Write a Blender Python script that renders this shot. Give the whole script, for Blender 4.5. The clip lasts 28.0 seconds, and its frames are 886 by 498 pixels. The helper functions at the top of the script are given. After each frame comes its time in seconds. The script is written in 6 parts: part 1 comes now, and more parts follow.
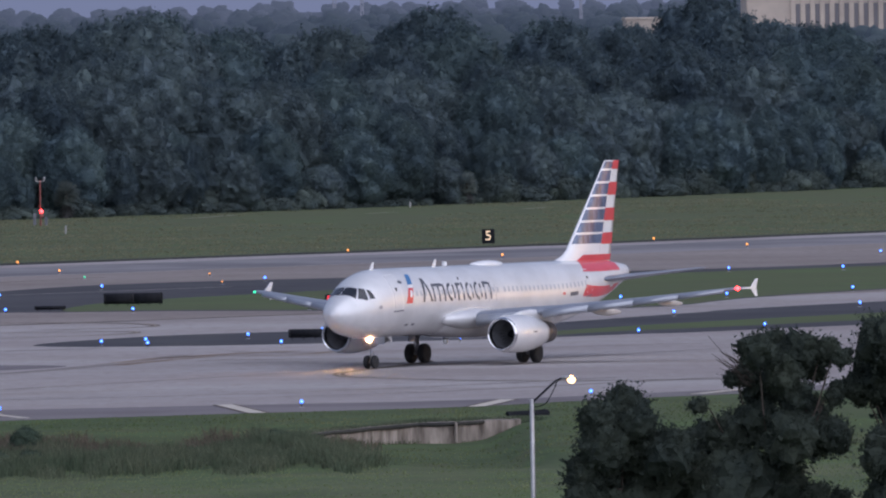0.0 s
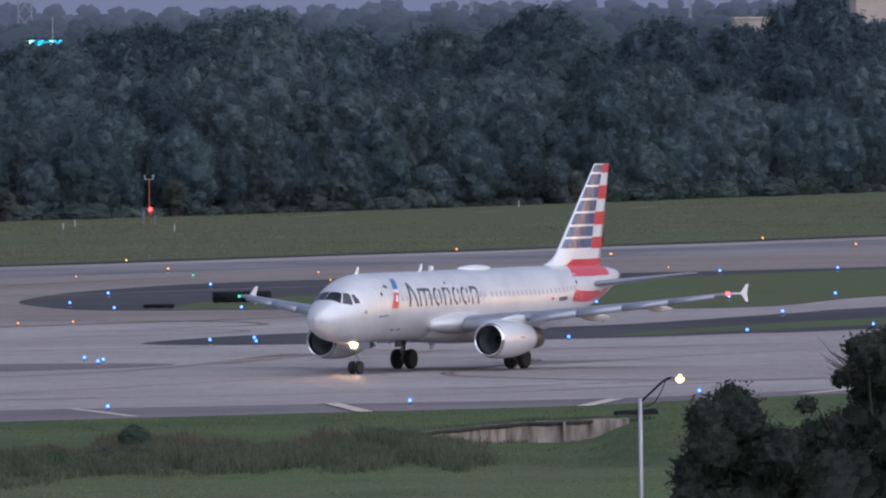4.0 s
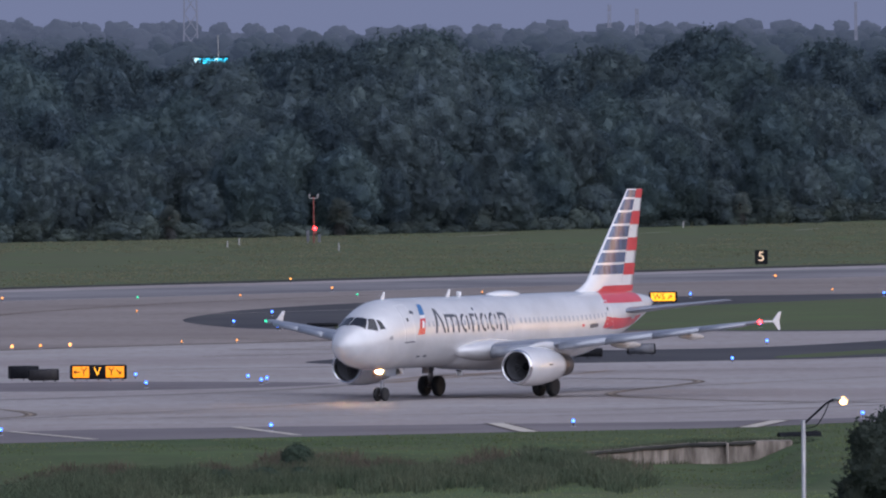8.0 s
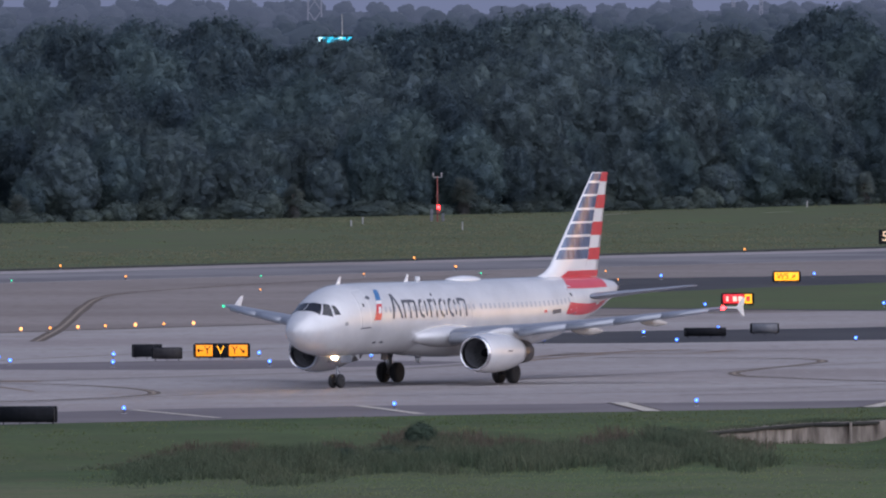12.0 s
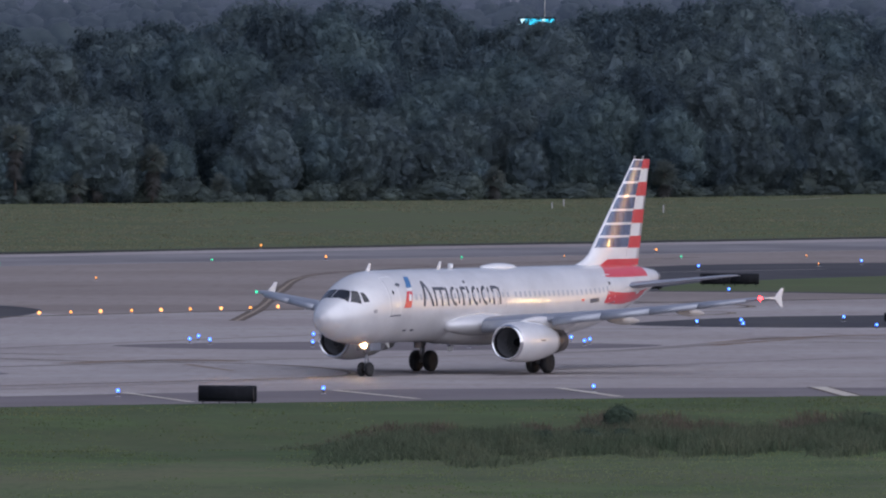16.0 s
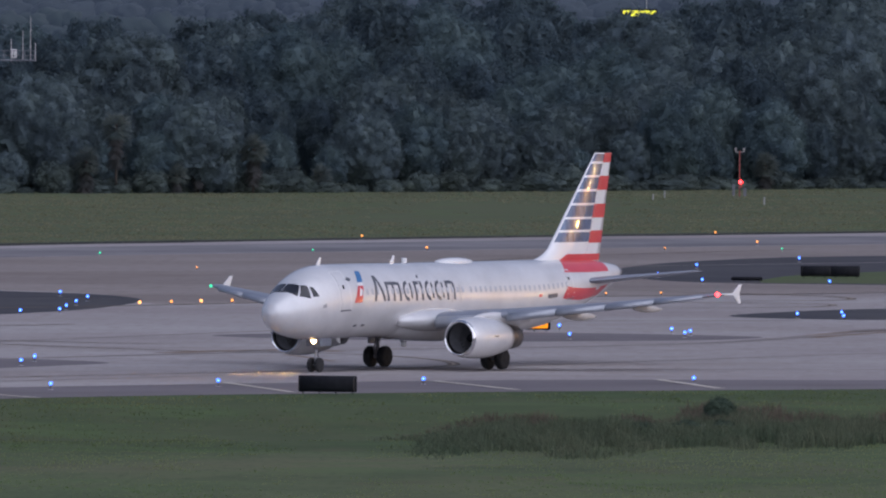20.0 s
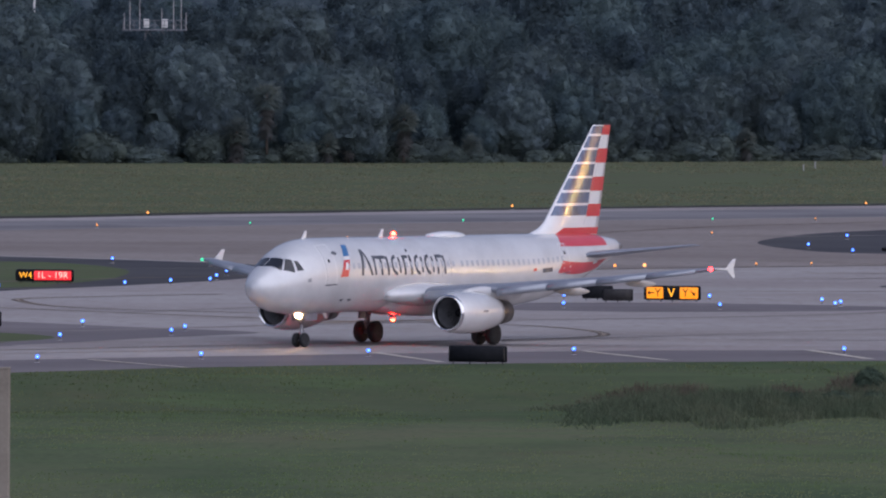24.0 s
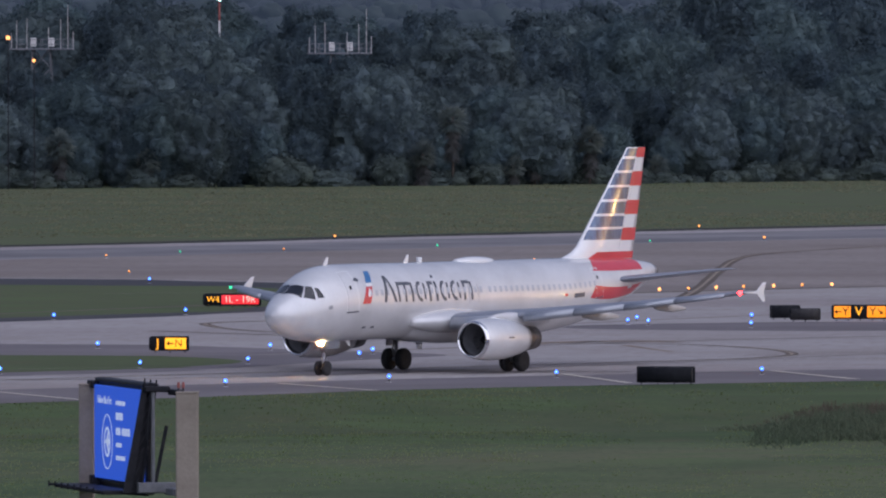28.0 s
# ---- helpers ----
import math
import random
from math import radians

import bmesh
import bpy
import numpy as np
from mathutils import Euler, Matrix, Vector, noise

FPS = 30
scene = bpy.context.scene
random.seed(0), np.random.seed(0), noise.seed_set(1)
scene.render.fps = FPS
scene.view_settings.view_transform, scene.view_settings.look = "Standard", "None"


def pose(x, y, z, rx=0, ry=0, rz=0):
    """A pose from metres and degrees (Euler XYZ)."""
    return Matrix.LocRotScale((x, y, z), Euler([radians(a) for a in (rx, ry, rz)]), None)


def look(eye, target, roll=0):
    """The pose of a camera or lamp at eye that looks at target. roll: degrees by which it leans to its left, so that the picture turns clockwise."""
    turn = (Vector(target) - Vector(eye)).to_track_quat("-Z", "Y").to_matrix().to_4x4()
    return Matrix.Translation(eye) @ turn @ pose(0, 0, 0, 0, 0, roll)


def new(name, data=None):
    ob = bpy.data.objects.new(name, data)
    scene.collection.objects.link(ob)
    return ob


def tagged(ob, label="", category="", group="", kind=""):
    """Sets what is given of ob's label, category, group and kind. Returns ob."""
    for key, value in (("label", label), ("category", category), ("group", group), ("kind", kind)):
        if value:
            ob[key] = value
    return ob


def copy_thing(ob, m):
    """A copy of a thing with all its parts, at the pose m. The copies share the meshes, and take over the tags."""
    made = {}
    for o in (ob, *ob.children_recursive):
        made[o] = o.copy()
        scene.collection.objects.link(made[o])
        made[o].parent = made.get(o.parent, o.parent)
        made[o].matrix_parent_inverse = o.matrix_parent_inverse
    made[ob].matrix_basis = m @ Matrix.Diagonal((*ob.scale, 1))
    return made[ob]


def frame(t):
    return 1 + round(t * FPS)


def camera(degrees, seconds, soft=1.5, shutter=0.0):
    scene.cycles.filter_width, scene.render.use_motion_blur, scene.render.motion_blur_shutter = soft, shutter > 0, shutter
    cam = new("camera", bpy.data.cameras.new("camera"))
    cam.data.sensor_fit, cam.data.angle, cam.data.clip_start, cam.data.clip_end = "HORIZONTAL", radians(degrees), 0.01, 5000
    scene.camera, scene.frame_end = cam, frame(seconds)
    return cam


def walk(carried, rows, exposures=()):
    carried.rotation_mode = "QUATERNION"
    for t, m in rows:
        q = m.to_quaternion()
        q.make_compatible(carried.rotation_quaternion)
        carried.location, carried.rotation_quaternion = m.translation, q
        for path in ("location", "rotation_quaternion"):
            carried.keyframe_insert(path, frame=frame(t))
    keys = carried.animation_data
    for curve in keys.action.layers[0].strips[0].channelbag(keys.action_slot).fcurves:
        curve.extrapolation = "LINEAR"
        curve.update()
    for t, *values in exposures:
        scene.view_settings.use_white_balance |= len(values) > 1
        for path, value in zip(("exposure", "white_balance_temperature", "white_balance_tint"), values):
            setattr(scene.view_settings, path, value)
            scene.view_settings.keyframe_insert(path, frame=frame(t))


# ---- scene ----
cam = camera(3.0833, 28.0, soft=2.15)
EYE = Vector((0, 0, 22.03))


def aim(yaw, pitch, roll):
    """The camera's pose on its stand: degrees to the right, up, and of roll."""
    a, b = radians(yaw), radians(pitch)
    return look(EYE, EYE + Vector((math.sin(a) * math.cos(b), math.cos(a) * math.cos(b), math.sin(b))), -roll)


PAN = [(0.0,1.1893,-0.8589,0.980),
       (0.5,1.1153,-0.8131,0.867),
       (1.0,1.0402,-0.7602,0.754),
       (1.5,1.0638,-0.7852,0.735),
       (2.0,1.0312,-0.8432,0.744),
       (2.5,0.9338,-0.8462,0.805),
       (4.5,0.7757,-0.8708,0.834),
       (5.0,0.7032,-0.8973,0.846),
       (5.5,0.5692,-0.8955,0.959),
       (6.0,0.4153,-0.8714,0.959),
       (6.5,0.3006,-0.8608,0.654),
       (7.0,0.2575,-0.8535,0.618),
       (7.5,0.2660,-0.8314,0.534),
       (8.0,0.2400,-0.7797,0.502),
       (8.5,0.1502,-0.7916,0.434),
       (9.0,0.0477,-0.8056,0.391),
       (9.5,-0.0078,-0.8226,0.474),
       (10.0,-0.0173,-0.7972,0.506),
       (10.5,-0.0259,-0.7813,0.498),
       (11.0,-0.0626,-0.7929,0.454),
       (11.5,-0.1114,-0.8245,0.415),
       (12.0,-0.1908,-0.8492,0.403),
       (12.5,-0.2953,-0.8398,0.336),
       (13.0,-0.4397,-0.8327,0.371),
       (13.5,-0.5598,-0.8442,0.393),
       (15.5,-0.7842,-0.9180,-0.007),
       (16.0,-0.8894,-0.9097,-0.089),
       (16.5,-0.9703,-0.9066,-0.035),
       (17.0,-0.9797,-0.9204,0.060),
       (17.5,-0.9733,-0.9136,0.067),
       (18.0,-0.9915,-0.9343,0.042),
       (18.5,-1.0464,-0.9668,-0.098),
       (19.0,-1.1216,-0.9706,-0.245),
       (19.5,-1.1973,-0.9684,-0.305),
       (20.0,-1.2400,-0.9426,-0.317),
       (20.5,-1.2806,-0.9310,-0.265),
       (21.0,-1.3413,-0.9409,-0.329),
       (21.5,-1.4291,-0.9622,-0.347),
       (23.5,-1.7395,-1.0291,-0.451),
       (24.0,-1.7629,-1.0494,-0.374),
       (24.5,-1.8075,-1.0385,-0.235),
       (25.0,-1.9670,-1.0274,-0.133),
       (25.5,-2.1336,-1.0101,-0.095),
       (26.0,-2.2657,-0.9741,0.034),
       (26.5,-2.3107,-0.9369,0.241),
       (27.0,-2.3222,-0.9414,0.262),
       (27.5,-2.3592,-0.9529,0.242),
       (28.0,-2.4142,-0.9756,0.119)]
walk(cam, [(t, aim(y, p, r)) for t, y, p, r in PAN], exposures=[(0.0, 0.235, 6420, 10), (9.0, 0.20, 6430, 10), (13.5, 0.155, 6450, 10.5), (18.0, 0.06, 6470, 11), (28.0, 0.02, 6440, 12)])

# ---- light: dusk under thin cloud, the low sun far to the side ----
SUN_TURN, SUN_UP = radians(63), radians(4)
world = bpy.data.worlds.new("dusk")
scene.world = world
world.use_nodes = True
wn = world.node_tree.nodes
sky = wn.new("ShaderNodeTexSky")
sky.sky_type = "NISHITA"
sky.sun_disc = False
sky.sun_elevation, sky.sun_rotation = SUN_UP, SUN_TURN
sky.air_density, sky.dust_density, sky.ozone_density = 1.3, 3.0, 3.0
low = wn["Background"]
low.inputs["Strength"].default_value = 0.05
cloud = wn.new("ShaderNodeBackground")
cloud.inputs["Color"].default_value, cloud.inputs["Strength"].default_value = (0.148, 0.176, 0.294, 1), 1.0
both = wn.new("ShaderNodeAddShader")
wl = world.node_tree.links
wl.new(sky.outputs["Color"], low.inputs["Color"])
wl.new(low.outputs["Background"], both.inputs[0])
wl.new(cloud.outputs["Background"], both.inputs[1])
wl.new(both.outputs["Shader"], wn["World Output"].inputs["Surface"])
sun = new("sun", bpy.data.lights.new("sun", "SUN"))
sun.data.energy, sun.data.angle, sun.data.color = 2.75, radians(120), (0.90, 0.89, 1.0)
sun.matrix_world = look((0, 0, 180), (-250, 295, 0))


# ---- materials ----
def mat(name, c1, c2=None, rough=0.7, metal=0.0, scale=1.0, fine=12.0, grain=0.15, bump=0.0, world_space=False, rand=0.0,
        island=0.0, stretch=(1, 1, 1), coat=0.0, coat_rough=0.08, depth=0.05, spec=0.5):
    m = bpy.data.materials.new(name)
    m.use_nodes = True
    n, l = m.node_tree.nodes, m.node_tree.links
    p = n["Principled BSDF"]
    p.inputs["Roughness"].default_value, p.inputs["Metallic"].default_value = rough, metal
    p.inputs["Coat Weight"].default_value = coat
    p.inputs["Specular IOR Level"].default_value = spec
    p.inputs["Coat Roughness"].default_value = coat_rough
    if world_space:
        co = n.new("ShaderNodeNewGeometry").outputs["Position"]
    else:
        co = n.new("ShaderNodeTexCoord").outputs["Object"]
    mp = n.new("ShaderNodeMapping")
    mp.inputs["Scale"].default_value = stretch
    l.new(co, mp.inputs["Vector"])
    big, small = n.new("ShaderNodeTexNoise"), n.new("ShaderNodeTexNoise")
    big.inputs["Scale"].default_value, big.inputs["Detail"].default_value = scale, 5
    small.inputs["Scale"].default_value, small.inputs["Detail"].default_value = fine, 3
    for t in (big, small):
        l.new(mp.outputs["Vector"], t.inputs["Vector"])
    ramp = n.new("ShaderNodeMapRange")
    ramp.inputs["From Min"].default_value, ramp.inputs["From Max"].default_value = 0.35, 0.65
    l.new(big.outputs["Fac"], ramp.inputs["Value"])
    mix = n.new("ShaderNodeMix")
    mix.data_type = "RGBA"
    mix.inputs["A"].default_value, mix.inputs["B"].default_value = (*c1, 1), (*(c2 or c1), 1)
    l.new(ramp.outputs["Result"], mix.inputs["Factor"])
    hsv = n.new("ShaderNodeHueSaturation")
    l.new(mix.outputs["Result"], hsv.inputs["Color"])
    val = n.new("ShaderNodeMapRange")
    val.inputs["To Min"].default_value, val.inputs["To Max"].default_value = 1 - grain, 1 + grain
    l.new(small.outputs["Fac"], val.inputs["Value"])
    out = val.outputs["Result"]
    extra = []
    if rand:
        extra.append((n.new("ShaderNodeObjectInfo").outputs["Random"], rand))
    if island:
        extra.append((n.new("ShaderNodeNewGeometry").outputs["Random Per Island"], island))
    for source, amount in extra:
        r = n.new("ShaderNodeMapRange")
        r.inputs["To Min"].default_value, r.inputs["To Max"].default_value = 1 - amount, 1 + amount
        l.new(source, r.inputs["Value"])
        mul = n.new("ShaderNodeMath")
        mul.operation = "MULTIPLY"
        l.new(out, mul.inputs[0])
        l.new(r.outputs["Result"], mul.inputs[1])
        out = mul.outputs["Value"]
    l.new(out, hsv.inputs["Value"])
    l.new(hsv.outputs["Color"], p.inputs["Base Color"])
    if bump:
        b = n.new("ShaderNodeBump")
        b.inputs["Strength"].default_value, b.inputs["Distance"].default_value = min(1, bump), depth
        l.new(small.outputs["Fac"], b.inputs["Height"])
        l.new(b.outputs["Normal"], p.inputs["Normal"])
    return m


def glow(name, colour, strength):
    m = bpy.data.materials.new(name)
    m.use_nodes = True
    p = m.node_tree.nodes["Principled BSDF"]
    p.inputs["Base Color"].default_value = (*[0.2 * c for c in colour], 1)
    p.inputs["Emission Color"].default_value = (*colour, 1)
    p.inputs["Emission Strength"].default_value = strength
    return m


GRASS = mat("grass", (0.066, 0.099, 0.047), (0.118, 0.141, 0.073), 0.95, scale=0.06, fine=2.6, grain=0.5, bump=0.4, world_space=True, stretch=(1, 0.45, 1), spec=0.12)
gn, gl = GRASS.node_tree.nodes, GRASS.node_tree.links
# patches a few metres wide, some dry, some lush, over the finer grain
patch_noise, patch_range, patch_mix = gn.new("ShaderNodeTexNoise"), gn.new("ShaderNodeMapRange"), gn.new("ShaderNodeMix")
patch_noise.inputs["Scale"].default_value, patch_noise.inputs["Detail"].default_value = 1.0, 7
patch_map = gn.new("ShaderNodeMapping")
patch_map.inputs["Scale"].default_value = (0.03, 0.022, 1)
patch_range.inputs["From Min"].default_value, patch_range.inputs["From Max"].default_value = 0.40, 0.66
patch_mix.data_type = "RGBA"
patch_mix.inputs["B"].default_value = (0.124, 0.140, 0.074, 1)
gl.new(gn["Geometry"].outputs["Position"], patch_map.inputs["Vector"])
gl.new(patch_map.outputs["Vector"], patch_noise.inputs["Vector"])
gl.new(patch_noise.outputs["Fac"], patch_range.inputs["Value"])
gl.new(patch_range.outputs["Result"], patch_mix.inputs["Factor"])
gl.new(gn["Hue/Saturation/Value"].outputs["Color"], patch_mix.inputs["A"])
gl.new(patch_mix.outputs["Result"], gn["Principled BSDF"].inputs["Base Color"])
CONCRETE = mat("concrete", (0.305, 0.270, 0.262), (0.395, 0.370, 0.360), 0.8, scale=0.028, fine=0.9, grain=0.2, world_space=True, stretch=(0.22, 1, 1), spec=0.08)
OLD_CONCRETE = mat("old_concrete", (0.235, 0.202, 0.188), (0.305, 0.266, 0.246), 0.8, scale=0.03, fine=0.9, grain=0.2, world_space=True, stretch=(0.22, 1, 1), spec=0.08)
ASPHALT = mat("asphalt", (0.056, 0.056, 0.064), (0.080, 0.079, 0.086), 0.85, scale=0.06, fine=1.5, grain=0.15, world_space=True, spec=0.12)
WORN_ASPHALT = mat("worn_asphalt", (0.170, 0.154, 0.162), (0.218, 0.196, 0.202), 0.85, scale=0.05, fine=1.2, grain=0.12, world_space=True, spec=0.08)
RUBBERED = mat("rubbered_runway", (0.16, 0.155, 0.165), (0.27, 0.255, 0.26), 0.8, scale=0.05, fine=0.4, grain=0.15, world_space=True, spec=0.08)
STREAK = mat("rubber_streak", (0.225, 0.198, 0.188), (0.285, 0.255, 0.242), 0.8, scale=0.12, fine=1.5, grain=0.15, world_space=True, spec=0.08)
STAIN = mat("rubber_stain", (0.105, 0.086, 0.074), (0.165, 0.135, 0.112), 0.8, scale=0.3, fine=1.5, grain=0.2, world_space=True, spec=0.08)
DARK_EDGE = mat("edge_soil", (0.035, 0.036, 0.035), (0.06, 0.058, 0.052), 0.95, scale=0.2, fine=2, grain=0.3, world_space=True, spec=0.08)
RUST = mat("rust_stain", (0.215, 0.150, 0.112), (0.300, 0.245, 0.205), 0.85, scale=0.35, fine=1.2, grain=0.25, world_space=True, spec=0.08)
EARTH = mat("worn_earth", (0.26, 0.235, 0.18), (0.33, 0.30, 0.24), 0.95, scale=0.4, fine=2, grain=0.25, world_space=True, spec=0.08)
LINE = mat("faded_line", (0.27, 0.215, 0.17), (0.34, 0.285, 0.23), 0.8, scale=0.8, fine=4, grain=0.2, world_space=True, spec=0.08)
PAINT_BAR = mat("shoulder_paint", (0.50, 0.45, 0.38), (0.60, 0.55, 0.48), 0.8, scale=0.5, fine=4, grain=0.15, world_space=True, spec=0.08)


def mottle(m, colour, size, lo, hi, strength):
    """A second, blotched colour over a material: stains of its own shape, of size metres along x and y."""
    n, l = m.node_tree.nodes, m.node_tree.links
    geo, mp, noi, span, mix = (n.new("ShaderNode" + q) for q in ("NewGeometry", "Mapping", "TexNoise", "MapRange", "Mix"))
    mp.inputs["Scale"].default_value = (1 / size[0], 1 / size[1], 1)
    noi.inputs["Scale"].default_value, noi.inputs["Detail"].default_value, noi.inputs["Roughness"].default_value = 1.0, 8, 0.62
    span.inputs["From Min"].default_value, span.inputs["From Max"].default_value, span.inputs["To Max"].default_value = lo, hi, strength
    mix.data_type = "RGBA"
    mix.inputs["B"].default_value = (*colour, 1)
    old = n["Principled BSDF"].inputs["Base Color"].links[0].from_socket
    l.new(geo.outputs["Position"], mp.inputs["Vector"])
    l.new(mp.outputs["Vector"], noi.inputs["Vector"])
    l.new(noi.outputs["Fac"], span.inputs["Value"])
    l.new(span.outputs["Result"], mix.inputs["Factor"])
    l.new(old, mix.inputs["A"])
    l.new(mix.outputs["Result"], n["Principled BSDF"].inputs["Base Color"])


mottle(CONCRETE, (0.215, 0.178, 0.155), (22, 30), 0.50, 0.74, 0.5)
mottle(CONCRETE, (0.41, 0.385, 0.375), (60, 14), 0.55, 0.75, 0.6)
mottle(CONCRETE, (0.255, 0.222, 0.208), (0.9, 5.0), 0.50, 0.68, 0.45)
mottle(CONCRETE, (0.45, 0.425, 0.415), (0.7, 6.0), 0.56, 0.72, 0.4)
mottle(OLD_CONCRETE, (0.19, 0.16, 0.145), (0.9, 6.0), 0.5, 0.68, 0.45)
mottle(OLD_CONCRETE, (0.165, 0.135, 0.115), (18, 30), 0.50, 0.75, 0.5)
mottle(GRASS, (0.155, 0.142, 0.092), (70, 60), 0.50, 0.72, 0.7)
mottle(GRASS, (0.056, 0.087, 0.043), (11, 17), 0.50, 0.68, 0.65)
mottle(GRASS, (0.040, 0.070, 0.030), (0.5, 3.0), 0.52, 0.72, 0.5)


def beyond(m, colour, slope, y0, soft, strength):
    """Another growth of grass past a wandering line across the field."""
    n, l = m.node_tree.nodes, m.node_tree.links
    geo, cut, noi, add, span, mix = (n.new("ShaderNode" + q) for q in ("NewGeometry", "VectorMath", "TexNoise", "Math", "MapRange", "Mix"))
    cut.operation, cut.inputs[1].default_value = "DOT_PRODUCT", (-slope, 1, 0)
    noi.inputs["Scale"].default_value, noi.inputs["Detail"].default_value = 0.11, 7
    add.operation, add.inputs[1].default_value = "MULTIPLY_ADD", 4 * soft
    span.interpolation_type = "SMOOTHSTEP"
    span.inputs["From Min"].default_value, span.inputs["From Max"].default_value, span.inputs["To Max"].default_value = y0 + soft, y0 + 3 * soft, strength
    mix.data_type = "RGBA"
    mix.inputs["B"].default_value = (*colour, 1)
    l.new(geo.outputs["Position"], cut.inputs[0])
    l.new(geo.outputs["Position"], noi.inputs["Vector"])
    l.new(noi.outputs["Fac"], add.inputs[0])
    l.new(cut.outputs["Value"], add.inputs[2])
    l.new(add.outputs["Value"], span.inputs["Value"])
    l.new(span.outputs["Result"], mix.inputs["Factor"])
    l.new(n["Principled BSDF"].inputs["Base Color"].links[0].from_socket, mix.inputs["A"])
    l.new(mix.outputs["Result"], n["Principled BSDF"].inputs["Base Color"])


beyond(GRASS, (0.058, 0.084, 0.037), 0.35, 774, 11, 0.56)
beyond(GRASS, (0.108, 0.124, 0.066), 0.9, 915, 4, 0.6)
beyond(GRASS, (0.115, 0.120, 0.076), 1.25, 1430, 6, 0.36)
mottle(GRASS, (0.115, 0.105, 0.062), (5, 14), 0.56, 0.70, 0.5)
mottle(GRASS, (0.098, 0.152, 0.057), (13, 8), 0.50, 0.64, 0.55)
mottle(ASPHALT, (0.095, 0.09, 0.088), (9, 24), 0.5, 0.75, 0.8)
mottle(WORN_ASPHALT, (0.135, 0.118, 0.115), (12, 9), 0.5, 0.75, 0.7)
WALL = mat("weathered_concrete", (0.10, 0.082, 0.07), (0.40, 0.345, 0.30), 0.9, scale=1.1, fine=6, grain=0.3, bump=0.4, world_space=True, stretch=(1, 1, 0.3), spec=0.15)
# Distance haze is tinted in: the wood's leaf colours run bluer than green.
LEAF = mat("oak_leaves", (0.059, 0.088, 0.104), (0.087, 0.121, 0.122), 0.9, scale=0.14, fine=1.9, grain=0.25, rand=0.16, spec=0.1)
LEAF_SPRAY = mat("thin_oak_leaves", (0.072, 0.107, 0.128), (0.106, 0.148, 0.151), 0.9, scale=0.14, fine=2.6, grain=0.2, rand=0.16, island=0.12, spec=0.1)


def thin(m):
    """Thin leaves and blades pass light from either side."""
    n, l = m.node_tree.nodes, m.node_tree.links
    t, mix = n.new("ShaderNodeBsdfTranslucent"), n.new("ShaderNodeMixShader")
    l.new(n["Hue/Saturation/Value"].outputs["Color"], t.inputs["Color"])
    l.new(n["Principled BSDF"].outputs["BSDF"], mix.inputs[1])
    l.new(t.outputs["BSDF"], mix.inputs[2])
    l.new(mix.outputs["Shader"], n["Material Output"].inputs["Surface"])


thin(LEAF_SPRAY)
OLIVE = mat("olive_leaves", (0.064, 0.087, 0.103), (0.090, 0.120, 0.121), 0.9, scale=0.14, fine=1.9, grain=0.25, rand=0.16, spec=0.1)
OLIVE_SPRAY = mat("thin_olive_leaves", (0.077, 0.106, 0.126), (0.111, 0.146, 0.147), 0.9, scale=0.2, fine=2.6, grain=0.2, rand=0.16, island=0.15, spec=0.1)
# Darker copy of the leaves: puts shade into the rear trees' colour.
SHADE_LEAF = mat("deep_green_leaves", (0.052, 0.076, 0.096), (0.077, 0.103, 0.112), 0.9, scale=0.14, fine=1.9, grain=0.25, rand=0.16, spec=0.1)
SHADE_SPRAY = mat("thin_deep_green_leaves", (0.063, 0.093, 0.118), (0.093, 0.127, 0.137), 0.9, scale=0.2, fine=2.6, grain=0.2, rand=0.16, island=0.15, spec=0.1)
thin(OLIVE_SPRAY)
thin(SHADE_SPRAY)
WOOD_LEAVES = [(LEAF, LEAF_SPRAY), (OLIVE, OLIVE_SPRAY), (SHADE_LEAF, SHADE_SPRAY)]
LEAF_NEAR = mat("near_leaves", (0.048, 0.063, 0.056), (0.075, 0.091, 0.070), 0.8, scale=0.6, fine=6.0, grain=0.3, island=0.2, bump=0.9, depth=0.12, spec=0.12)
PALM_LEAF = mat("palm_leaves", (0.120, 0.154, 0.160), (0.182, 0.207, 0.181), 0.8, scale=0.4, fine=3, grain=0.2, rand=0.2, island=0.15, spec=0.12)
DEAD_FROND = mat("dead_fronds", (0.105, 0.111, 0.113), (0.148, 0.140, 0.139), 0.85, scale=0.4, fine=3, grain=0.2, island=0.15, spec=0.12)
BARK = mat("bark", (0.056, 0.048, 0.041), (0.093, 0.077, 0.068), 0.9, scale=1.5, fine=9, grain=0.3, bump=0.5, spec=0.12)
SCRUB = mat("scrub_leaves", (0.050, 0.068, 0.070), (0.074, 0.094, 0.082), 0.85, scale=0.4, fine=3, grain=0.2, rand=0.2, island=0.1, spec=0.1)
REED = mat("dry_reeds", (0.135, 0.122, 0.088), (0.190, 0.160, 0.122), 0.85, scale=0.15, fine=2, grain=0.3, island=0.25, world_space=True, spec=0.12)
REED_GREEN = mat("green_reeds", (0.102, 0.136, 0.085), (0.159, 0.176, 0.114), 0.85, scale=0.15, fine=2, grain=0.3, island=0.35, world_space=True, spec=0.12)
TUFT = mat("grass_tufts", (0.165, 0.232, 0.104), (0.255, 0.285, 0.150), 0.9, scale=0.05, fine=2, grain=0.2, island=0.2, world_space=True, spec=0.12)
ROUGH_TUFT = mat("rough_tufts", (0.119, 0.161, 0.074), (0.211, 0.230, 0.117), 0.9, scale=0.05, fine=2, grain=0.2, island=0.3, world_space=True, spec=0.12)

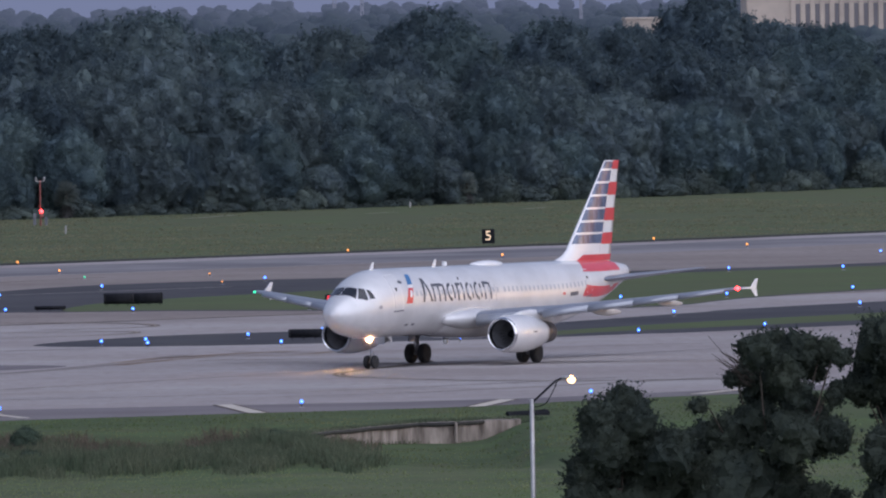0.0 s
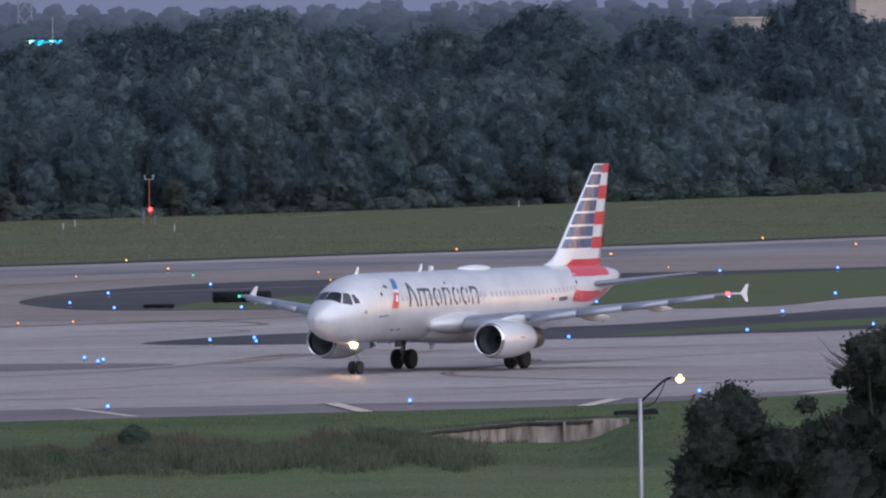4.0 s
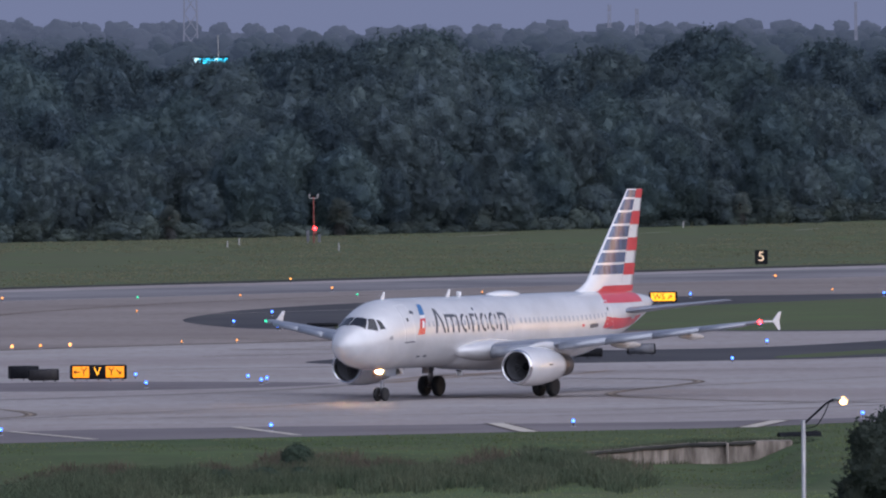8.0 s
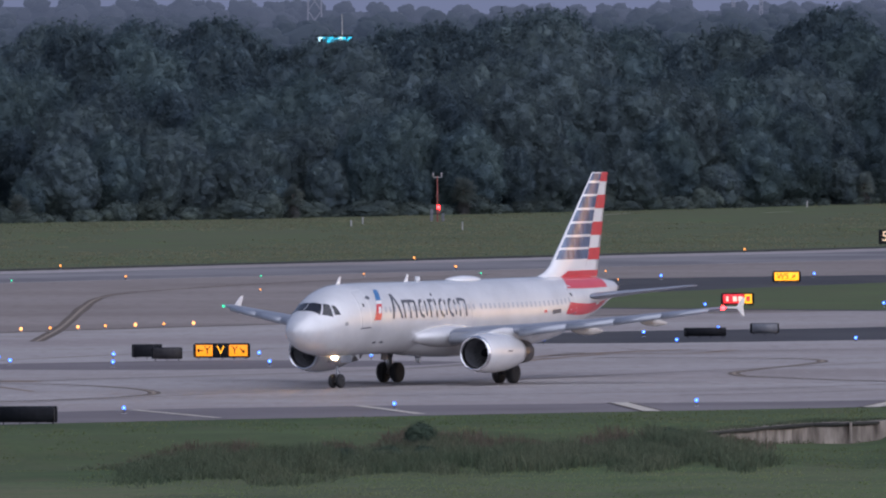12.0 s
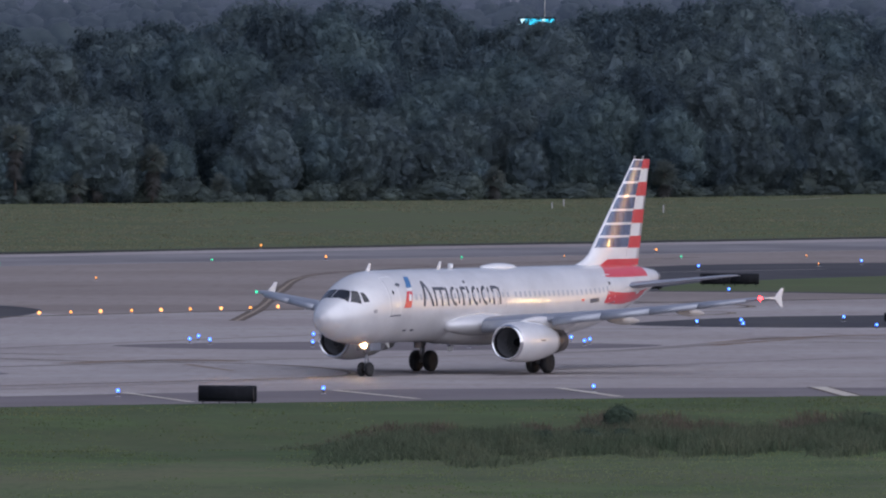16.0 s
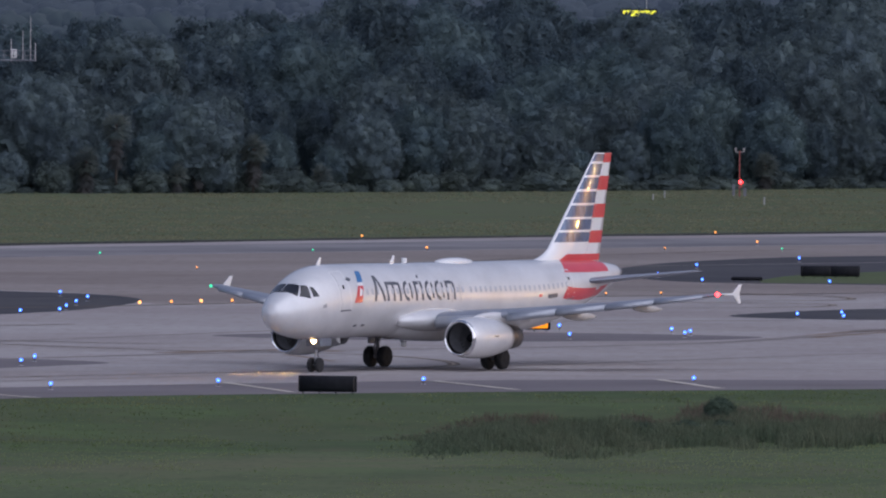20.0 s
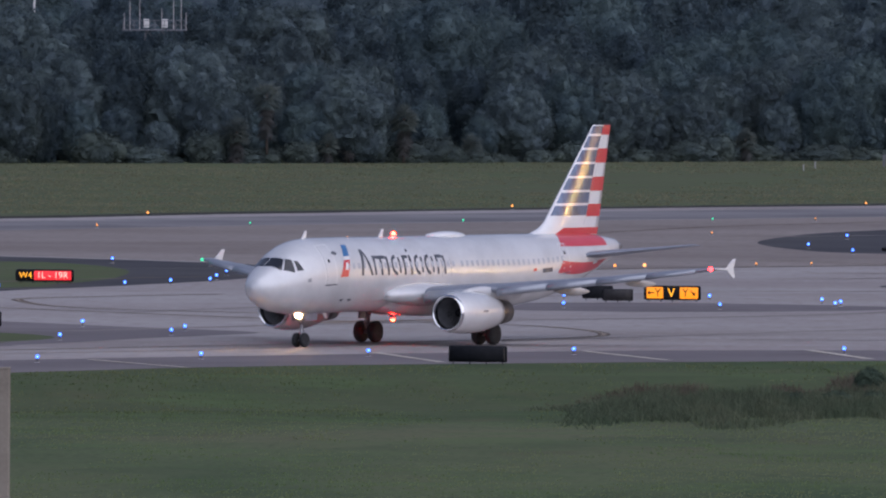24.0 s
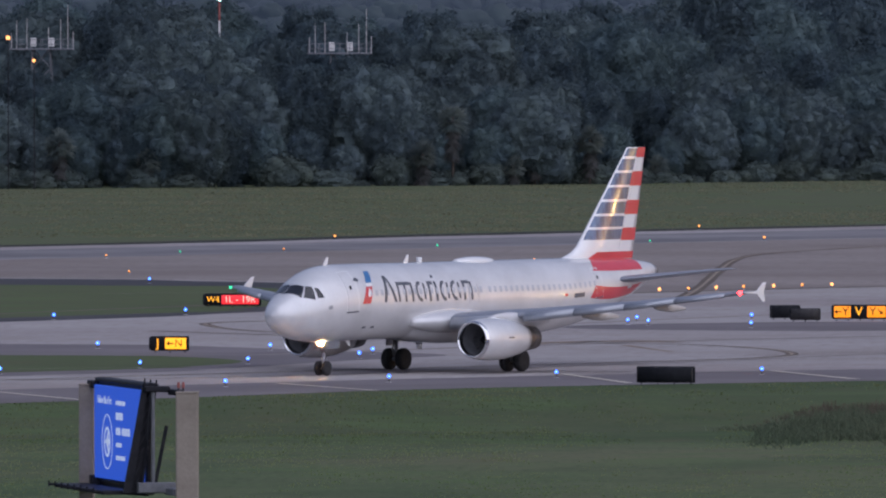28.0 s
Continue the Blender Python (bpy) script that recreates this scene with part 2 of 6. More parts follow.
DRY_TUFT = mat("dry_tufts", (0.190, 0.208, 0.126), (0.265, 0.255, 0.165), 0.9, scale=0.05, fine=2, grain=0.2, island=0.2, world_space=True, spec=0.1)

for m in (LEAF_NEAR, TUFT, ROUGH_TUFT, DRY_TUFT, REED, REED_GREEN, PALM_LEAF, DEAD_FROND):
    thin(m)

SILVER = mat("silver_paint", (0.635, 0.635, 0.645), (0.735, 0.735, 0.745), 0.42, metal=0.25, scale=0.5, fine=6, grain=0.05, coat=1.0, coat_rough=0.04)
WING_GREY = mat("wing_grey", (0.236, 0.256, 0.303), (0.271, 0.292, 0.341), 0.38, metal=0.2, scale=0.6, fine=5, grain=0.06, coat=0.15)
SLAT = mat("slat_metal", (0.327, 0.348, 0.392), (0.370, 0.392, 0.436), 0.35, metal=0.4, scale=0.8, fine=5, grain=0.06, coat=0.4)
FAIRING_TAN = mat("fairing_paint", (0.46, 0.43, 0.40), (0.52, 0.49, 0.46), 0.5, scale=1, fine=6, grain=0.08)
RED = mat("red_paint", (0.600, 0.036, 0.056), (0.640, 0.048, 0.070), 0.36, scale=0.8, fine=6, grain=0.05, coat=0.6, coat_rough=0.04)
WHITE = mat("white_paint", (0.80, 0.80, 0.81), (0.85, 0.85, 0.85), 0.40, scale=0.8, fine=6, grain=0.03, coat=1.0, coat_rough=0.03)
# Upright paler streaks in the blue imitate reflections on the fin.
BLUE = mat("stripe_blue", (0.018, 0.040, 0.110), (0.085, 0.150, 0.29), 0.3, scale=1.3, fine=4, grain=0.25, stretch=(3, 1, 0.35), coat=1.0, coat_rough=0.03)
SKY_BLUE = mat("mark_blue", (0.03, 0.15, 0.36), (0.05, 0.2, 0.42), 0.3, scale=2, grain=0.05, coat=0.5)
TITLE = mat("title_grey", (0.075, 0.085, 0.11), (0.10, 0.11, 0.135), 0.4, scale=2, grain=0.05)
SEAM = mat("seam_grey", (0.30, 0.31, 0.33), (0.36, 0.37, 0.39), 0.45, scale=3, grain=0.05)
GLASS = mat("dark_window", (0.012, 0.014, 0.02), (0.02, 0.022, 0.03), 0.06, scale=2, grain=0.1, coat=0.25)
CABIN = mat("cabin_window", (0.50, 0.53, 0.58), (0.58, 0.61, 0.66), 0.25, scale=2, grain=0.1, coat=1.0)
CHROME = mat("polished_lip", (0.70, 0.70, 0.72), (0.78, 0.78, 0.79), 0.16, metal=1.0, scale=2, grain=0.04)
EXHAUST = mat("exhaust_metal", (0.14, 0.125, 0.115), (0.22, 0.20, 0.19), 0.4, metal=0.8, scale=3, grain=0.2)
DUCT = mat("duct_grey", (0.075, 0.078, 0.088), (0.105, 0.108, 0.118), 0.5, scale=3, grain=0.1)
RUBBER = mat("tyre_rubber", (0.018, 0.018, 0.02), (0.03, 0.03, 0.032), 0.85, scale=5, grain=0.2)
RIM = mat("wheel_rim", (0.34, 0.34, 0.36), (0.45, 0.45, 0.47), 0.4, metal=0.6, scale=6, grain=0.1)
STEEL = mat("gear_steel", (0.28, 0.28, 0.30), (0.40, 0.40, 0.42), 0.4, metal=0.5, scale=5, grain=0.15)
GALV = mat("galvanised_steel", (0.42, 0.41, 0.41), (0.52, 0.51, 0.51), 0.45, metal=0.6, scale=2, fine=10, grain=0.12)
BLACK = mat("black_housing", (0.011, 0.012, 0.015), (0.017, 0.018, 0.022), 0.75, scale=3, fine=9, grain=0.2, spec=0.12)
# Paler copy of the housing black: sky light coloured into backs and end caps.
SKYLIT_BACK = mat("faded_black_back", (0.030, 0.029, 0.032), (0.048, 0.045, 0.045), 0.6, scale=3, fine=9, grain=0.2, spec=0.2)
DARK_STEEL = mat("dark_steel", (0.016, 0.017, 0.022), (0.03, 0.03, 0.036), 0.5, metal=0.3, scale=3, fine=9, grain=0.2, spec=0.12)
PILLAR = mat("pillar_concrete", (0.235, 0.200, 0.168), (0.305, 0.262, 0.222), 0.9, scale=0.9, fine=8, grain=0.15, bump=0.3)
OFF_WHITE = mat("white_box", (0.62, 0.61, 0.60), (0.70, 0.69, 0.68), 0.6, scale=2, grain=0.1)
RED_POLE = mat("red_pole", (0.26, 0.075, 0.068), (0.33, 0.10, 0.085), 0.6, scale=2, grain=0.15)


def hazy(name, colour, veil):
    """Distant things, with the haze before them added as an even glow."""
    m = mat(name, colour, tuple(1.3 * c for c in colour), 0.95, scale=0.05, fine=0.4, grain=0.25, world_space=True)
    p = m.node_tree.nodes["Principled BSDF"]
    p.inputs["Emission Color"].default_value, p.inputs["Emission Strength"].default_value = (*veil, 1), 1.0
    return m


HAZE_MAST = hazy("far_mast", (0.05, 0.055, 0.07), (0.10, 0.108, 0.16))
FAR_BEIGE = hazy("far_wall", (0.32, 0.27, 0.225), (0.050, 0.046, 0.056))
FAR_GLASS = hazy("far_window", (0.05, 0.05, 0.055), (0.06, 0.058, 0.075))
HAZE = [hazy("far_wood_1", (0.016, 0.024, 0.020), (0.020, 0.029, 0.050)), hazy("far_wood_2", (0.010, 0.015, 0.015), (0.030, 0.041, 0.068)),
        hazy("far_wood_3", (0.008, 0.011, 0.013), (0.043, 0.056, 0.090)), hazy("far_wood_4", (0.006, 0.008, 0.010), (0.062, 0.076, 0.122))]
TOWER_GREY = mat("weathered_tower_steel", (0.15, 0.155, 0.175), (0.20, 0.205, 0.225), 0.6, metal=0.3, scale=2, fine=8, grain=0.15)
GLOW_BLUE = glow("blue_lens", (0.055, 0.19, 1.0), 2.9)
GLOW_CORE = glow("blue_lamp_bulb", (0.27, 0.55, 1.0), 3.2)
GLOW_AMBER = glow("amber_lens", (1.0, 0.36, 0.08), 2.2)
GLOW_GUARD = glow("guard_lens", (1.0, 0.42, 0.13), 2.6)
GLOW_GREEN = glow("green_lens", (0.05, 0.8, 0.42), 1.4)
GLOW_RED = glow("red_lens", (1.0, 0.026, 0.03), 13.0)
GLOW_FLASH = glow("beacon_red", (1.0, 0.0032, 0.0011), 650.0)
GLOW_TAXI = glow("taxi_lamp", (1.0, 0.50, 0.17), 42000.0)
GLOW_HALO = glow("lit_lamp_bowl", (1.0, 0.52, 0.18), 2.0)
GLOW_STREET = glow("street_lamp_lens", (1.0, 0.55, 0.22), 5.0)
GLOW_BEACON = glow("beacon_lens", (0.55, 0.92, 1.0), 3.0)
GLOW_FLOOD = glow("floodlight_glass", (1.0, 0.62, 0.20), 1700.0)
GLOW_YELLOW = glow("lit_yellow", (1.0, 0.42, 0.022), 1.7)
GLOW_ORANGE = glow("lit_orange", (1.0, 0.31, 0.012), 1.25)
GLOW_RED_FACE = glow("lit_red", (0.95, 0.035, 0.05), 1.0)
GLOW_WHITE = glow("lit_white", (1.0, 0.72, 0.62), 1.0)
GLOW_CREAM = glow("lit_cream", (1.0, 0.72, 0.50), 0.9)
GLOW_SCREEN = glow("lit_blue_screen", (0.020, 0.090, 0.60), 0.8)
GLOW_TEXT = glow("lit_text", (0.55, 0.66, 0.95), 0.62)
GLOW_TEAL = glow("teal_slat", (0.03, 0.62, 0.95), 1.3)
GLOW_WHITE_BLUE = glow("pale_blue_slat", (0.5, 0.85, 1.0), 1.8)
GLOW_LEMON = glow("yellow_slat", (0.85, 0.85, 0.06), 1.2)


SHRUB_GREEN = mat("shrub_leaves", (0.040, 0.060, 0.044), (0.062, 0.084, 0.054), 0.85, scale=0.5, fine=4, grain=0.3, island=0.2, spec=0.12)


# ---- mesh helpers ----
def mesh(name, vf, material, parent=None, label="", smooth=False):
    me = bpy.data.meshes.new(name)
    me.from_pydata([tuple(v) for v in vf[0]], [], vf[1])
    me.materials.append(material)
    if smooth:
        me.shade_smooth()
    me.update()
    ob = new(name, me)
    if parent:
        ob.parent = parent
    if label:
        ob["label"] = label
    return ob


def same(ob, at, parent=None, name=""):
    """Another object on ob's mesh, moved."""
    o = new(name or ob.name.split(".")[0], ob.data)
    o.matrix_basis = at if isinstance(at, Matrix) else Matrix.Translation(at)
    o.parent = parent or ob.parent
    return o


def join(*pieces):
    v, f = [], []
    for a, b in pieces:
        k = len(v)
        v += [tuple(p) for p in a]
        f += [tuple(i + k for i in q) for q in b]
    return v, f


def block(c, size, edge=0.02):
    """A box with chamfered edges."""
    hx, hy, hz = (0.5 * q for q in size)
    e = min(edge, 0.45 * min(size))
    v, f, at = [], [], {}
    for sx in (-1, 1):
        for sy in (-1, 1):
            for sz in (-1, 1):
                for ax in range(3):
                    p = [sx * (hx - e), sy * (hy - e), sz * (hz - e)]
                    p[ax] = (sx * hx, sy * hy, sz * hz)[ax]
                    at[sx, sy, sz, ax] = len(v)
                    v.append((p[0] + c[0], p[1] + c[1], p[2] + c[2]))
    order = ((-1, -1), (1, -1), (1, 1), (-1, 1))
    for ax in range(3):
        for s in (-1, 1):
            q = []
            for a, b in order:
                key = [a, b]
                key.insert(ax, s)
                q.append(at[(*key, ax)])
            f.append(tuple(q) if (s > 0) == (ax != 1) else tuple(q[::-1]))
    for ax in range(3):
        o1, o2 = [a for a in range(3) if a != ax]
        for s1 in (-1, 1):
            for s2 in (-1, 1):
                lo, hi = [0, 0, 0], [0, 0, 0]
                lo[ax], hi[ax] = -1, 1
                lo[o1] = hi[o1] = s1
                lo[o2] = hi[o2] = s2
                f.append((at[(*lo, o1)], at[(*hi, o1)], at[(*hi, o2)], at[(*lo, o2)]))
    for sx in (-1, 1):
        for sy in (-1, 1):
            for sz in (-1, 1):
                f.append(tuple(at[sx, sy, sz, a] for a in range(3)))
    return v, f


def tube(path, radii, n=10, caps=True):
    """A round bar along a path of points, with a radius at each."""
    v, f = [], []
    pts = [Vector(p) for p in path]
    for i, p in enumerate(pts):
        d = (pts[min(i + 1, len(pts) - 1)] - pts[max(i - 1, 0)]).normalized()
        a = d.orthogonal().normalized()
        if abs(d.z) < 0.95:
            a = d.cross(Vector((0, 0, 1))).normalized()
        b = d.cross(a)
        r = radii[i] if isinstance(radii, (list, tuple)) else radii
        v += [p + r * (math.cos(q) * a + math.sin(q) * b) for q in (2 * math.pi * k / n for k in range(n))]
    for i in range(len(pts) - 1):
        f += [(i * n + k, i * n + (k + 1) % n, (i + 1) * n + (k + 1) % n, (i + 1) * n + k) for k in range(n)]
    if caps:
        f += [tuple(range(n))[::-1], tuple(range((len(pts) - 1) * n, len(pts) * n))]
    return v, f


def turned(profile, n=24, axis="z", centre=(0, 0, 0), caps=True):
    """A shape turned about an axis from (along, radius) pairs."""
    v, f = [], []
    for h, r in profile:
        for k in range(n):
            q = 2 * math.pi * k / n
            a, b = r * math.cos(q), r * math.sin(q)
            p = {"z": (a, b, h), "y": (b, h, a), "x": (h, a, b)}[axis]
            v.append(tuple(p[i] + centre[i] for i in range(3)))
    for i in range(len(profile) - 1):
        f += [(i * n + k, i * n + (k + 1) % n, (i + 1) * n + (k + 1) % n, (i + 1) * n + k) for k in range(n)]
    for i in (0, len(profile) - 1):
        if caps and profile[i][1] > 1e-6:
            f.append(tuple(range(i * n, i * n + n)))
    return v, f


def ball(c, r, n=12, m=8, squash=1.0):
    return turned([(c[2] + squash * r * math.sin(math.pi * (i / m - 0.5)), max(1e-4, r * math.cos(math.pi * (i / m - 0.5)))) for i in range(m + 1)], n,
                  centre=(c[0], c[1], 0))


def loft(rings, caps=True):
    n = len(rings[0])
    v = [tuple(p) for r in rings for p in r]
    f = []
    for i in range(len(rings) - 1):
        f += [(i * n + k, i * n + (k + 1) % n, (i + 1) * n + (k + 1) % n, (i + 1) * n + k) for k in range(n)]
    if caps:
        f += [tuple(range(n))[::-1], tuple(range((len(rings) - 1) * n, len(rings) * n))]
    return v, f


def plate(outline, axis, lo, hi):
    """A flat piece: an outline in the two other axes, from lo to hi along axis."""
    n = len(outline)
    v = []
    for h in (lo, hi):
        for p in outline:
            q = list(p)
            q.insert("xyz".index(axis), h)
            v.append(tuple(q))
    return v, [tuple(range(n)), tuple(range(n, 2 * n))[::-1]] + [(k, (k + 1) % n, n + (k + 1) % n, n + k) for k in range(n)]


def curve(points, steps=6, closed=False):
    """A smooth line through a few corners."""
    p = [np.array(q, float) for q in points]
    n, out = len(p), []
    for i in range(n if closed else n - 1):
        if closed:
            a, b, c, d = (p[(i + k - 1) % n] for k in range(4))
        else:
            a, b, c, d = p[max(i - 1, 0)], p[i], p[i + 1], p[min(i + 2, n - 1)]
        for k in range(steps):
            t = k / steps
            out.append(0.5 * (2 * b + (c - a) * t + (2 * a - 5 * b + 4 * c - d) * t * t + (3 * b - a - 3 * c + d) * t ** 3))
    if not closed:
        out.append(p[-1])
    return out


def text(string, size, material, parent, at, name="lettering"):
    """Raised lettering in the x-z plane, centred on its place."""
    c = bpy.data.curves.new(name, "FONT")
    c.body, c.size, c.align_x, c.align_y, c.extrude = string, size, "CENTER", "CENTER", 0.004
    tmp = bpy.data.objects.new(name, c)
    scene.collection.objects.link(tmp)
    me = bpy.data.meshes.new_from_object(tmp.evaluated_get(bpy.context.evaluated_depsgraph_get()))
    bpy.data.objects.remove(tmp)
    bpy.data.curves.remove(c)
    me.materials.clear()
    me.materials.append(material)
    ob = new(name, me)
    ob.parent = parent
    ob.matrix_basis = at @ pose(0, 0, 0, 90)
    return ob


def thing(name, m, label, category, group="", kind=""):
    ob = new(name)
    ob.empty_display_size = 0.2
    ob.matrix_basis = m if isinstance(m, Matrix) else Matrix.Translation(m)
    return tagged(ob, label, category, group, kind)


# ---- ground: one sheet to the horizon, with a shallow swale before the taxiway ----
def swale(x):
    return 822 + 0.42 * x


# the culvert's headwall: where it stands, and how deep it reaches
HEAD_X, HEAD_Y, HEAD_DEPTH = (10.3, 11.8, 13.8, 16.4, 18.4, 19.9, 21.9), (841.4, 847.1, 853.2, 860.1, 861.2, 863.6, 865.2), (0.3, 0.62, 0.85, 1.02, 1.08, 0.98, 0.2)


def ground_height(x, y):
    d = (y - swale(x)) / 22
    z = -0.85 * math.exp(-d * d * d * d) if abs(d) < 2 else 0.0
    if 7.5 < x < 25:
        lip = np.interp(x, (7.5, 10, 11.5, 12.8, 14, 16.5, 19.9, 25), (812, 802, 797, 790, 784, 777, 775, 800))
        deep = np.interp(x, (7.5, *HEAD_X, 23.5), (0.1, *HEAD_DEPTH, 0.0))
        head = np.interp(x, HEAD_X, HEAD_Y) + 2.0
        if lip < y < head:
            z = -deep * min(1.0, (y - lip) / 22)
        elif head <= y < head + 8:
            z = 0.0
    bank = max(0.0, 1 - abs(y - 745 - 0.3 * x) / 35)
    return z + 0.1 * bank * bank * (0.6 + 0.4 * math.sin(0.13 * x + 1))


gx = [-4800, -2500, -1200, -600, -300] + list(range(-160, 4, 4)) + [4 + 0.5 * k for k in range(48)] + list(range(28, 141, 4)) + [300, 600, 1200, 2500, 4800]
gy = [-800, -100, 300, 500, 600] + list(range(640, 772, 4)) + list(range(772, 880, 1)) + list(range(880, 921, 4)) + [1000, 1300, 1700, 2200, 3200, 4900]
gv = [(x, y, ground_height(x, y)) for y in gy for x in gx]
gw = len(gx)
gf = [(j * gw + i, j * gw + i + 1, (j + 1) * gw + i + 1, (j + 1) * gw + i) for j in range(len(gy) - 1) for i in range(gw - 1)]
tagged(mesh("ground", (gv, gf), GRASS, smooth=True), "mown airfield grass, green with dry patches", "ground", kind="structure")


def sheet(name, outline, z, material, label, category, rounded=True):
    pts = curve(outline, 6, True) if rounded else outline
    return tagged(mesh(name, ([(p[0], p[1], z) for p in pts], [tuple(range(len(pts)))]), material), label, category, kind="structure")


def strip(name, line, width, z, material, label="", category="", parent=None):
    pts = curve(line, 8)
    v, f = [], []
    for i, p in enumerate(pts):
        d = pts[min(i + 1, len(pts) - 1)] - pts[max(i - 1, 0)]
        d = d / np.linalg.norm(d)
        w = width * (0.85 + 0.3 * noise.noise((0.11 * p[0], 0.05 * p[1], 3.3)))
        v += [(p[0] - d[1] * w / 2, p[1] + d[0] * w / 2, z), (p[0] + d[1] * w / 2, p[1] - d[0] * w / 2, z)]
        if i:
            f.append((2 * i - 2, 2 * i - 1, 2 * i + 1, 2 * i))
    ob = mesh(name, (v, f), material, parent)
    return tagged(ob, label, category, kind="structure") if category else ob


NEAR_EDGE = [(-200, 690), (-110, 782), (-57.8, 834), (-38, 860.5), (-20, 874.3), (-5.6, 882.3), (4, 887.3), (19.5, 895), (28, 906), (60, 940), (140, 1030)]
SLAB_EDGE = [(-200, 720), (-110, 812), (-59.6, 861), (-40, 882), (-20.6, 899.5), (-8, 905), (6.4, 907.5), (22, 911), (40, 930), (70, 970), (140, 1070)]
FAR_EDGE = [(-220, 1140), (-90, 1304), (-59.7, 1352), (-31.7, 1391), (-8.8, 1419), (14.2, 1447), (46.2, 1487), (73, 1526), (180, 1680)]


def between(name, near, far, z, material, label, category):
    a, b = curve(near, 6), curve(far, 6)
    pts = list(a) + list(b)[::-1]
    return tagged(mesh(name, ([(p[0], p[1], z) for p in pts], [tuple(range(len(pts)))]), material), label, category, kind="structure")


between("shoulder", NEAR_EDGE, [(p[0], p[1] + 40) for p in SLAB_EDGE], 0.008, WORN_ASPHALT, "grey worn asphalt shoulder beside the taxiway", "shoulder")
between("taxiway", SLAB_EDGE, FAR_EDGE, 0.012, CONCRETE, "pale grey concrete taxiways and runway", "pavement")
between("runway", [(p[0], p[1] - 62) for p in FAR_EDGE], [(p[0], p[1] - 17) for p in FAR_EDGE], 0.016, RUBBERED, "runway lane darkened by tyre rubber", "runway")

between("runway_connector", [(-100, 1179), (-81, 1174), (-66, 1163), (-55, 1151), (-48, 1138), (-44.5, 1112), (-40, 1107), (-21, 1133), (10, 1165), (37, 1190), (180, 1400)], [(-100, 1224)] + [(p[0], p[1] - 63) for p in FAR_EDGE[2:]],
        0.014, OLD_CONCRETE, "older warm-toned concrete between guard lights and runway", "pavement")
strip("runway_verge", [(p[0], p[1] + 4) for p in FAR_EDGE], 8, 0.016, DARK_EDGE, "dark strip along the runway edge", "verge")
sheet("asphalt_island", [(-14.3, 1232), (-12.9, 1260), (-7.8, 1288), (6, 1316), (49, 1336), (75, 1368), (150, 1470), (150, 1370), (58.5, 1229), (37, 1172), (5.4, 1190.6),
                         (-4, 1194), (-10, 1203)], 0.016, ASPHALT, "dark asphalt round a grass island beside the runway", "asphalt")
sheet("grass_island", [(-2.7, 1198), (-0.3, 1227), (5.6, 1243), (42, 1312), (70, 1345), (150, 1450), (150, 1372), (58.8, 1233), (37.5, 1176), (5.4, 1195)], 0.020, GRASS, "mown green grass island between runway and taxiway", "grass")
sheet("asphalt_island", [(-4.5, 1080), (3, 1101), (10.6, 1108), (26.5, 1116), (41, 1150), (53, 1176), (130, 1300), (130, 1205), (49, 1096), (34.8, 1081), (27, 1074), (11, 1068),
                         (-0.4, 1070)], 0.016, ASPHALT, "dark asphalt island between two taxiways", "asphalt")
sheet("grass_island", [(27, 1086), (36, 1109), (51, 1135), (130, 1262), (130, 1235), (50, 1112), (35, 1092), (27.5, 1079)], 0.020, GRASS, "narrow strip of green grass", "grass")
sheet("asphalt_island", [(-36, 1010), (-30, 1019), (-18, 1024), (-7, 1020), (-2.2, 1014), (-7, 1004), (-18, 998), (-30, 1002)], 0.016, WORN_ASPHALT,
      "grey lens of worn asphalt between taxiways", "asphalt")
sheet("asphalt_island", [(-150, 1190), (-81, 1171), (-66, 1160), (-55, 1148), (-48, 1137), (-44.6, 1117), (-47, 1088), (-52, 1069), (-58, 1052), (-72, 1025), (-150, 920)], 0.016,
      ASPHALT, "dark asphalt round a grass island beside the taxiway", "asphalt")
sheet("grass_island", [(-150, 1165), (-72, 1144), (-62, 1139), (-56, 1117), (-55.3, 1088), (-58.6, 1064), (-66, 1047), (-150, 945)], 0.020, GRASS,
      "mown grass island with lit signs", "grass")
sheet("asphalt_island", [(-150, 985), (-66.8, 966), (-56.6, 962), (-47.2, 949), (-39.4, 938), (-42, 929), (-45, 922), (-51, 905), (-61.4, 889), (-150, 790)], 0.016, WORN_ASPHALT,
      "grey asphalt round a low grass island", "asphalt")
sheet("grass_island", [(-150, 955), (-64.8, 938), (-55, 934), (-50.2, 923), (-52.5, 911), (-62.1, 897), (-150, 805)], 0.020, GRASS, "low mown grass island beside a sign", "grass")

MARKS = [[(-30.5, 1086), (-30.1, 1133), (-30.4, 1205), (-30.2, 1245), (-28.5, 1268), (-24, 1287), (-17, 1310), (0, 1345)],
         [(6, 1024), (14, 1021), (18.6, 1017), (19.9, 1010), (18.6, 1001), (14.8, 985), (14, 975.6), (16, 967), (26, 952), (45, 948)],
         [(-60, 1000), (-38, 970), (-27.1, 963), (-21.9, 952.5), (-19.7, 940), (-20.8, 931), (-27, 921), (-45, 900), (-70, 870)],
         [(-46, 1040), (-54.2, 1029), (-57.4, 1023), (-57.5, 1016.7), (-54.8, 1003), (-50, 994), (-38, 985)],
         [(-4, 1128), (2, 1132), (3.6, 1139), (0, 1150), (-14, 1165)], [(-10, 1122), (-2, 1121), (2.2, 1117), (0, 1108), (-12, 1100)]]
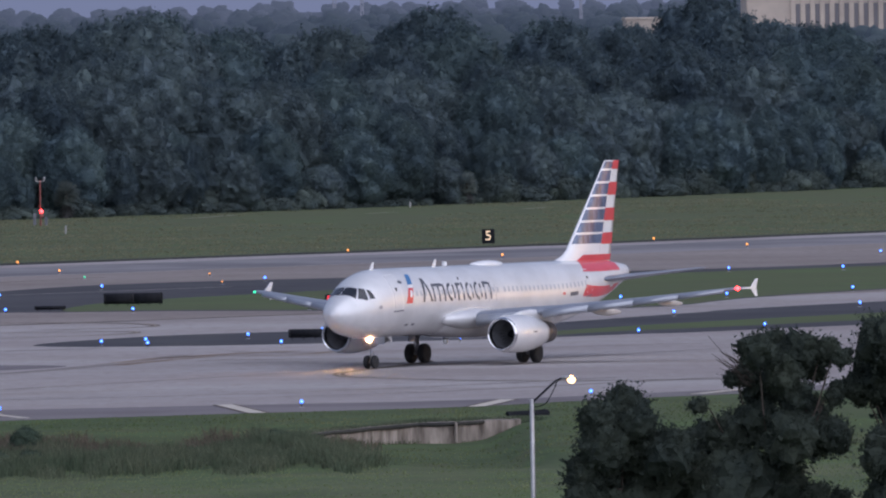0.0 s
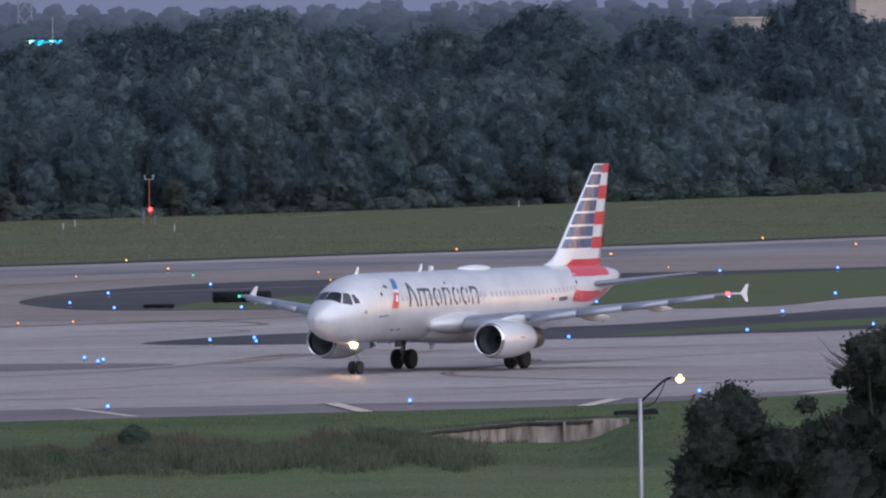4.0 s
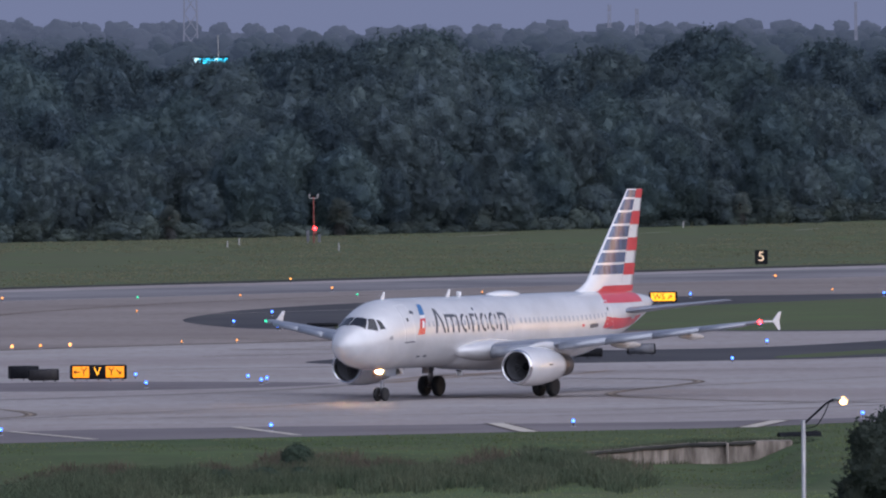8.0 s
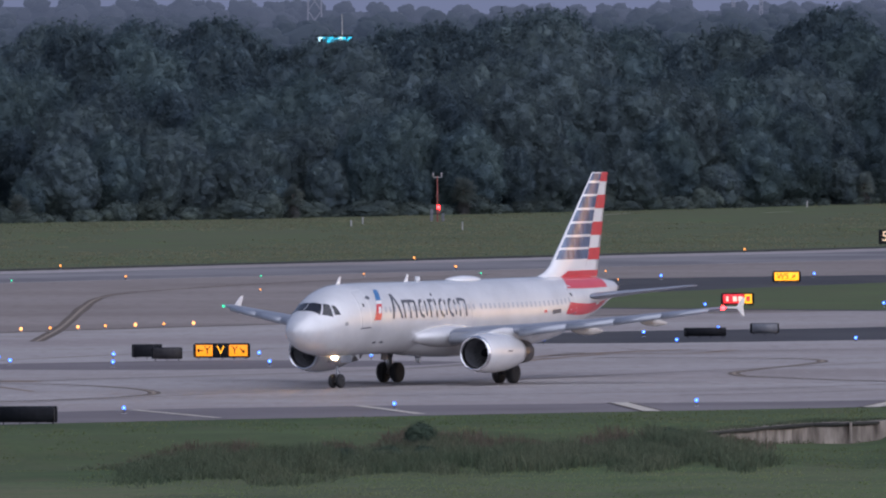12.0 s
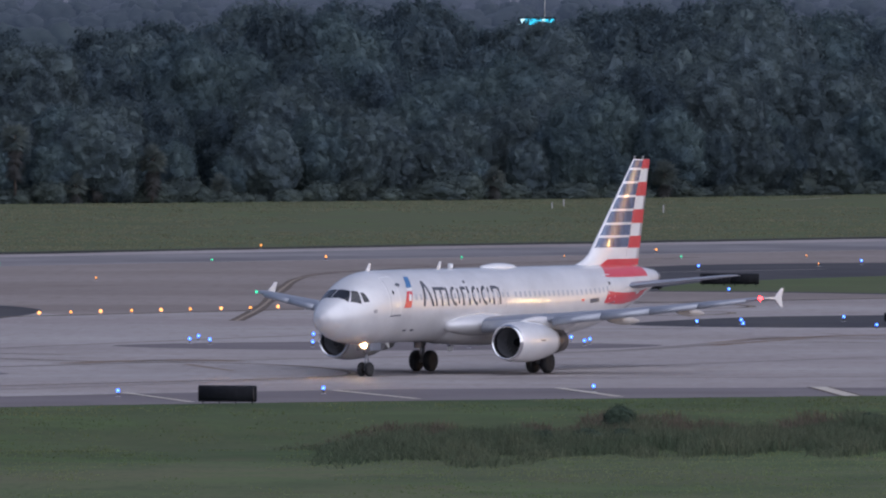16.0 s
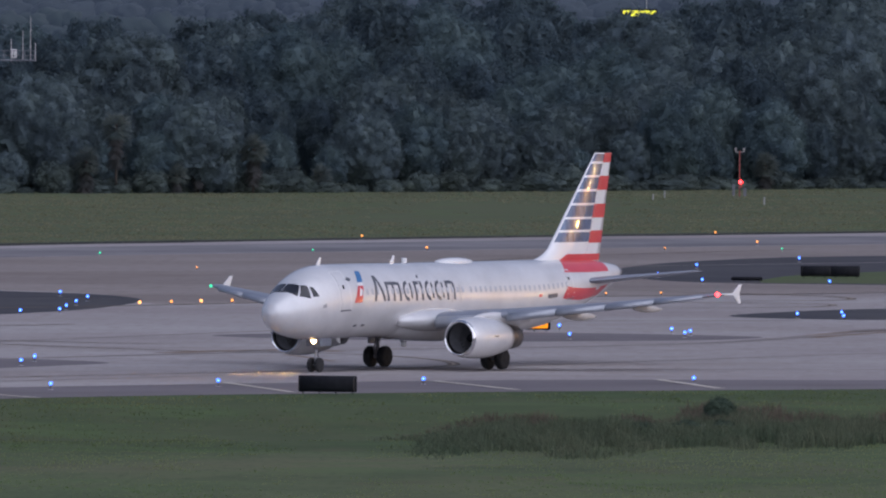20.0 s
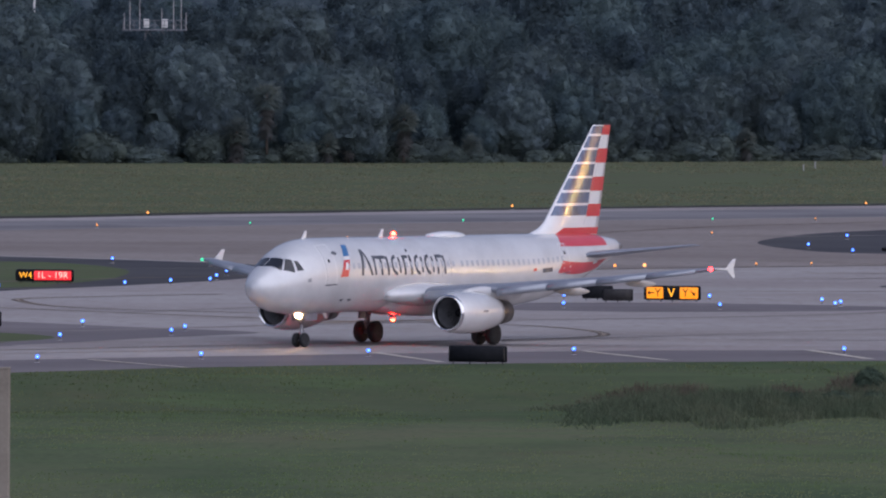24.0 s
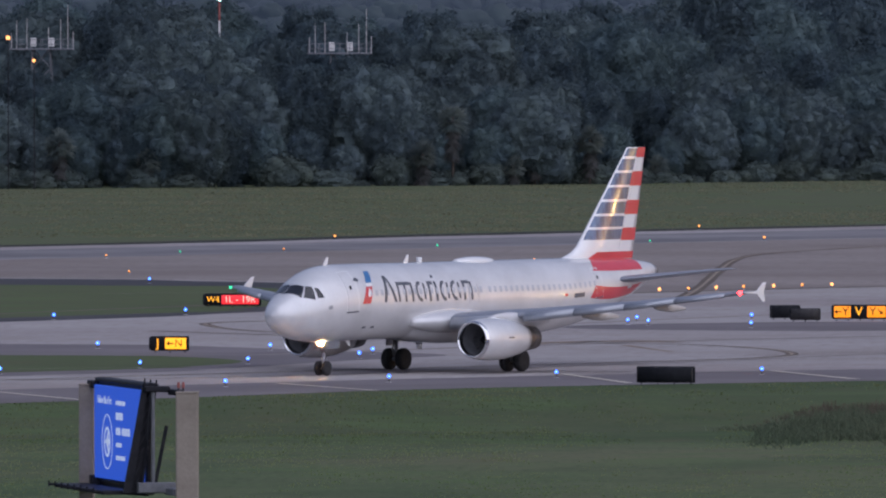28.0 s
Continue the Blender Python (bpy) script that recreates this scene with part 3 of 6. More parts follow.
for k, m in enumerate(MARKS):
    w = 1.15 if k == 0 else 0.8
    strip("taxi_line_border", m, w, 0.028, STAIN, "dark border of a worn taxiway centreline", "marking")
    strip("taxi_line", m, (0.25 if k == 0 else 0.34) * w, 0.032, LINE, "faded tan taxiway centreline", "marking")
# the straight guide line under the row of guard lights, and tyre streaks
for line, w in (([(-95, 1000), (-60, 1078), (-44, 1101), (-21, 1133), (10, 1165), (20, 1180)], 1.6), ([(-60, 880), (-37, 901), (22, 1003), (60, 1070)], 0.8),
                ([(-50, 938), (-30, 968), (-6, 996), (5, 1040)], 1.6), ([(8, 1050), (14, 1042), (40, 1050), (70, 1075)], 0.9), ([(-50, 985), (-20, 1050), (0, 1065)], 1.0),
                ([(-36, 1240), (-20, 1255), (10, 1290)], 1.2), ([(10, 925), (20, 932), (40, 960)], 1.2), ([(-12, 928), (10, 934), (30, 958)], 0.8)):
    strip("tyre_streak", line, w, 0.024, STAIN if w > 1.5 and line[0][0] == -95 else STREAK, "brown streak of rubber and rust on concrete", "marking")

# joints and repairs that run across the slabs
for line in ([(-70, 985), (-30, 1003), (0, 1012), (30, 1020), (70, 1030)], [(-62, 905), (-20, 925), (18, 944), (60, 966)], [(-66, 1050), (-40, 1058), (0, 1062)], [(-40, 925), (0, 945), (40, 962)],
             [(-5, 1150), (14, 1158), (40, 1180)], [(-70, 1115), (-40, 1128)]):
    strip("slab_joint", line, 0.28, 0.022, STREAK, "thin dark joint between concrete slabs", "marking")
for line, w in (([(-37, 962), (-33.5, 969), (-30, 970.5), (-27, 968)], 2.2), ([(-33, 968), (-30.2, 973), (-27, 971)], 1.0), ([(0.9, 1014), (4.1, 1026), (6.7, 1034)], 1.1), ([(3.3, 1031), (6.6, 1038), (9.5, 1043), (12.0, 1046)], 1.8),
                ([(0.7, 1020), (4.1, 1033), (8, 1036), (12, 1034.7), (15, 1044)], 0.9), ([(-30, 961), (-26.7, 944)], 0.6)):
    strip("rust_stain", line, w, 0.026, RUST, "brown rust stain on the concrete", "marking")
for line in ([(8.7, 1709), (11.1, 1716), (13.9, 1729)], [(28, 1723), (31, 1733)], [(44.5, 1738), (47.7, 1751)]):
    strip("worn_track", line, 0.9, 0.05, EARTH, "pale worn track in the far grass", "track")

# painted bars across the shoulder
BARS = [((6.6, 908.5), (8.3, 888.5), 0.46), ((22.3, 909), (20.2, 894), 0.48), ((-7.7, 905), (-4.2, 886), 0.3), ((-19.9, 899), (-15, 880.5), 0.26), ((-31.2, 893), (-26.9, 873), 0.22),
        ((-45.6, 873), (-39.7, 858), 0.22), ((36, 924), (33, 914), 0.48), ((-60, 858), (-54, 840), 0.22)]
for a, b, w in BARS:
    tagged(mesh("shoulder_bar", ([(a[0] - w, a[1], 0.036), (a[0] + w, a[1], 0.036), (b[0] + w, b[1], 0.036), (b[0] - w, b[1], 0.036)], [(0, 1, 2, 3)]), PAINT_BAR),
           "faded cream bar painted across the shoulder", "marking", "shoulder bars", "structure")
    for s in (-1, 1) if w > 0.44 else ():
        o, q = s * (w + 0.1), 0.1
        tagged(mesh("shoulder_bar_edge", ([(a[0] + o - q, a[1], 0.040), (a[0] + o + q, a[1], 0.040), (b[0] + o + q, b[1], 0.040), (b[0] + o - q, b[1], 0.040)], [(0, 1, 2, 3)]), STAIN),
               "dark edge of a painted bar", "marking", kind="structure")

# ---- the airliner ----
AXLE = 17.71
FUS = np.array([(0, 3.33, 0.03, 0.03, 0.03), (0.15, 3.33, 0.42, 0.40, 0.42), (0.5, 3.35, 0.78, 0.72, 0.77), (1.0, 3.40, 1.08, 1.02, 1.08), (1.7, 3.48, 1.36, 1.35, 1.40),
                (2.2, 3.55, 1.51, 1.58, 1.57), (2.8, 3.64, 1.66, 1.82, 1.74), (3.3, 3.71, 1.74, 1.95, 1.85), (4.2, 3.82, 1.86, 2.06, 1.98), (5.2, 3.89, 1.94, 2.09, 2.05),
                (6.5, 3.92, 1.975, 2.08, 2.07), (12, 3.92, 1.975, 2.07, 2.07), (18, 3.92, 1.975, 2.07, 2.07), (24.5, 3.92, 1.975, 2.07, 2.07), (26.5, 3.97, 1.95, 2.02, 1.98),
                (28.5, 4.09, 1.85, 1.90, 1.86), (30.5, 4.29, 1.65, 1.69, 1.66), (32.5, 4.54, 1.35, 1.41, 1.38), (34.5, 4.81, 1.0, 1.07, 1.03), (36.2, 5.03, 0.62, 0.69, 0.66),
                (37.2, 5.15, 0.36, 0.42, 0.40), (37.57, 5.18, 0.2, 0.25, 0.22)])


def section(s):
    """Centre height, half width, rise and drop of the hull at s metres behind the nose."""
    i = int(np.clip(np.searchsorted(FUS[:, 0], s) - 1, 0, len(FUS) - 2))
    a, b = FUS[i], FUS[i + 1]
    h = b[0] - a[0]

    def slope(j):
        if j == 0 or j == len(FUS) - 1:
            return (FUS[min(j + 1, len(FUS) - 1)] - FUS[max(j - 1, 0)]) / max(1e-6, FUS[min(j + 1, len(FUS) - 1)][0] - FUS[max(j - 1, 0)][0])
        l, r = FUS[j] - FUS[j - 1], FUS[j + 1] - FUS[j]
        return (l / l[0] * r[0] + r / r[0] * l[0]) / (l[0] + r[0])

    t = (s - a[0]) / h
    m0, m1 = slope(i) * h, slope(i + 1) * h
    return ((2 * t ** 3 - 3 * t * t + 1) * a + (t ** 3 - 2 * t * t + t) * m0 + (3 * t * t - 2 * t ** 3) * b + (t ** 3 - t * t) * m1)[1:]


def hull(s, angle, off=0.0):
    zc, hw, up, dn = section(s)
    c, q = math.cos(radians(angle)), math.sin(radians(angle))
    h = up if q > 0 else dn
    n = Vector((0, c / hw, q / h)).normalized()
    return (AXLE - s, hw * c + off * n.y, zc + h * q + off * n.z)


def patch(name, corners, material, parent, off=0.009, nu=4, nv=4, label="", flip=False):
    """Paint or glass on the hull, between four (s, angle) corners: low fore, high fore, high aft, low aft."""
    v, f = [], []
    a, b, c, d = (np.array(q, float) for q in corners)
    for i in range(nu + 1):
        for j in range(nv + 1):
            u, w = i / nu, j / nv
            p = (1 - u) * ((1 - w) * a + w * b) + u * ((1 - w) * d + w * c)
            v.append(hull(p[0], 180 - p[1] if flip else p[1], off))
    m = nv + 1
    f = [(i * m + j, (i + 1) * m + j, (i + 1) * m + j + 1, i * m + j + 1) for i in range(nu) for j in range(nv)]
    if flip:
        f = [q[::-1] for q in f]
    return mesh(name, (v, f), material, parent, label, True)


def foil(c, thick):
    """Half thickness of an aerofoil at the share c of its chord."""
    return 5 * thick * (0.2969 * math.sqrt(c) - 0.126 * c - 0.3516 * c * c + 0.2843 * c ** 3 - 0.1036 * c ** 4)


WING_Y, WING_LE, WING_CHORD, WING_Z = (0.4, 2.0, 4.2, 6.4, 11.5, 16.7), (12.2, 13.05, 14.1, 15.15, 17.75, 20.35), (7.4, 6.55, 5.35, 4.25, 2.95, 1.7), (2.72, 2.8, 2.98, 3.16, 3.70, 4.33)
CH = [0, 0.01, 0.03, 0.07, 0.14, 0.24, 0.36, 0.5, 0.65, 0.8, 0.92, 1.0]


def wing_ring(y, le, chord, z, thick, twist=0.0):
    up = [(AXLE - le - c * chord, y, z + chord * (foil(c, thick) * 1.15 + 0.012 * math.sin(math.pi * c)) - c * twist) for c in CH]
    dn = [(AXLE - le - c * chord, y, z - chord * (foil(c, thick) * 0.85) - c * twist) for c in CH[-2:0:-1]]
    return up + dn


def wheel(parent, at, r, w, name="wheel"):
    prof = [(-w / 2, 0.62 * r), (-w / 2, 0.80 * r), (-0.42 * w, 0.93 * r), (-0.25 * w, r), (0.25 * w, r), (0.42 * w, 0.93 * r), (w / 2, 0.80 * r), (w / 2, 0.62 * r)]
    tyre = mesh(name, turned(prof, 28, "y"), RUBBER, parent, "black rubber tyre", True)
    tyre.matrix_basis = Matrix.Translation(at)
    hub = [(-0.46 * w, 0.01), (-0.46 * w, 0.2 * r), (-0.36 * w, 0.26 * r), (-0.38 * w, 0.56 * r), (-0.49 * w, 0.62 * r), (0.49 * w, 0.62 * r), (0.38 * w, 0.56 * r), (0.36 * w, 0.26 * r), (0.46 * w, 0.2 * r), (0.46 * w, 0.01)]
    mesh("rim", turned(hub, 20, "y"), RIM, tyre, "grey metal rim", True)
    for k in range(6):
        q = math.pi * k / 3
        mesh("rim_bolt", turned([(-0.51 * w, 0.03 * r), (0.51 * w, 0.03 * r)], 6, "y", (0.45 * r * math.sin(q), 0, 0.45 * r * math.cos(q))), DARK_STEEL, tyre)
    return tyre


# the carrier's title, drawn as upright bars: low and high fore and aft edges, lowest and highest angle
TITLE_BARS = [(7.93, 8.16, 8.33, 8.56, 0, 43), (8.92, 9.16, 8.38, 8.60, 0, 43), (9.30, 9.50, 9.30, 9.50, 0, 31), (9.95, 10.15, 9.95, 10.15, 0, 30), (10.62, 10.82, 10.62, 10.82, 0, 30),
              (9.50, 10.62, 9.50, 10.55, 25.5, 31), (12.32, 12.52, 12.32, 12.52, 0, 31), (12.52, 12.86, 12.52, 12.86, 25.5, 31), (12.98, 13.19, 12.98, 13.19, 0, 31), (12.96, 13.17, 13.03, 13.23, 37, 42.5),
              (15.68, 15.89, 15.68, 15.89, 0, 31), (16.38, 16.59, 16.38, 16.59, 0, 29), (15.89, 16.45, 15.89, 16.36, 25.5, 31)]


def build_airliner():
    root = thing("airliner", (0, 0, 0), "silver twin-jet airliner with red, white and blue striped tail, taxiing", "airplane")
    ss = sorted(set(list(np.linspace(0, 1, 9) ** 2 * 1.0) + list(np.linspace(1, 7, 19)) + list(np.linspace(7, 24.5, 12)) + list(np.linspace(24.5, 37.57, 22))))
    mesh("fuselage", loft([[hull(s, a) for a in np.linspace(0, 360, 57)[:-1]] for s in ss]), SILVER, root, "silver grey painted fuselage", True)
    # belly fairing at the wing root
    rings = []
    for t in np.linspace(0, 1, 15):
        s = 11.0 + t * 11.4
        k = math.sin(math.pi * t) ** 0.45
        rings.append([(AXLE - s, (0.7 + 1.42 * k) * math.copysign(abs(math.cos(a)) ** 0.6, math.cos(a)), 2.62 + (0.3 + 0.80 * k) * math.copysign(abs(math.sin(a)) ** 0.8, math.sin(a)))
                      for a in np.linspace(0, 2 * math.pi, 33)[:-1]])
    mesh("belly_fairing", loft(rings), SILVER, root, "rounded silver wing root fairing", True)
    # flight deck glass
    panes = [((1.10, 89), (1.88, 89), (2.06, 62), (1.44, 41)), ((1.55, 39), (2.12, 60.5), (2.38, 50), (2.18, 22)), ((2.44, 46), (2.64, 41), (2.80, 20), (2.36, 24))]
    for flip in (False, True):
        for p in panes:
            patch("cockpit_window", p, GLASS, root, 0.012, 5, 5, "dark cockpit window", flip)
    # cabin windows
    first = None
    for flip in (False, True):
        for k in range(42):
            s = 6.6 + 0.533 * k + (0.35 if k > 20 else 0)
            if 7.0 < s < 24.3 and first and first[1] == flip:
                same(first[0], (-(s - first[2]), 0, 0), root)
            else:
                w = patch("cabin_window", ((s, 10.5), (s, 19.5), (s + 0.24, 19.5), (s + 0.24, 10.5)), CABIN, root, 0.012, 2, 3, "", flip)
                if 7.0 < s < 24.3:
                    first = (w, flip, s)
    # doors, drawn by their seams
    for flip in (False, True):
        for s0, s1, lo, hi in ((4.5, 5.5, -11, 55), (29.0, 29.75, -11, 42)):
            for e in (((s0, lo), (s0, hi), (s0 + 0.08, hi), (s0 + 0.08, lo)), ((s1, lo), (s1, hi), (s1 + 0.08, hi), (s1 + 0.08, lo)),
                      ((s0, hi), (s0, hi + 2.2), (s1 + 0.08, hi + 2.2), (s1 + 0.08, hi)), ((s0, lo - 2), (s0, lo), (s1 + 0.08, lo), (s1 + 0.08, lo - 2))):
                patch("door_seam", e, WHITE if e[0][1] != lo - 2 else TITLE, root, 0.014, 2, 6, "", flip)
            patch("door_gap", ((s0 + 0.10, lo), (s0 + 0.10, hi - 1), (s0 + 0.13, hi - 1), (s0 + 0.13, lo)), SEAM, root, 0.012, 1, 6, "", flip)
            patch("door_window", (((s0 + s1) / 2 - 0.08, 22), ((s0 + s1) / 2 - 0.08, 28), ((s0 + s1) / 2 + 0.08, 28), ((s0 + s1) / 2 + 0.08, 22)), GLASS, root, 0.012, 2, 2, "", flip)
        for s in (16.2, 17.1):
            patch("exit_seam", ((s, -4), (s, 24), (s + 0.04, 24), (s + 0.04, -4)), SEAM, root, 0.010, 1, 4, "", flip)
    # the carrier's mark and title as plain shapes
    for flip in (False, True):
        patch("blue_mark", ((6.52, 31.5), (7.0, 54), (7.5, 54), (7.08, 31.5)), SKY_BLUE, root, 0.012, 4, 6, "blue upright mark", flip)
        patch("red_mark", ((5.86, -1), (6.42, 25), (7.0, 25), (6.62, -1)), RED, root, 0.012, 4, 6, "red pointed mark", flip)
        patch("white_mark", ((6.44, 25.5), (6.54, 31), (7.1, 31), (7.0, 25.5)), WHITE, root, 0.012, 3, 3, "white mark between the two colours", flip)
        patch("red_mark_notch", ((6.40, 10), (6.60, 22), (6.76, 20), (6.62, 9)), WHITE, root, 0.016, 3, 3, "", flip)
        patch("grey_mark", ((5.45, 37), (5.75, 42), (6.05, 38), (5.8, 33)), TITLE, root, 0.012, 2, 2, "", flip)
        for s0, s1, t0, t1, lo, hi in TITLE_BARS:
            patch("title_bar", ((s0, lo), (t0, hi), (t1, hi), (s1, lo)), TITLE, root, 0.012, 2, 6, "dark grey title bar", flip)
        for mid, half in ((11.58, 0.50), (13.90, 0.46), (14.97, 0.49)):
            v = []
            for k in range(17):
                q = 0.45 * math.pi + 1.1 * math.pi * k / 16
                for w in (0, 1):
                    a = 15.5 + (16.0 - 5.5 * w) * math.sin(q)
                    v.append(hull(mid + (half - 0.19 * w) * math.cos(q), 180 - a if flip else a, 0.012))
            f = [(2 * k, 2 * k + 1, 2 * k + 3, 2 * k + 2) for k in range(16)]
            mesh("title_arc", (v, f if flip else [q[::-1] for q in f]), TITLE, root, "dark grey title arc", True)
            patch("title_bar", ((mid + half - 0.24, 3), (mid + half - 0.24, 28), (mid + half - 0.06, 28), (mid + half - 0.06, 3)), TITLE, root, 0.012, 2, 5, "dark grey title bar", flip)
        patch("small_bar", ((26.6, -4), (26.6, 3), (27.7, 3), (27.7, -4)), TITLE, root, 0.012, 3, 2, "", flip)
        patch("flag_mark", ((25.6, 0), (25.6, 4), (25.95, 4), (25.95, 0)), RED, root, 0.012, 2, 2, "", flip)
        # stripes of the tail carried down the hull
        patch("red_band", ((29.3, 38), (30.6, 88), (35.1, 88), (35.15, 24)), RED, root, 0.012, 14, 10, "red band under the fin", flip)
        patch("red_band", ((28.35, -8), (29.0, 11), (35.0, -20), (33.9, -40)), RED, root, 0.012, 14, 10, "red band below the tailplane", flip)
        patch("service_hatch", ((33.0, -16), (33.0, -4), (33.55, -6), (33.55, -18)), SILVER, root, 0.016, 3, 3, "", flip)
        patch("hatch_dot", ((3.0, -2), (3.0, 4), (3.3, 4), (3.3, -2)), SEAM, root, 0.010, 2, 2, "", flip)
        for a in (6.4, 7.2):
            patch("vent", ((a, -42), (a, -38), (a + 0.35, -38), (a + 0.35, -42)), TITLE, root, 0.010, 2, 2, "", flip)
    # fin
    def fin_at(c, z, side, off=0.0):
        h = (z - 6.0) / 6.05
        le, te = 29.2 + 5.65 * h, 35.4 + 1.3 * h
        if z < 6.6:
            le -= 1.5 * ((6.6 - z) / 0.75) ** 2
        return (AXLE - le - c * (te - le), side * (foil(c, 0.10) * (te - le) * (1 if z > 6.6 else 6.2 / (te - le)) + off), z)

    zs = [5.3, 5.7, 6.0, 6.15, 6.3, 6.6, 7.2, 8.5, 10, 11.3, 11.85, 12.05]
    rings = []
    for z in zs:
        c0 = [fin_at(c, z, 1) for c in CH]
        c1 = [fin_at(c, z, -1) for c in CH[-2:0:-1]]
        rings.append(c0 + c1)
    fin = mesh("fin", loft(rings), WHITE, root, "white fin with coloured stripes", True)

    def stripe(name, z0, z1, c0, c1, material, label):
        for side in (1, -1):
            v = []
            for z in (z0, z1):
                q0, q1 = c0(z), c1(z)
                v += [fin_at(q0 + (q1 - q0) * k / 10, z, side, 0.012) for k in range(11)]
            f = [(k, k + 1, 12 + k, 11 + k) for k in range(10)]
            mesh(name, (v, f if side < 0 else [q[::-1] for q in f]), material, fin, label, True)

    split = lambda z: 0.70 - 0.17 * (z - 6.9) / 5.15
    levels = [12.04, 11.5, 10.72, 9.92, 9.13, 8.34, 7.6, 6.9]
    for k in range(7):
        stripe("blue_stripe", levels[k + 1] + 0.06, levels[k] - (0.08 if k else 0.05), lambda z: 0.022, split, BLUE, "dark blue fin stripe")
        if k % 2 == 0:
            stripe("red_stripe", levels[k + 1], levels[k], split, lambda z: 0.995, RED, "red fin stripe")
    stripe("red_stripe", 5.9, 6.28, lambda z: 0.34, lambda z: 0.995, RED, "red fin stripe")
    stripe("rudder_seam", 6.4, 11.9, lambda z: 0.69, lambda z: 0.695, SEAM, "rudder seam")
    # wings, tailplanes and what hangs from them
    for side in (1, -1):
        rings = [wing_ring(side * y, le, ch, z, th, tw) for y, le, ch, z, th, tw in
                 ((0.4, 13.2, 6.4, 2.72, 0.13, 0.35), (2.0, 13.5, 6.1, 2.8, 0.13, 0.3), (2.7, 13.45, 6.1, 2.86, 0.13, 0.28), (4.2, 14.1, 5.35, 2.98, 0.14, 0.2), (6.4, 15.15, 4.25, 3.16, 0.14, 0.12), (11.5, 17.75, 2.95, 3.70, 0.128, 0.05), (16.7, 20.35, 1.7, 4.33, 0.11, 0), (16.95, 20.6, 1.45, 4.36, 0.09, 0))]
        w = mesh("wing", loft(rings if side > 0 else [r[::-1] for r in rings]), WING_GREY, root, "grey swept wing", True)
        mesh("wingtip_fence", plate([(AXLE - s, z) for s, z in ((20.7, 4.40), (21.9, 4.42), (22.6, 4.90), (22.85, 4.92), (22.6, 4.38), (22.75, 3.86), (22.52, 3.84), (21.95, 4.29), (20.7, 4.34))], "y",
                                     side * 16.95 - 0.03, side * 16.95 + 0.03), WHITE, w, "white arrow-shaped wingtip fence")
        for y, s0, s1, z, r in ((3.2, 18.0, 21.6, 2.62, 0.26), (8.0, 18.2, 22.0, 3.06, 0.25), (11.9, 19.4, 22.7, 3.52, 0.21)):
            prof = [(t, r * math.sin(math.pi * min(1, t * 0.98 + 0.02)) ** 0.6 * (1 if t < 0.55 else 1.1 - 0.18 * t)) for t in np.linspace(0.01, 0.97, 11)]
            ring = [[(AXLE - s0 - t * (s1 - s0), side * y + 0.55 * q * math.cos(a), z - 0.10 * t + q * math.sin(a)) for a in np.linspace(0, 2 * math.pi, 13)[:-1]] for t, q in prof]
            mesh("flap_fairing", loft(ring), FAIRING_TAN, w, "tan canoe-shaped flap fairing", True)
        rings = []
        for q in np.linspace(0, 1, 13):
            k = math.sin(math.pi * min(1, 0.03 + 0.97 * q)) ** 0.6
            rings.append([(AXLE - 10.9 - 7.4 * q, side * 1.72 + (0.1 + 0.80 * k) * math.cos(a), 2.78 + 0.08 * q + (0.08 + 0.58 * k) * math.sin(a)) for a in np.linspace(0, 2 * math.pi, 25)[:-1]])
        mesh("root_fairing", loft(rings if side > 0 else [q[::-1] for q in rings]), SILVER, root, "smooth silver fairing at the wing root", True)
        # slats let down ahead of the leading edge, in five lengths
        for a, b in ((2.75, 5.25), (6.35, 8.75), (8.79, 11.2), (11.24, 13.65), (13.69, 16.1)):
            rings = []
            for y in np.linspace(a, b, 3):
                le, ch, z = (np.interp(y, WING_Y, col) for col in (WING_LE, WING_CHORD, WING_Z))
                d, h = 0.05 + 0.125 * ch, 0.03 + 0.064 * ch
                out = [(0.55, -0.55), (0.25, -0.62), (0.06, -0.36), (0, 0.05), (0.08, 0.5), (0.3, 0.85), (0.62, 1.05), (1.0, 1.12), (1.0, 1.02), (0.62, 0.7), (0.42, 0.2)]
                rings.append([(AXLE - le + 0.062 * ch - d * p, side * y, z - 0.046 * ch + h * q) for p, q in out])
            mesh("slat", loft(rings if side > 0 else [q[::-1] for q in rings]), SLAT, w, "pale metal slat let down", True)
        lens = GLOW_RED if side > 0 else GLOW_GREEN
        mesh("navigation_light", ball((AXLE - 20.42, side * 16.85, 4.36), 0.13 if side > 0 else 0.09), lens, w, "red navigation light" if side > 0 else "green navigation light", True)
        rings = [wing_ring(side * y, le, ch, z, th) for y, le, ch, z, th in ((0.3, 31.2, 4.6, 4.66, 0.095), (1.2, 31.85, 4.0, 4.73, 0.09), (4.0, 33.7, 2.55, 5.06, 0.08), (6.1, 35.1, 1.55, 5.31, 0.075), (6.22, 35.3, 1.3, 5.32, 0.07))]
        mesh("tailplane", loft(rings if side > 0 else [r[::-1] for r in rings]), WING_GREY, root, "grey tailplane", True)
        # engine
        cy, cz = side * 5.75, 1.88
        e = new("engine")
        e.empty_display_size = 0.2
        e.parent = root
        e["label"] = "silver jet engine under the wing"
        X = lambda prof: [(AXLE - s, r) for s, r in prof]
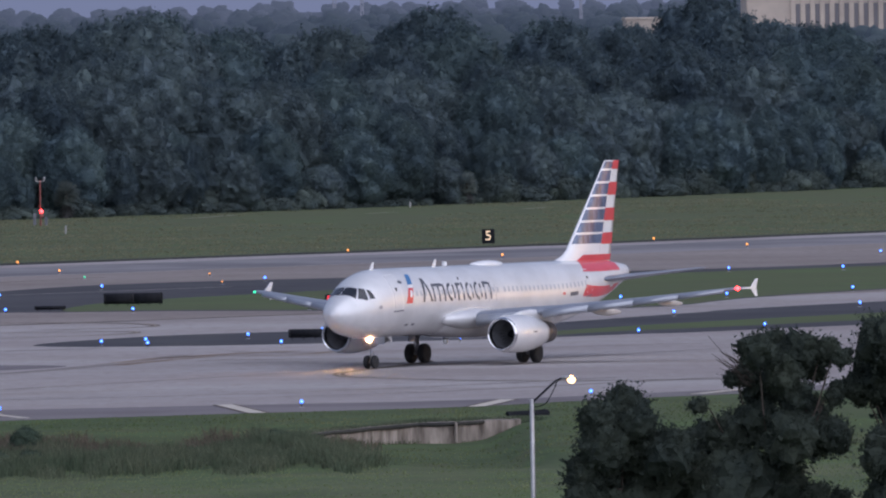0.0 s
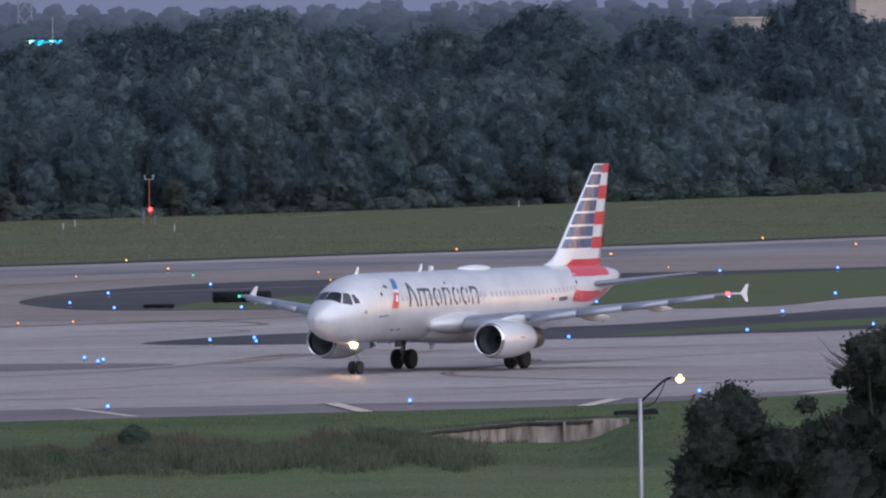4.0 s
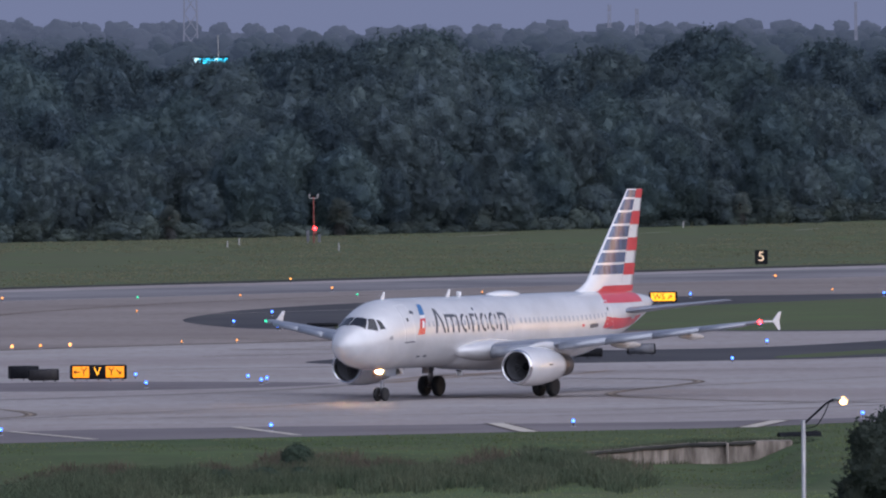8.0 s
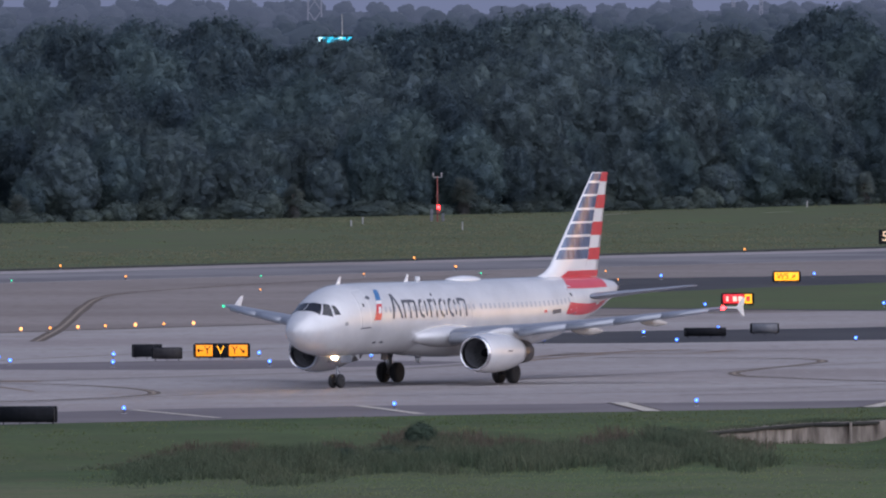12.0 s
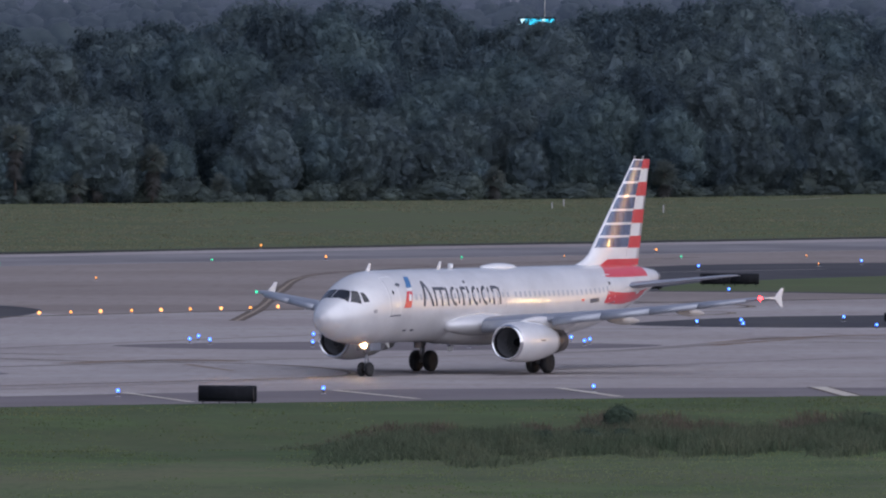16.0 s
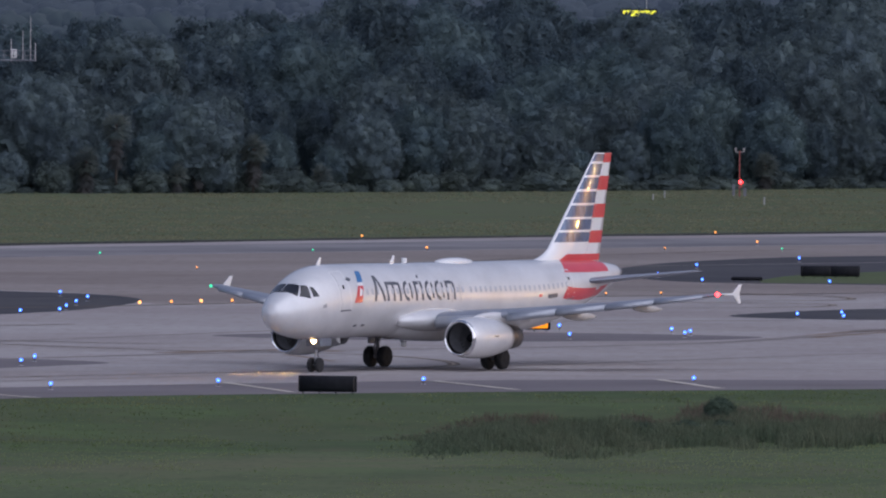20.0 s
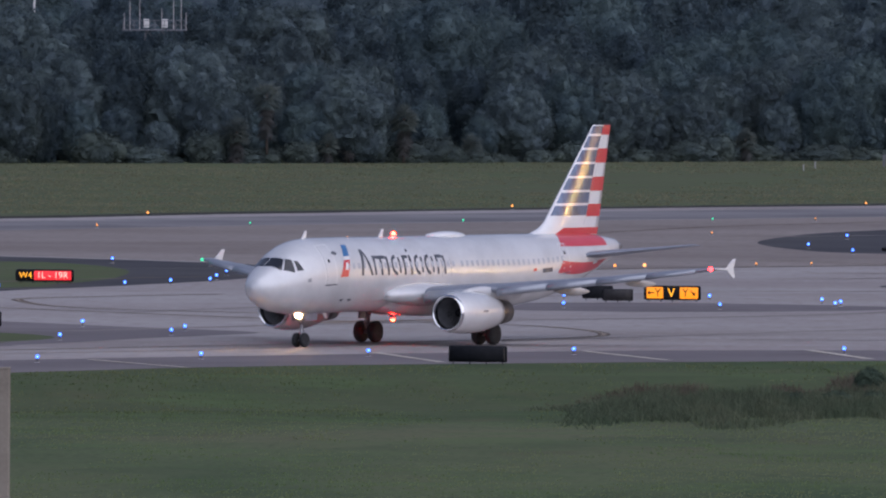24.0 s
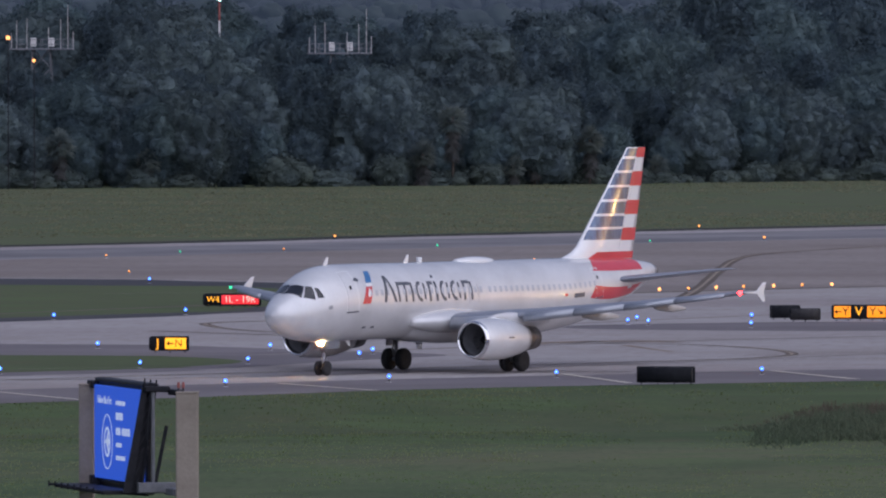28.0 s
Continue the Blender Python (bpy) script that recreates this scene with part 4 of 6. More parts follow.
        mesh("nacelle", turned(X([(10.98, 1.02), (11.3, 1.09), (12.0, 1.15), (12.9, 1.16), (13.8, 1.10), (14.6, 0.98), (15.1, 0.88), (15.5, 0.79), (15.45, 0.72), (14.9, 0.72)]), 40, "x", (0, cy, cz), False),
             SILVER, e, "silver nacelle cowling", True)
        mesh("intake_lip", turned(X([(10.99, 1.025), (10.86, 1.01), (10.78, 0.96), (10.79, 0.91), (10.9, 0.86), (11.15, 0.83)]), 40, "x", (0, cy, cz), False), CHROME, e, "polished metal intake lip", True)
        mesh("intake_duct", turned(X([(11.14, 0.83), (12.2, 0.80), (12.3, 0.02)]), 40, "x", (0, cy, cz), False), DUCT, e, "dark intake duct", True)
        for k in range(22):
            q = 2 * math.pi * k / 22
            ca, sa = math.cos(q), math.sin(q)
            cb, sb = math.cos(q + 0.16), math.sin(q + 0.16)
            mesh("fan_blade", ([(AXLE - 12.22, cy + 0.2 * ca, cz + 0.2 * sa), (AXLE - 12.1, cy + 0.2 * cb, cz + 0.2 * sb), (AXLE - 12.0, cy + 0.78 * cb, cz + 0.78 * sb), (AXLE - 12.22, cy + 0.78 * ca, cz + 0.78 * sa)], [(0, 1, 2, 3)]), DUCT, e)
        mesh("spinner", turned(X([(11.65, 0.01), (11.75, 0.1), (11.95, 0.2), (12.2, 0.26)]), 20, "x", (0, cy, cz), False), BLACK, e, "dark spinner", True)
        mesh("exhaust", turned(X([(15.3, 0.74), (15.9, 0.72), (16.7, 0.63), (16.65, 0.57), (15.6, 0.57)]), 32, "x", (0, cy, cz), False), EXHAUST, e, "burnt metal exhaust nozzle", True)
        mesh("exhaust_plug", turned(X([(15.6, 0.5), (16.5, 0.3), (16.95, 0.04)]), 24, "x", (0, cy, cz), False), EXHAUST, e, "", True)
        prof = [(12.3, 2.85, 2.98, 0.05), (13.0, 2.85, 3.14, 0.15), (14.2, 2.75, 3.26, 0.2), (15.6, 2.5, 3.2, 0.22), (17.0, 2.45, 3.05, 0.2), (18.4, 2.7, 3.05, 0.06)]
        mesh("pylon", loft([[(AXLE - s, cy - h, lo), (AXLE - s, cy + h, lo), (AXLE - s, cy + h, hi), (AXLE - s, cy + 0.5 * h, hi + 0.06), (AXLE - s, cy - 0.5 * h, hi + 0.06), (AXLE - s, cy - h, hi)] for s, lo, hi, h in prof]), SILVER, e, "engine pylon", True)
        mesh("cowl_mark", block((AXLE - 13.0, cy + side * 1.145, cz + 0.1), (0.5, 0.02, 0.08), 0.004), TITLE, e)
        for q in (1.05, 2.1):
            mesh("strake", plate([(AXLE - 11.9, cz + 0.85), (AXLE - 12.8, cz + 0.85), (AXLE - 12.8, cz + 1.1), (AXLE - 12.4, cz + 1.08)], "y", cy - side * 0.72 - 0.02, cy - side * 0.72 + 0.02), SILVER, e)
            break
        # main gear
        g = new("main_gear")
        g.empty_display_size = 0.2
        g.parent = root
        g["label"] = "main landing gear leg with twin wheels"
        y = side * 3.9
        mesh("strut", join(tube([(0, y, 2.7), (0, y, 1.5)], 0.16, 14), tube([(0, y, 1.55), (0, y, 0.585)], 0.11, 14), tube([(0, y - 0.62, 0.585), (0, y + 0.62, 0.585)], 0.09, 12)), STEEL, g, "", True)
        mesh("side_stay", tube([(0, y, 1.65), (0, y - side * 1.7, 2.5)], 0.07, 8), STEEL, g, "", True)
        mesh("drag_link", join(tube([(0.25, y, 0.75), (0.4, y, 1.15)], 0.05, 8), tube([(0.4, y, 1.15), (0.13, y, 1.6)], 0.05, 8)), STEEL, g, "", True)
        mesh("gear_door", block((0, y + side * 0.35, 1.95), (1.0, 0.05, 1.25), 0.02), WING_GREY, g, "grey gear door")
    # small things on the hull
    for s, h in ((5.1, 0.42), (12.85, 0.42), (7.2, -0.3), (15.0, -0.28)):
        z = section(s)[0] + (section(s)[2] if h > 0 else -section(s)[3])
        mesh("blade_antenna", plate([(AXLE - s + 0.2, z - 0.05 * h), (AXLE - s - 0.2, z - 0.05 * h), (AXLE - s - 0.3, z + h), (AXLE - s - 0.16, z + h)], "y", -0.025, 0.025), WHITE, root, "white blade antenna")
    ring = []
    for t in np.linspace(0, 1, 13):
        k = math.sin(math.pi * min(1, 0.04 + 0.92 * t)) ** 0.5
        ring.append([(AXLE - 17.7 - 3.6 * t, 0.55 * k * math.cos(a), 5.95 + 0.28 * k * math.sin(a)) for a in np.linspace(0, 2 * math.pi, 21)[:-1]])
    mesh("antenna_dome", loft(ring), WHITE, root, "long white antenna dome", True)
    shutters = []
    for z, up in ((6.12, 1), (1.40, -1)):
        x = AXLE - 14.2
        mesh("beacon_base", turned([(z - 0.17 * up, 0.19), (z - 0.13 * up, 0.17)], 20, centre=(x, 0, 0)), DARK_STEEL, root)
        mesh("beacon_lamp", ball((x, 0, z), 0.13), GLOW_FLASH, root, "red anti-collision lamp", True)
        # Cap and sleeve are added parts that block the glow between flashes.
        mesh("beacon_cap", turned([(z + 0.132 * up, 0.165), (z + 0.142 * up, 0.15), (z + 0.146 * up, 0.01)], 20, centre=(x, 0, 0)), WHITE, root, "added white cap closing the lamp's sleeve", True)
        shutter = mesh("beacon_shutter", turned([(-0.14 * up, 0.155), (0.134 * up, 0.155)], 24, caps=False), WHITE, root, "added white sleeve that hides the lamp between flashes", True)
        shutter.matrix_basis = Matrix.Translation((x, 0, z))
        shutters.append((shutter, Vector((x, 0, z)), up))
    mesh("drain_mast", block((AXLE - 13.5, 0.3, 1.72), (0.35, 0.08, 0.26), 0.03), WING_GREY, root)
    mesh("tail_outlet", turned([(AXLE - 37.5, 0.2), (AXLE - 37.72, 0.17), (AXLE - 37.6, 0.1)], 16, "x", (0, 0, 5.18)), EXHAUST, root, "", True)
    # nose gear
    g = new("nose_gear")
    g.empty_display_size = 0.2
    g.parent = root
    g["label"] = "nose landing gear with lit taxi lamp"
    nx = AXLE - 4.9
    mesh("strut", join(tube([(nx - 0.15, 0, 2.3), (nx - 0.05, 0, 1.25)], 0.11, 14), tube([(nx - 0.05, 0, 1.3), (nx, 0, 0.38)], 0.075, 14), tube([(nx, -0.33, 0.38), (nx, 0.33, 0.38)], 0.06, 10)), STEEL, g, "", True)
    mesh("drag_link", join(tube([(nx - 0.2, 0, 0.55), (nx - 0.32, 0, 0.85)], 0.04, 8), tube([(nx - 0.32, 0, 0.85), (nx - 0.1, 0, 1.2)], 0.04, 8), tube([(nx, 0, 1.25), (nx + 1.0, 0, 2.1)], 0.05, 8)), STEEL, g, "", True)
    for y in (0.42, -0.42):
        mesh("gear_door", block((nx - 0.35, y, 1.72), (1.25, 0.04, 0.55), 0.02), WING_GREY, g, "grey gear door")
    for y in (0.11, -0.11):
        lamp = mesh("taxi_lamp", turned([(0, 0.03), (0.012, 0.026), (0.018, 0.001)], 16, "x"), GLOW_TAXI, g, "lit warm taxi lamp", True)
        lamp.matrix_basis = pose(nx + 0.20, y, 1.72, 0, 12, 0)
        tube_end = mesh("lamp_tube", turned([(-0.02, 0.034), (0.075, 0.046)], 16, "x", caps=False), DARK_STEEL, g, "dark tube round the bulb", True)
        # The bowl glows by itself to imitate the lamp's warm halo.
        bowl = mesh("lamp_bowl", turned([(-0.03, 0.048), (0.01, 0.078), (0.035, 0.095)], 20, "x", caps=False), GLOW_HALO, g, "lamp bowl with its own glow added as halo", True)
        shell = mesh("lamp_shell", turned([(-0.12, 0.03), (-0.07, 0.085), (0.0, 0.098), (0.04, 0.102)], 16, "x", caps=False), STEEL, g, "", True)
        for o in (tube_end, bowl, shell):
            o.matrix_basis = lamp.matrix_basis
    mesh("lamp_bracket", block((nx + 0.04, 0, 1.72), (0.16, 0.4, 0.1), 0.02), STEEL, g)
    rolling = []
    for side in (1, -1):
        for o in (-0.46, 0.46):
            rolling.append((wheel(root, (0, side * 3.9 + o, 0.60), 0.60, 0.44), Vector((0, side * 3.9 + o, 0.60)), 0.60))
    for y in (0.25, -0.25):
        rolling.append((wheel(root, (nx, y, 0.40), 0.40, 0.23), Vector((nx, y, 0.40)), 0.40))
    return root, rolling, shutters


airliner, rolling, shutters = build_airliner()


# ---- airfield lights ----
def edge_light(name, lens, label, group, r=0.104, tall=0.30):
    t = thing(name, (0, 0, -50), label, "airfield light", group)
    mesh("base_plate", turned([(0, 0.14), (0.02, 0.14), (0.03, 0.08)], 14), GALV, t)
    mesh("stake", tube([(0, 0, 0.03), (0, 0, tall - 0.08)], 0.022, 8), DARK_STEEL, t)
    mesh("collar", turned([(tall - 0.1, 0.04), (tall - 0.06, 0.06), (tall - 0.04, 0.06)], 12), DARK_STEEL, t)
    mesh("lens", ball((0, 0, tall + 0.02), r, 12, 8, 1.1), lens, t, "glowing glass lens", True)
    if lens == GLOW_BLUE:
        # Pale ball added before the lens imitates the glaring core of the light.
        mesh("bulb", ball((0, -0.085, tall + 0.02), 0.042, 10, 6), GLOW_CORE, t, "pale glowing core added on the lens front", True)
    return t


def put_lights(kind, places, z=0.02):
    first = True
    for x, y in places:
        if first:
            kind.matrix_basis = Matrix.Translation((x, y, z))
            first = False
        else:
            copy_thing(kind, Matrix.Translation((x, y, z)))


NEAR_BLUE = [(-39.8, 875.5), (-31.2, 884.5), (-20.3, 891), (-5.7, 896.5), (10.8, 899.3), (-61.8, 893.3), (-55, 907), (-49.5, 915.7), (27, 912), (-48, 866)]
LOW_ISLAND_BLUE = [(-43.9, 928.7), (-43.6, 938.6), (-50, 948.9), (-60.3, 953.9), (-14, 1005.7), (-23.6, 1007.1), (-7, 1012.1), (-30.1, 1013.9), (-31.4, 1015.5), (-6.7, 1016.7), (-7.9, 1022.5),
                   (-31.1, 1023.8), (-24.1, 1030.1), (-15, 1030.8)]
MID_BLUE = [(-68, 1032.2), (-60.6, 1047.5), (-53.1, 1059.3), (11.5, 1061.7), (23.1, 1064), (2.9, 1065.5), (-50.5, 1066.9), (-0.1, 1071.8), (-48.2, 1072.7), (2.8, 1076.5), (35.1, 1077.8),
            (-48.3, 1084.3), (9.6, 1087.3), (43.9, 1091), (-48.3, 1099.2), (14.7, 1100), (-48.2, 1114.7), (26.7, 1120.9), (-50.8, 1130.8), (-58, 1139.6), (39.6, 1139.9), (-69.2, 1152.5), (53.5, 1161.5)]
FAR_BLUE = [(14.9, 1186.4), (2.2, 1186.5), (27.8, 1186.6), (-7, 1190.9), (37.8, 1199.9), (45.8, 1206.2), (-10.4, 1213.9), (55.8, 1222.7), (-7.8, 1252.4), (0, 1285.5), (13, 1312.1), (40.7, 1314.4),
            (25.3, 1317.5), (59.4, 1317.9), (50.3, 1319.5), (66, 1393.2)]
put_lights(edge_light("taxiway_light", GLOW_BLUE, "blue taxiway edge light glowing on a short stake", "taxiway edge lights"), NEAR_BLUE + LOW_ISLAND_BLUE + MID_BLUE + FAR_BLUE)
AMBER = [(-13.4, 1142.3), (-9.6, 1145.4), (-72.8, 1187.5), (-45.2, 1234.3), (-78.6, 1253.7), (-18.3, 1266.4), (-66.4, 1280.6), (9.5, 1302.2), (-10.9, 1336.8), (37.3, 1340.5), (8.8, 1341.9)]
put_lights(edge_light("runway_light", GLOW_AMBER, "small amber runway light in the pavement edge", "runway lights", 0.06, 0.2), AMBER)
AMBER_EDGE = [(-65.1, 1335.5), (-36.8, 1384.1), (-7.2, 1413.8), (21.7, 1448.9), (50, 1488.4), (-95, 1296), (-3.5, 1364.4), (34.3, 1407.9), (56.7, 1444.6), (-30, 1326.1)]
put_lights(edge_light("runway_edge_light", GLOW_AMBER, "amber runway edge light beside the mown grass", "runway edge lights", 0.09), AMBER_EDGE)
put_lights(edge_light("centreline_light", GLOW_GREEN, "small green lead-off light", "green lights", 0.075, 0.15), [(-55.2, 1298.4), (-39, 1319.3), (-19.2, 1333.5), (-1.4, 1339), (-74, 1272)])
put_lights(edge_light("guard_light", GLOW_GUARD, "bright amber guard light across the taxiway", "runway guard lights", 0.11, 0.2),
           [(-44.1, 1100.5), (-40.2, 1106.5), (-36.3, 1111.5), (-32.4, 1117), (-28.7, 1123.5), (-24.9, 1129.3), (-21, 1134)])
put_lights(edge_light("guard_light", GLOW_AMBER, "dim amber guard light across the taxiway", "runway guard lights", 0.09, 0.2),
           [(-42.1, 1103.5), (-38.2, 1109), (-34.4, 1114.2), (-30.5, 1120), (-26.9, 1126.5), (-23, 1131.8)])


# ---- airfield signs ----
def arrow(parent, at, size, turn, material):
    s = size
    v = [(-0.5 * s, 0), (-0.12 * s, 0.34 * s), (-0.12 * s, 0.09 * s), (0.5 * s, 0.09 * s), (0.5 * s, -0.09 * s), (-0.12 * s, -0.09 * s), (-0.12 * s, -0.34 * s)]
    ob = mesh("arrow", plate(v, "y", -0.004, 0.004), material, parent)
    ob.matrix_basis = at @ Matrix.Rotation(turn, 4, "Y")


def lit_sign(x, y, rz, panels, height, label, name="guidance_sign", back=None):
    """A boxed sign on legs. panels: width, face material (none for a plain back), and what stands on it."""
    t = thing(name, pose(x, y, 0.02, 0, 0, rz), label, "airfield sign", "airfield signs")
    total = sum(p[0] for p in panels)
    zc = 0.14 + height / 2
    mesh("housing", block((0, 0.09, zc), (total + 0.16, 0.28, height + 0.06), 0.05), BLACK, t, "black sign housing")
    lit = any(p[1] for p in panels)
    bow = [(-0.05 - 0.12 * math.cos(a), zc + (0.5 * height - 0.07) * math.sin(a)) for a in np.linspace(-1.57, 1.57, 11)]
    for q in (-total / 2 - 0.14, total / 2) if lit else ():
        mesh("end_cap", loft([[(q + e, y * 1.1 + 0.01, zc + (z - zc) * 1.16) for y, z in bow] for e in (0, 0.14)]), BLACK, t, "black end cap", True)
    for k in range(max(2, int(total / 0.8) + 1)):
        lx = -total / 2 + 0.15 + (total - 0.3) * k / max(1, int(total / 0.8))
        mesh("leg", tube([(lx, 0.09, 0), (lx, 0.09, 0.14)], 0.03, 8), DARK_STEEL, t)
    cx = -total / 2
    for w, face, marks in panels:
        if face:
            f = mesh("face", loft([[(cx + q, y, z) for y, z in bow] for q in (0.03, w - 0.03)]), face, t, "lit bowed sign face")
            for kind, off, size, material in marks:
                at = Matrix.Translation((cx + w / 2 + off, -0.178, zc))
                if kind.startswith("arrow"):
                    arrow(f, at, size, radians(float(kind[5:])), material)
                elif kind == "bar":
                    b = mesh("bar", block((0, 0, 0), (size, 0.008, 0.45 * height), 0.002), material, f)
                    b.matrix_basis = at
                else:
                    text(kind, size, material, f, at)
        else:
            rim = [(-0.05 - 0.2 * math.cos(a), zc + 0.5 * height * math.sin(a)) for a in np.linspace(-1.57, 1.57, 13)]
            mesh("back_panel", loft([[(cx + q, y, z) for y, z in rim] for q in (0.03, w - 0.03)]), back or BLACK, t, "rounded black back panel", True)
            for q in (0.0, w - 0.03):
                mesh("end_cap", loft([[(cx + q + e, y * 1.03 + 0.002, z) for y, z in rim] for e in (0, 0.03)]), SKYLIT_BACK, t, "end cap coloured paler for sky light")
        cx += w
    return t


Y, O, K = GLOW_YELLOW, GLOW_ORANGE, BLACK
lit_sign(-17.25, 1026.5, -6, [(1.08, O, [("arrow0", -0.26, 0.42, K), ("Y", 0.2, 0.72, K)]), (1.0, BLACK, [("V", 0, 0.78, Y)]), (1.2, O, [("Y", -0.22, 0.72, K), ("arrow225", 0.26, 0.42, K)])], 0.84,
         "lit yellow sign reading Y V Y with arrows")
lit_sign(-22.0, 1030, 5, [(1.75, None, [])], 0.74, "black unlit back of an airfield sign")
lit_sign(-20.62, 1024, 5, [(1.75, None, [])], 0.66, "back of an airfield sign, black coloured paler for sky light", back=SKYLIT_BACK)
lit_sign(13.6, 1082.5, 3, [(2.6, None, [])], 0.5, "long low black back of an airfield sign")
lit_sign(17.65, 1091, 4, [(1.75, None, [])], 0.60, "grey box-shaped back of an airfield sign", back=TOWER_GREY)
lit_sign(2.3, 1217, 2, [(2.1, None, []), (2.1, None, [])], 0.74, "long black back of an airfield sign on grass")
lit_sign(-3.8, 1199, 2, [(2.1, None, [])], 0.22, "low black housing at the grass edge")
lit_sign(-24.9, 869.5, -13, [(3.0, None, [])], 0.80, "wide black back of an airfield sign beside the taxiway")
lit_sign(22.65, 1291.5, -4, [(1.95, Y, [("W5", -0.3, 0.62, K), ("arrow135", 0.55, 0.4, K)])], 0.78, "lit yellow sign reading W5 with an arrow")
lit_sign(17.39, 1194.5, -8, [(1.56, GLOW_RED_FACE, [("bar", -0.45, 0.16, GLOW_WHITE), ("bar", 0.1, 0.3, GLOW_WHITE), ("bar", 0.5, 0.3, GLOW_WHITE)]), (0.58, Y, [("bar", 0, 0.25, GLOW_RED_FACE)])], 0.8,
         "lit red runway sign with a yellow end panel")
lit_sign(-55.5, 943.4, -14, [(0.8, BLACK, [("J", 0, 0.68, Y)]), (1.3, Y, [("arrow0", -0.32, 0.42, K), ("N", 0.2, 0.6, K)])], 0.78, "lit sign with a black J panel and yellow N panel")
lit_sign(-58.8, 1069.2, -6, [(1.05, BLACK, [("W4", 0, 0.55, Y)]), (2.5, GLOW_RED_FACE, [("1L - 19R", 0, 0.6, GLOW_WHITE)])], 0.74, "lit black and red runway sign reading W4 1L - 19R")

five = thing("distance_sign", pose(35.1, 1492, 0, 0, 0, 0), "black runway distance board with a lit figure five", "airfield sign", "airfield signs")
mesh("housing", block((0, 0.1, 0.75), (1.15, 0.22, 1.3), 0.03), BLACK, five, "black board")
text("5", 1.25, GLOW_CREAM, five, Matrix.Translation((0, -0.02, 0.76)))
for x in (-0.4, 0.4):
    mesh("leg", tube([(x, 0.1, 0), (x, 0.1, 0.12)], 0.03, 8), DARK_STEEL, five)

# ---- equipment in the far grass ----
mast = thing("sensor_mast", (-6.1, 1672, 0), "red and white weather mast with a red warning light", "mast")
mesh("pole", tube([(0, 0, 0), (0, 0, 4.7)], [0.09, 0.06], 10), RED_POLE, mast, "red painted pole")
mesh("crossbar", tube([(-0.45, 0, 4.55), (0.45, 0, 4.55)], 0.04, 8), GALV, mast)
for x in (-0.42, 0.42):
    mesh("sensor", turned([(4.58, 0.06), (4.9, 0.12), (4.98, 0.05)], 10, centre=(x, 0, 0)), GALV, mast)
mesh("warning_light", ball((0.1, -0.2, 1.5), 0.18), GLOW_RED, mast, "glowing red warning light", True)
mesh("junction_box", block((0.1, -0.1, 1.15), (0.4, 0.3, 0.5), 0.04), RED_POLE, mast)
for x, w, h in ((-0.6, 0.3, 1.3), (0.55, 0.3, 0.9)):
    t = thing("equipment_cabinet", (-6.1 + x, 1671.5, 0), "pale grey equipment cabinet on a post", "cabinet", "field cabinets")
    mesh("cabinet", block((0, 0, 0.55 * h), (w, 0.3, 0.9 * h), 0.03), TOWER_GREY, t)
    mesh("post", tube([(0, 0, 0), (0, 0, h)], 0.04, 8), GALV, t)
for x, y, h in ((33.3, 1771, 0.6), (-3.45, 1613, 0.7), (-14.6, 1640, 0.6), (-13.6, 1660, 0.65)):
    t = thing("marker_post", (x, y, 0), "short white marker post in the grass", "post", "marker posts")
    mesh("post", turned([(0, 0.08), (h - 0.1, 0.08), (h, 0.05)], 12), GALV, t)
    mesh("cap", turned([(h, 0.1), (h + 0.05, 0.1), (h + 0.07, 0.03)], 12), GALV, t)


def antenna_tower(x, y, top, lights=False):
    t = thing("antenna_tower", (x, y, 0), "grey steel tower with a platform of whip antennas", "tower", "antenna towers")
    for sx in (-1, 1):
        for sy in (-1, 1):
            mesh("leg", tube([(1.5 * sx, 1.5 * sy, 0), (0.9 * sx, 0.9 * sy, top)], 0.09, 6), TOWER_GREY, t)
    for k in range(7):
        z0, z1 = top * k / 7, top * (k + 1) / 7
        w0, w1 = 1.5 - 0.6 * k / 7, 1.5 - 0.6 * (k + 1) / 7
        for sy in (-1, 1):
            mesh("brace", join(tube([(-w0, w0 * sy, z0), (w1, w1 * sy, z1)], 0.04, 5), tube([(w0, w0 * sy, z0), (-w1, w1 * sy, z1)], 0.04, 5)), TOWER_GREY, t)
    mesh("platform", block((0, 0, top), (6.6, 3.0, 0.16), 0.03), TOWER_GREY, t, "grating platform")
    for sy in (-1.4, 1.4):
        mesh("rail", join(tube([(-3.2, sy, top + 1.0), (3.2, sy, top + 1.0)], 0.035, 6), tube([(-3.2, sy, top + 0.5), (3.2, sy, top + 0.5)], 0.03, 6)), TOWER_GREY, t)
        for k in range(7):
            mesh("rail_post", tube([(-3.2 + 6.4 * k / 6, sy, top), (-3.2 + 6.4 * k / 6, sy, top + 1.0)], 0.03, 6), TOWER_GREY, t)
    for k, (px, h) in enumerate(((-3.2, 1.7), (-2.5, 3.0), (-1.6, 3.2), (0.8, 2.2), (1.9, 3.1), (2.8, 4.6), (3.2, 1.8))):
        mesh("whip", tube([(px, -1.2 if k % 2 else 1.2, top), (px, -1.2 if k % 2 else 1.2, top + h)], [0.055, 0.035], 8), GALV, t, "white whip antenna")
    for px in (-0.8, 1.1):
        mesh("panel", block((px, -1.2, top + 0.7), (0.6, 0.4, 0.9), 0.05), OFF_WHITE, t, "white antenna panel")
    return t


antenna_tower(-82.3, 1700, 13.3)
antenna_tower(-113.2, 1700, 13.8)
t = thing("beacon_pole", (-96, 1722, 0), "red and white banded pole with a white lamp", "pole")
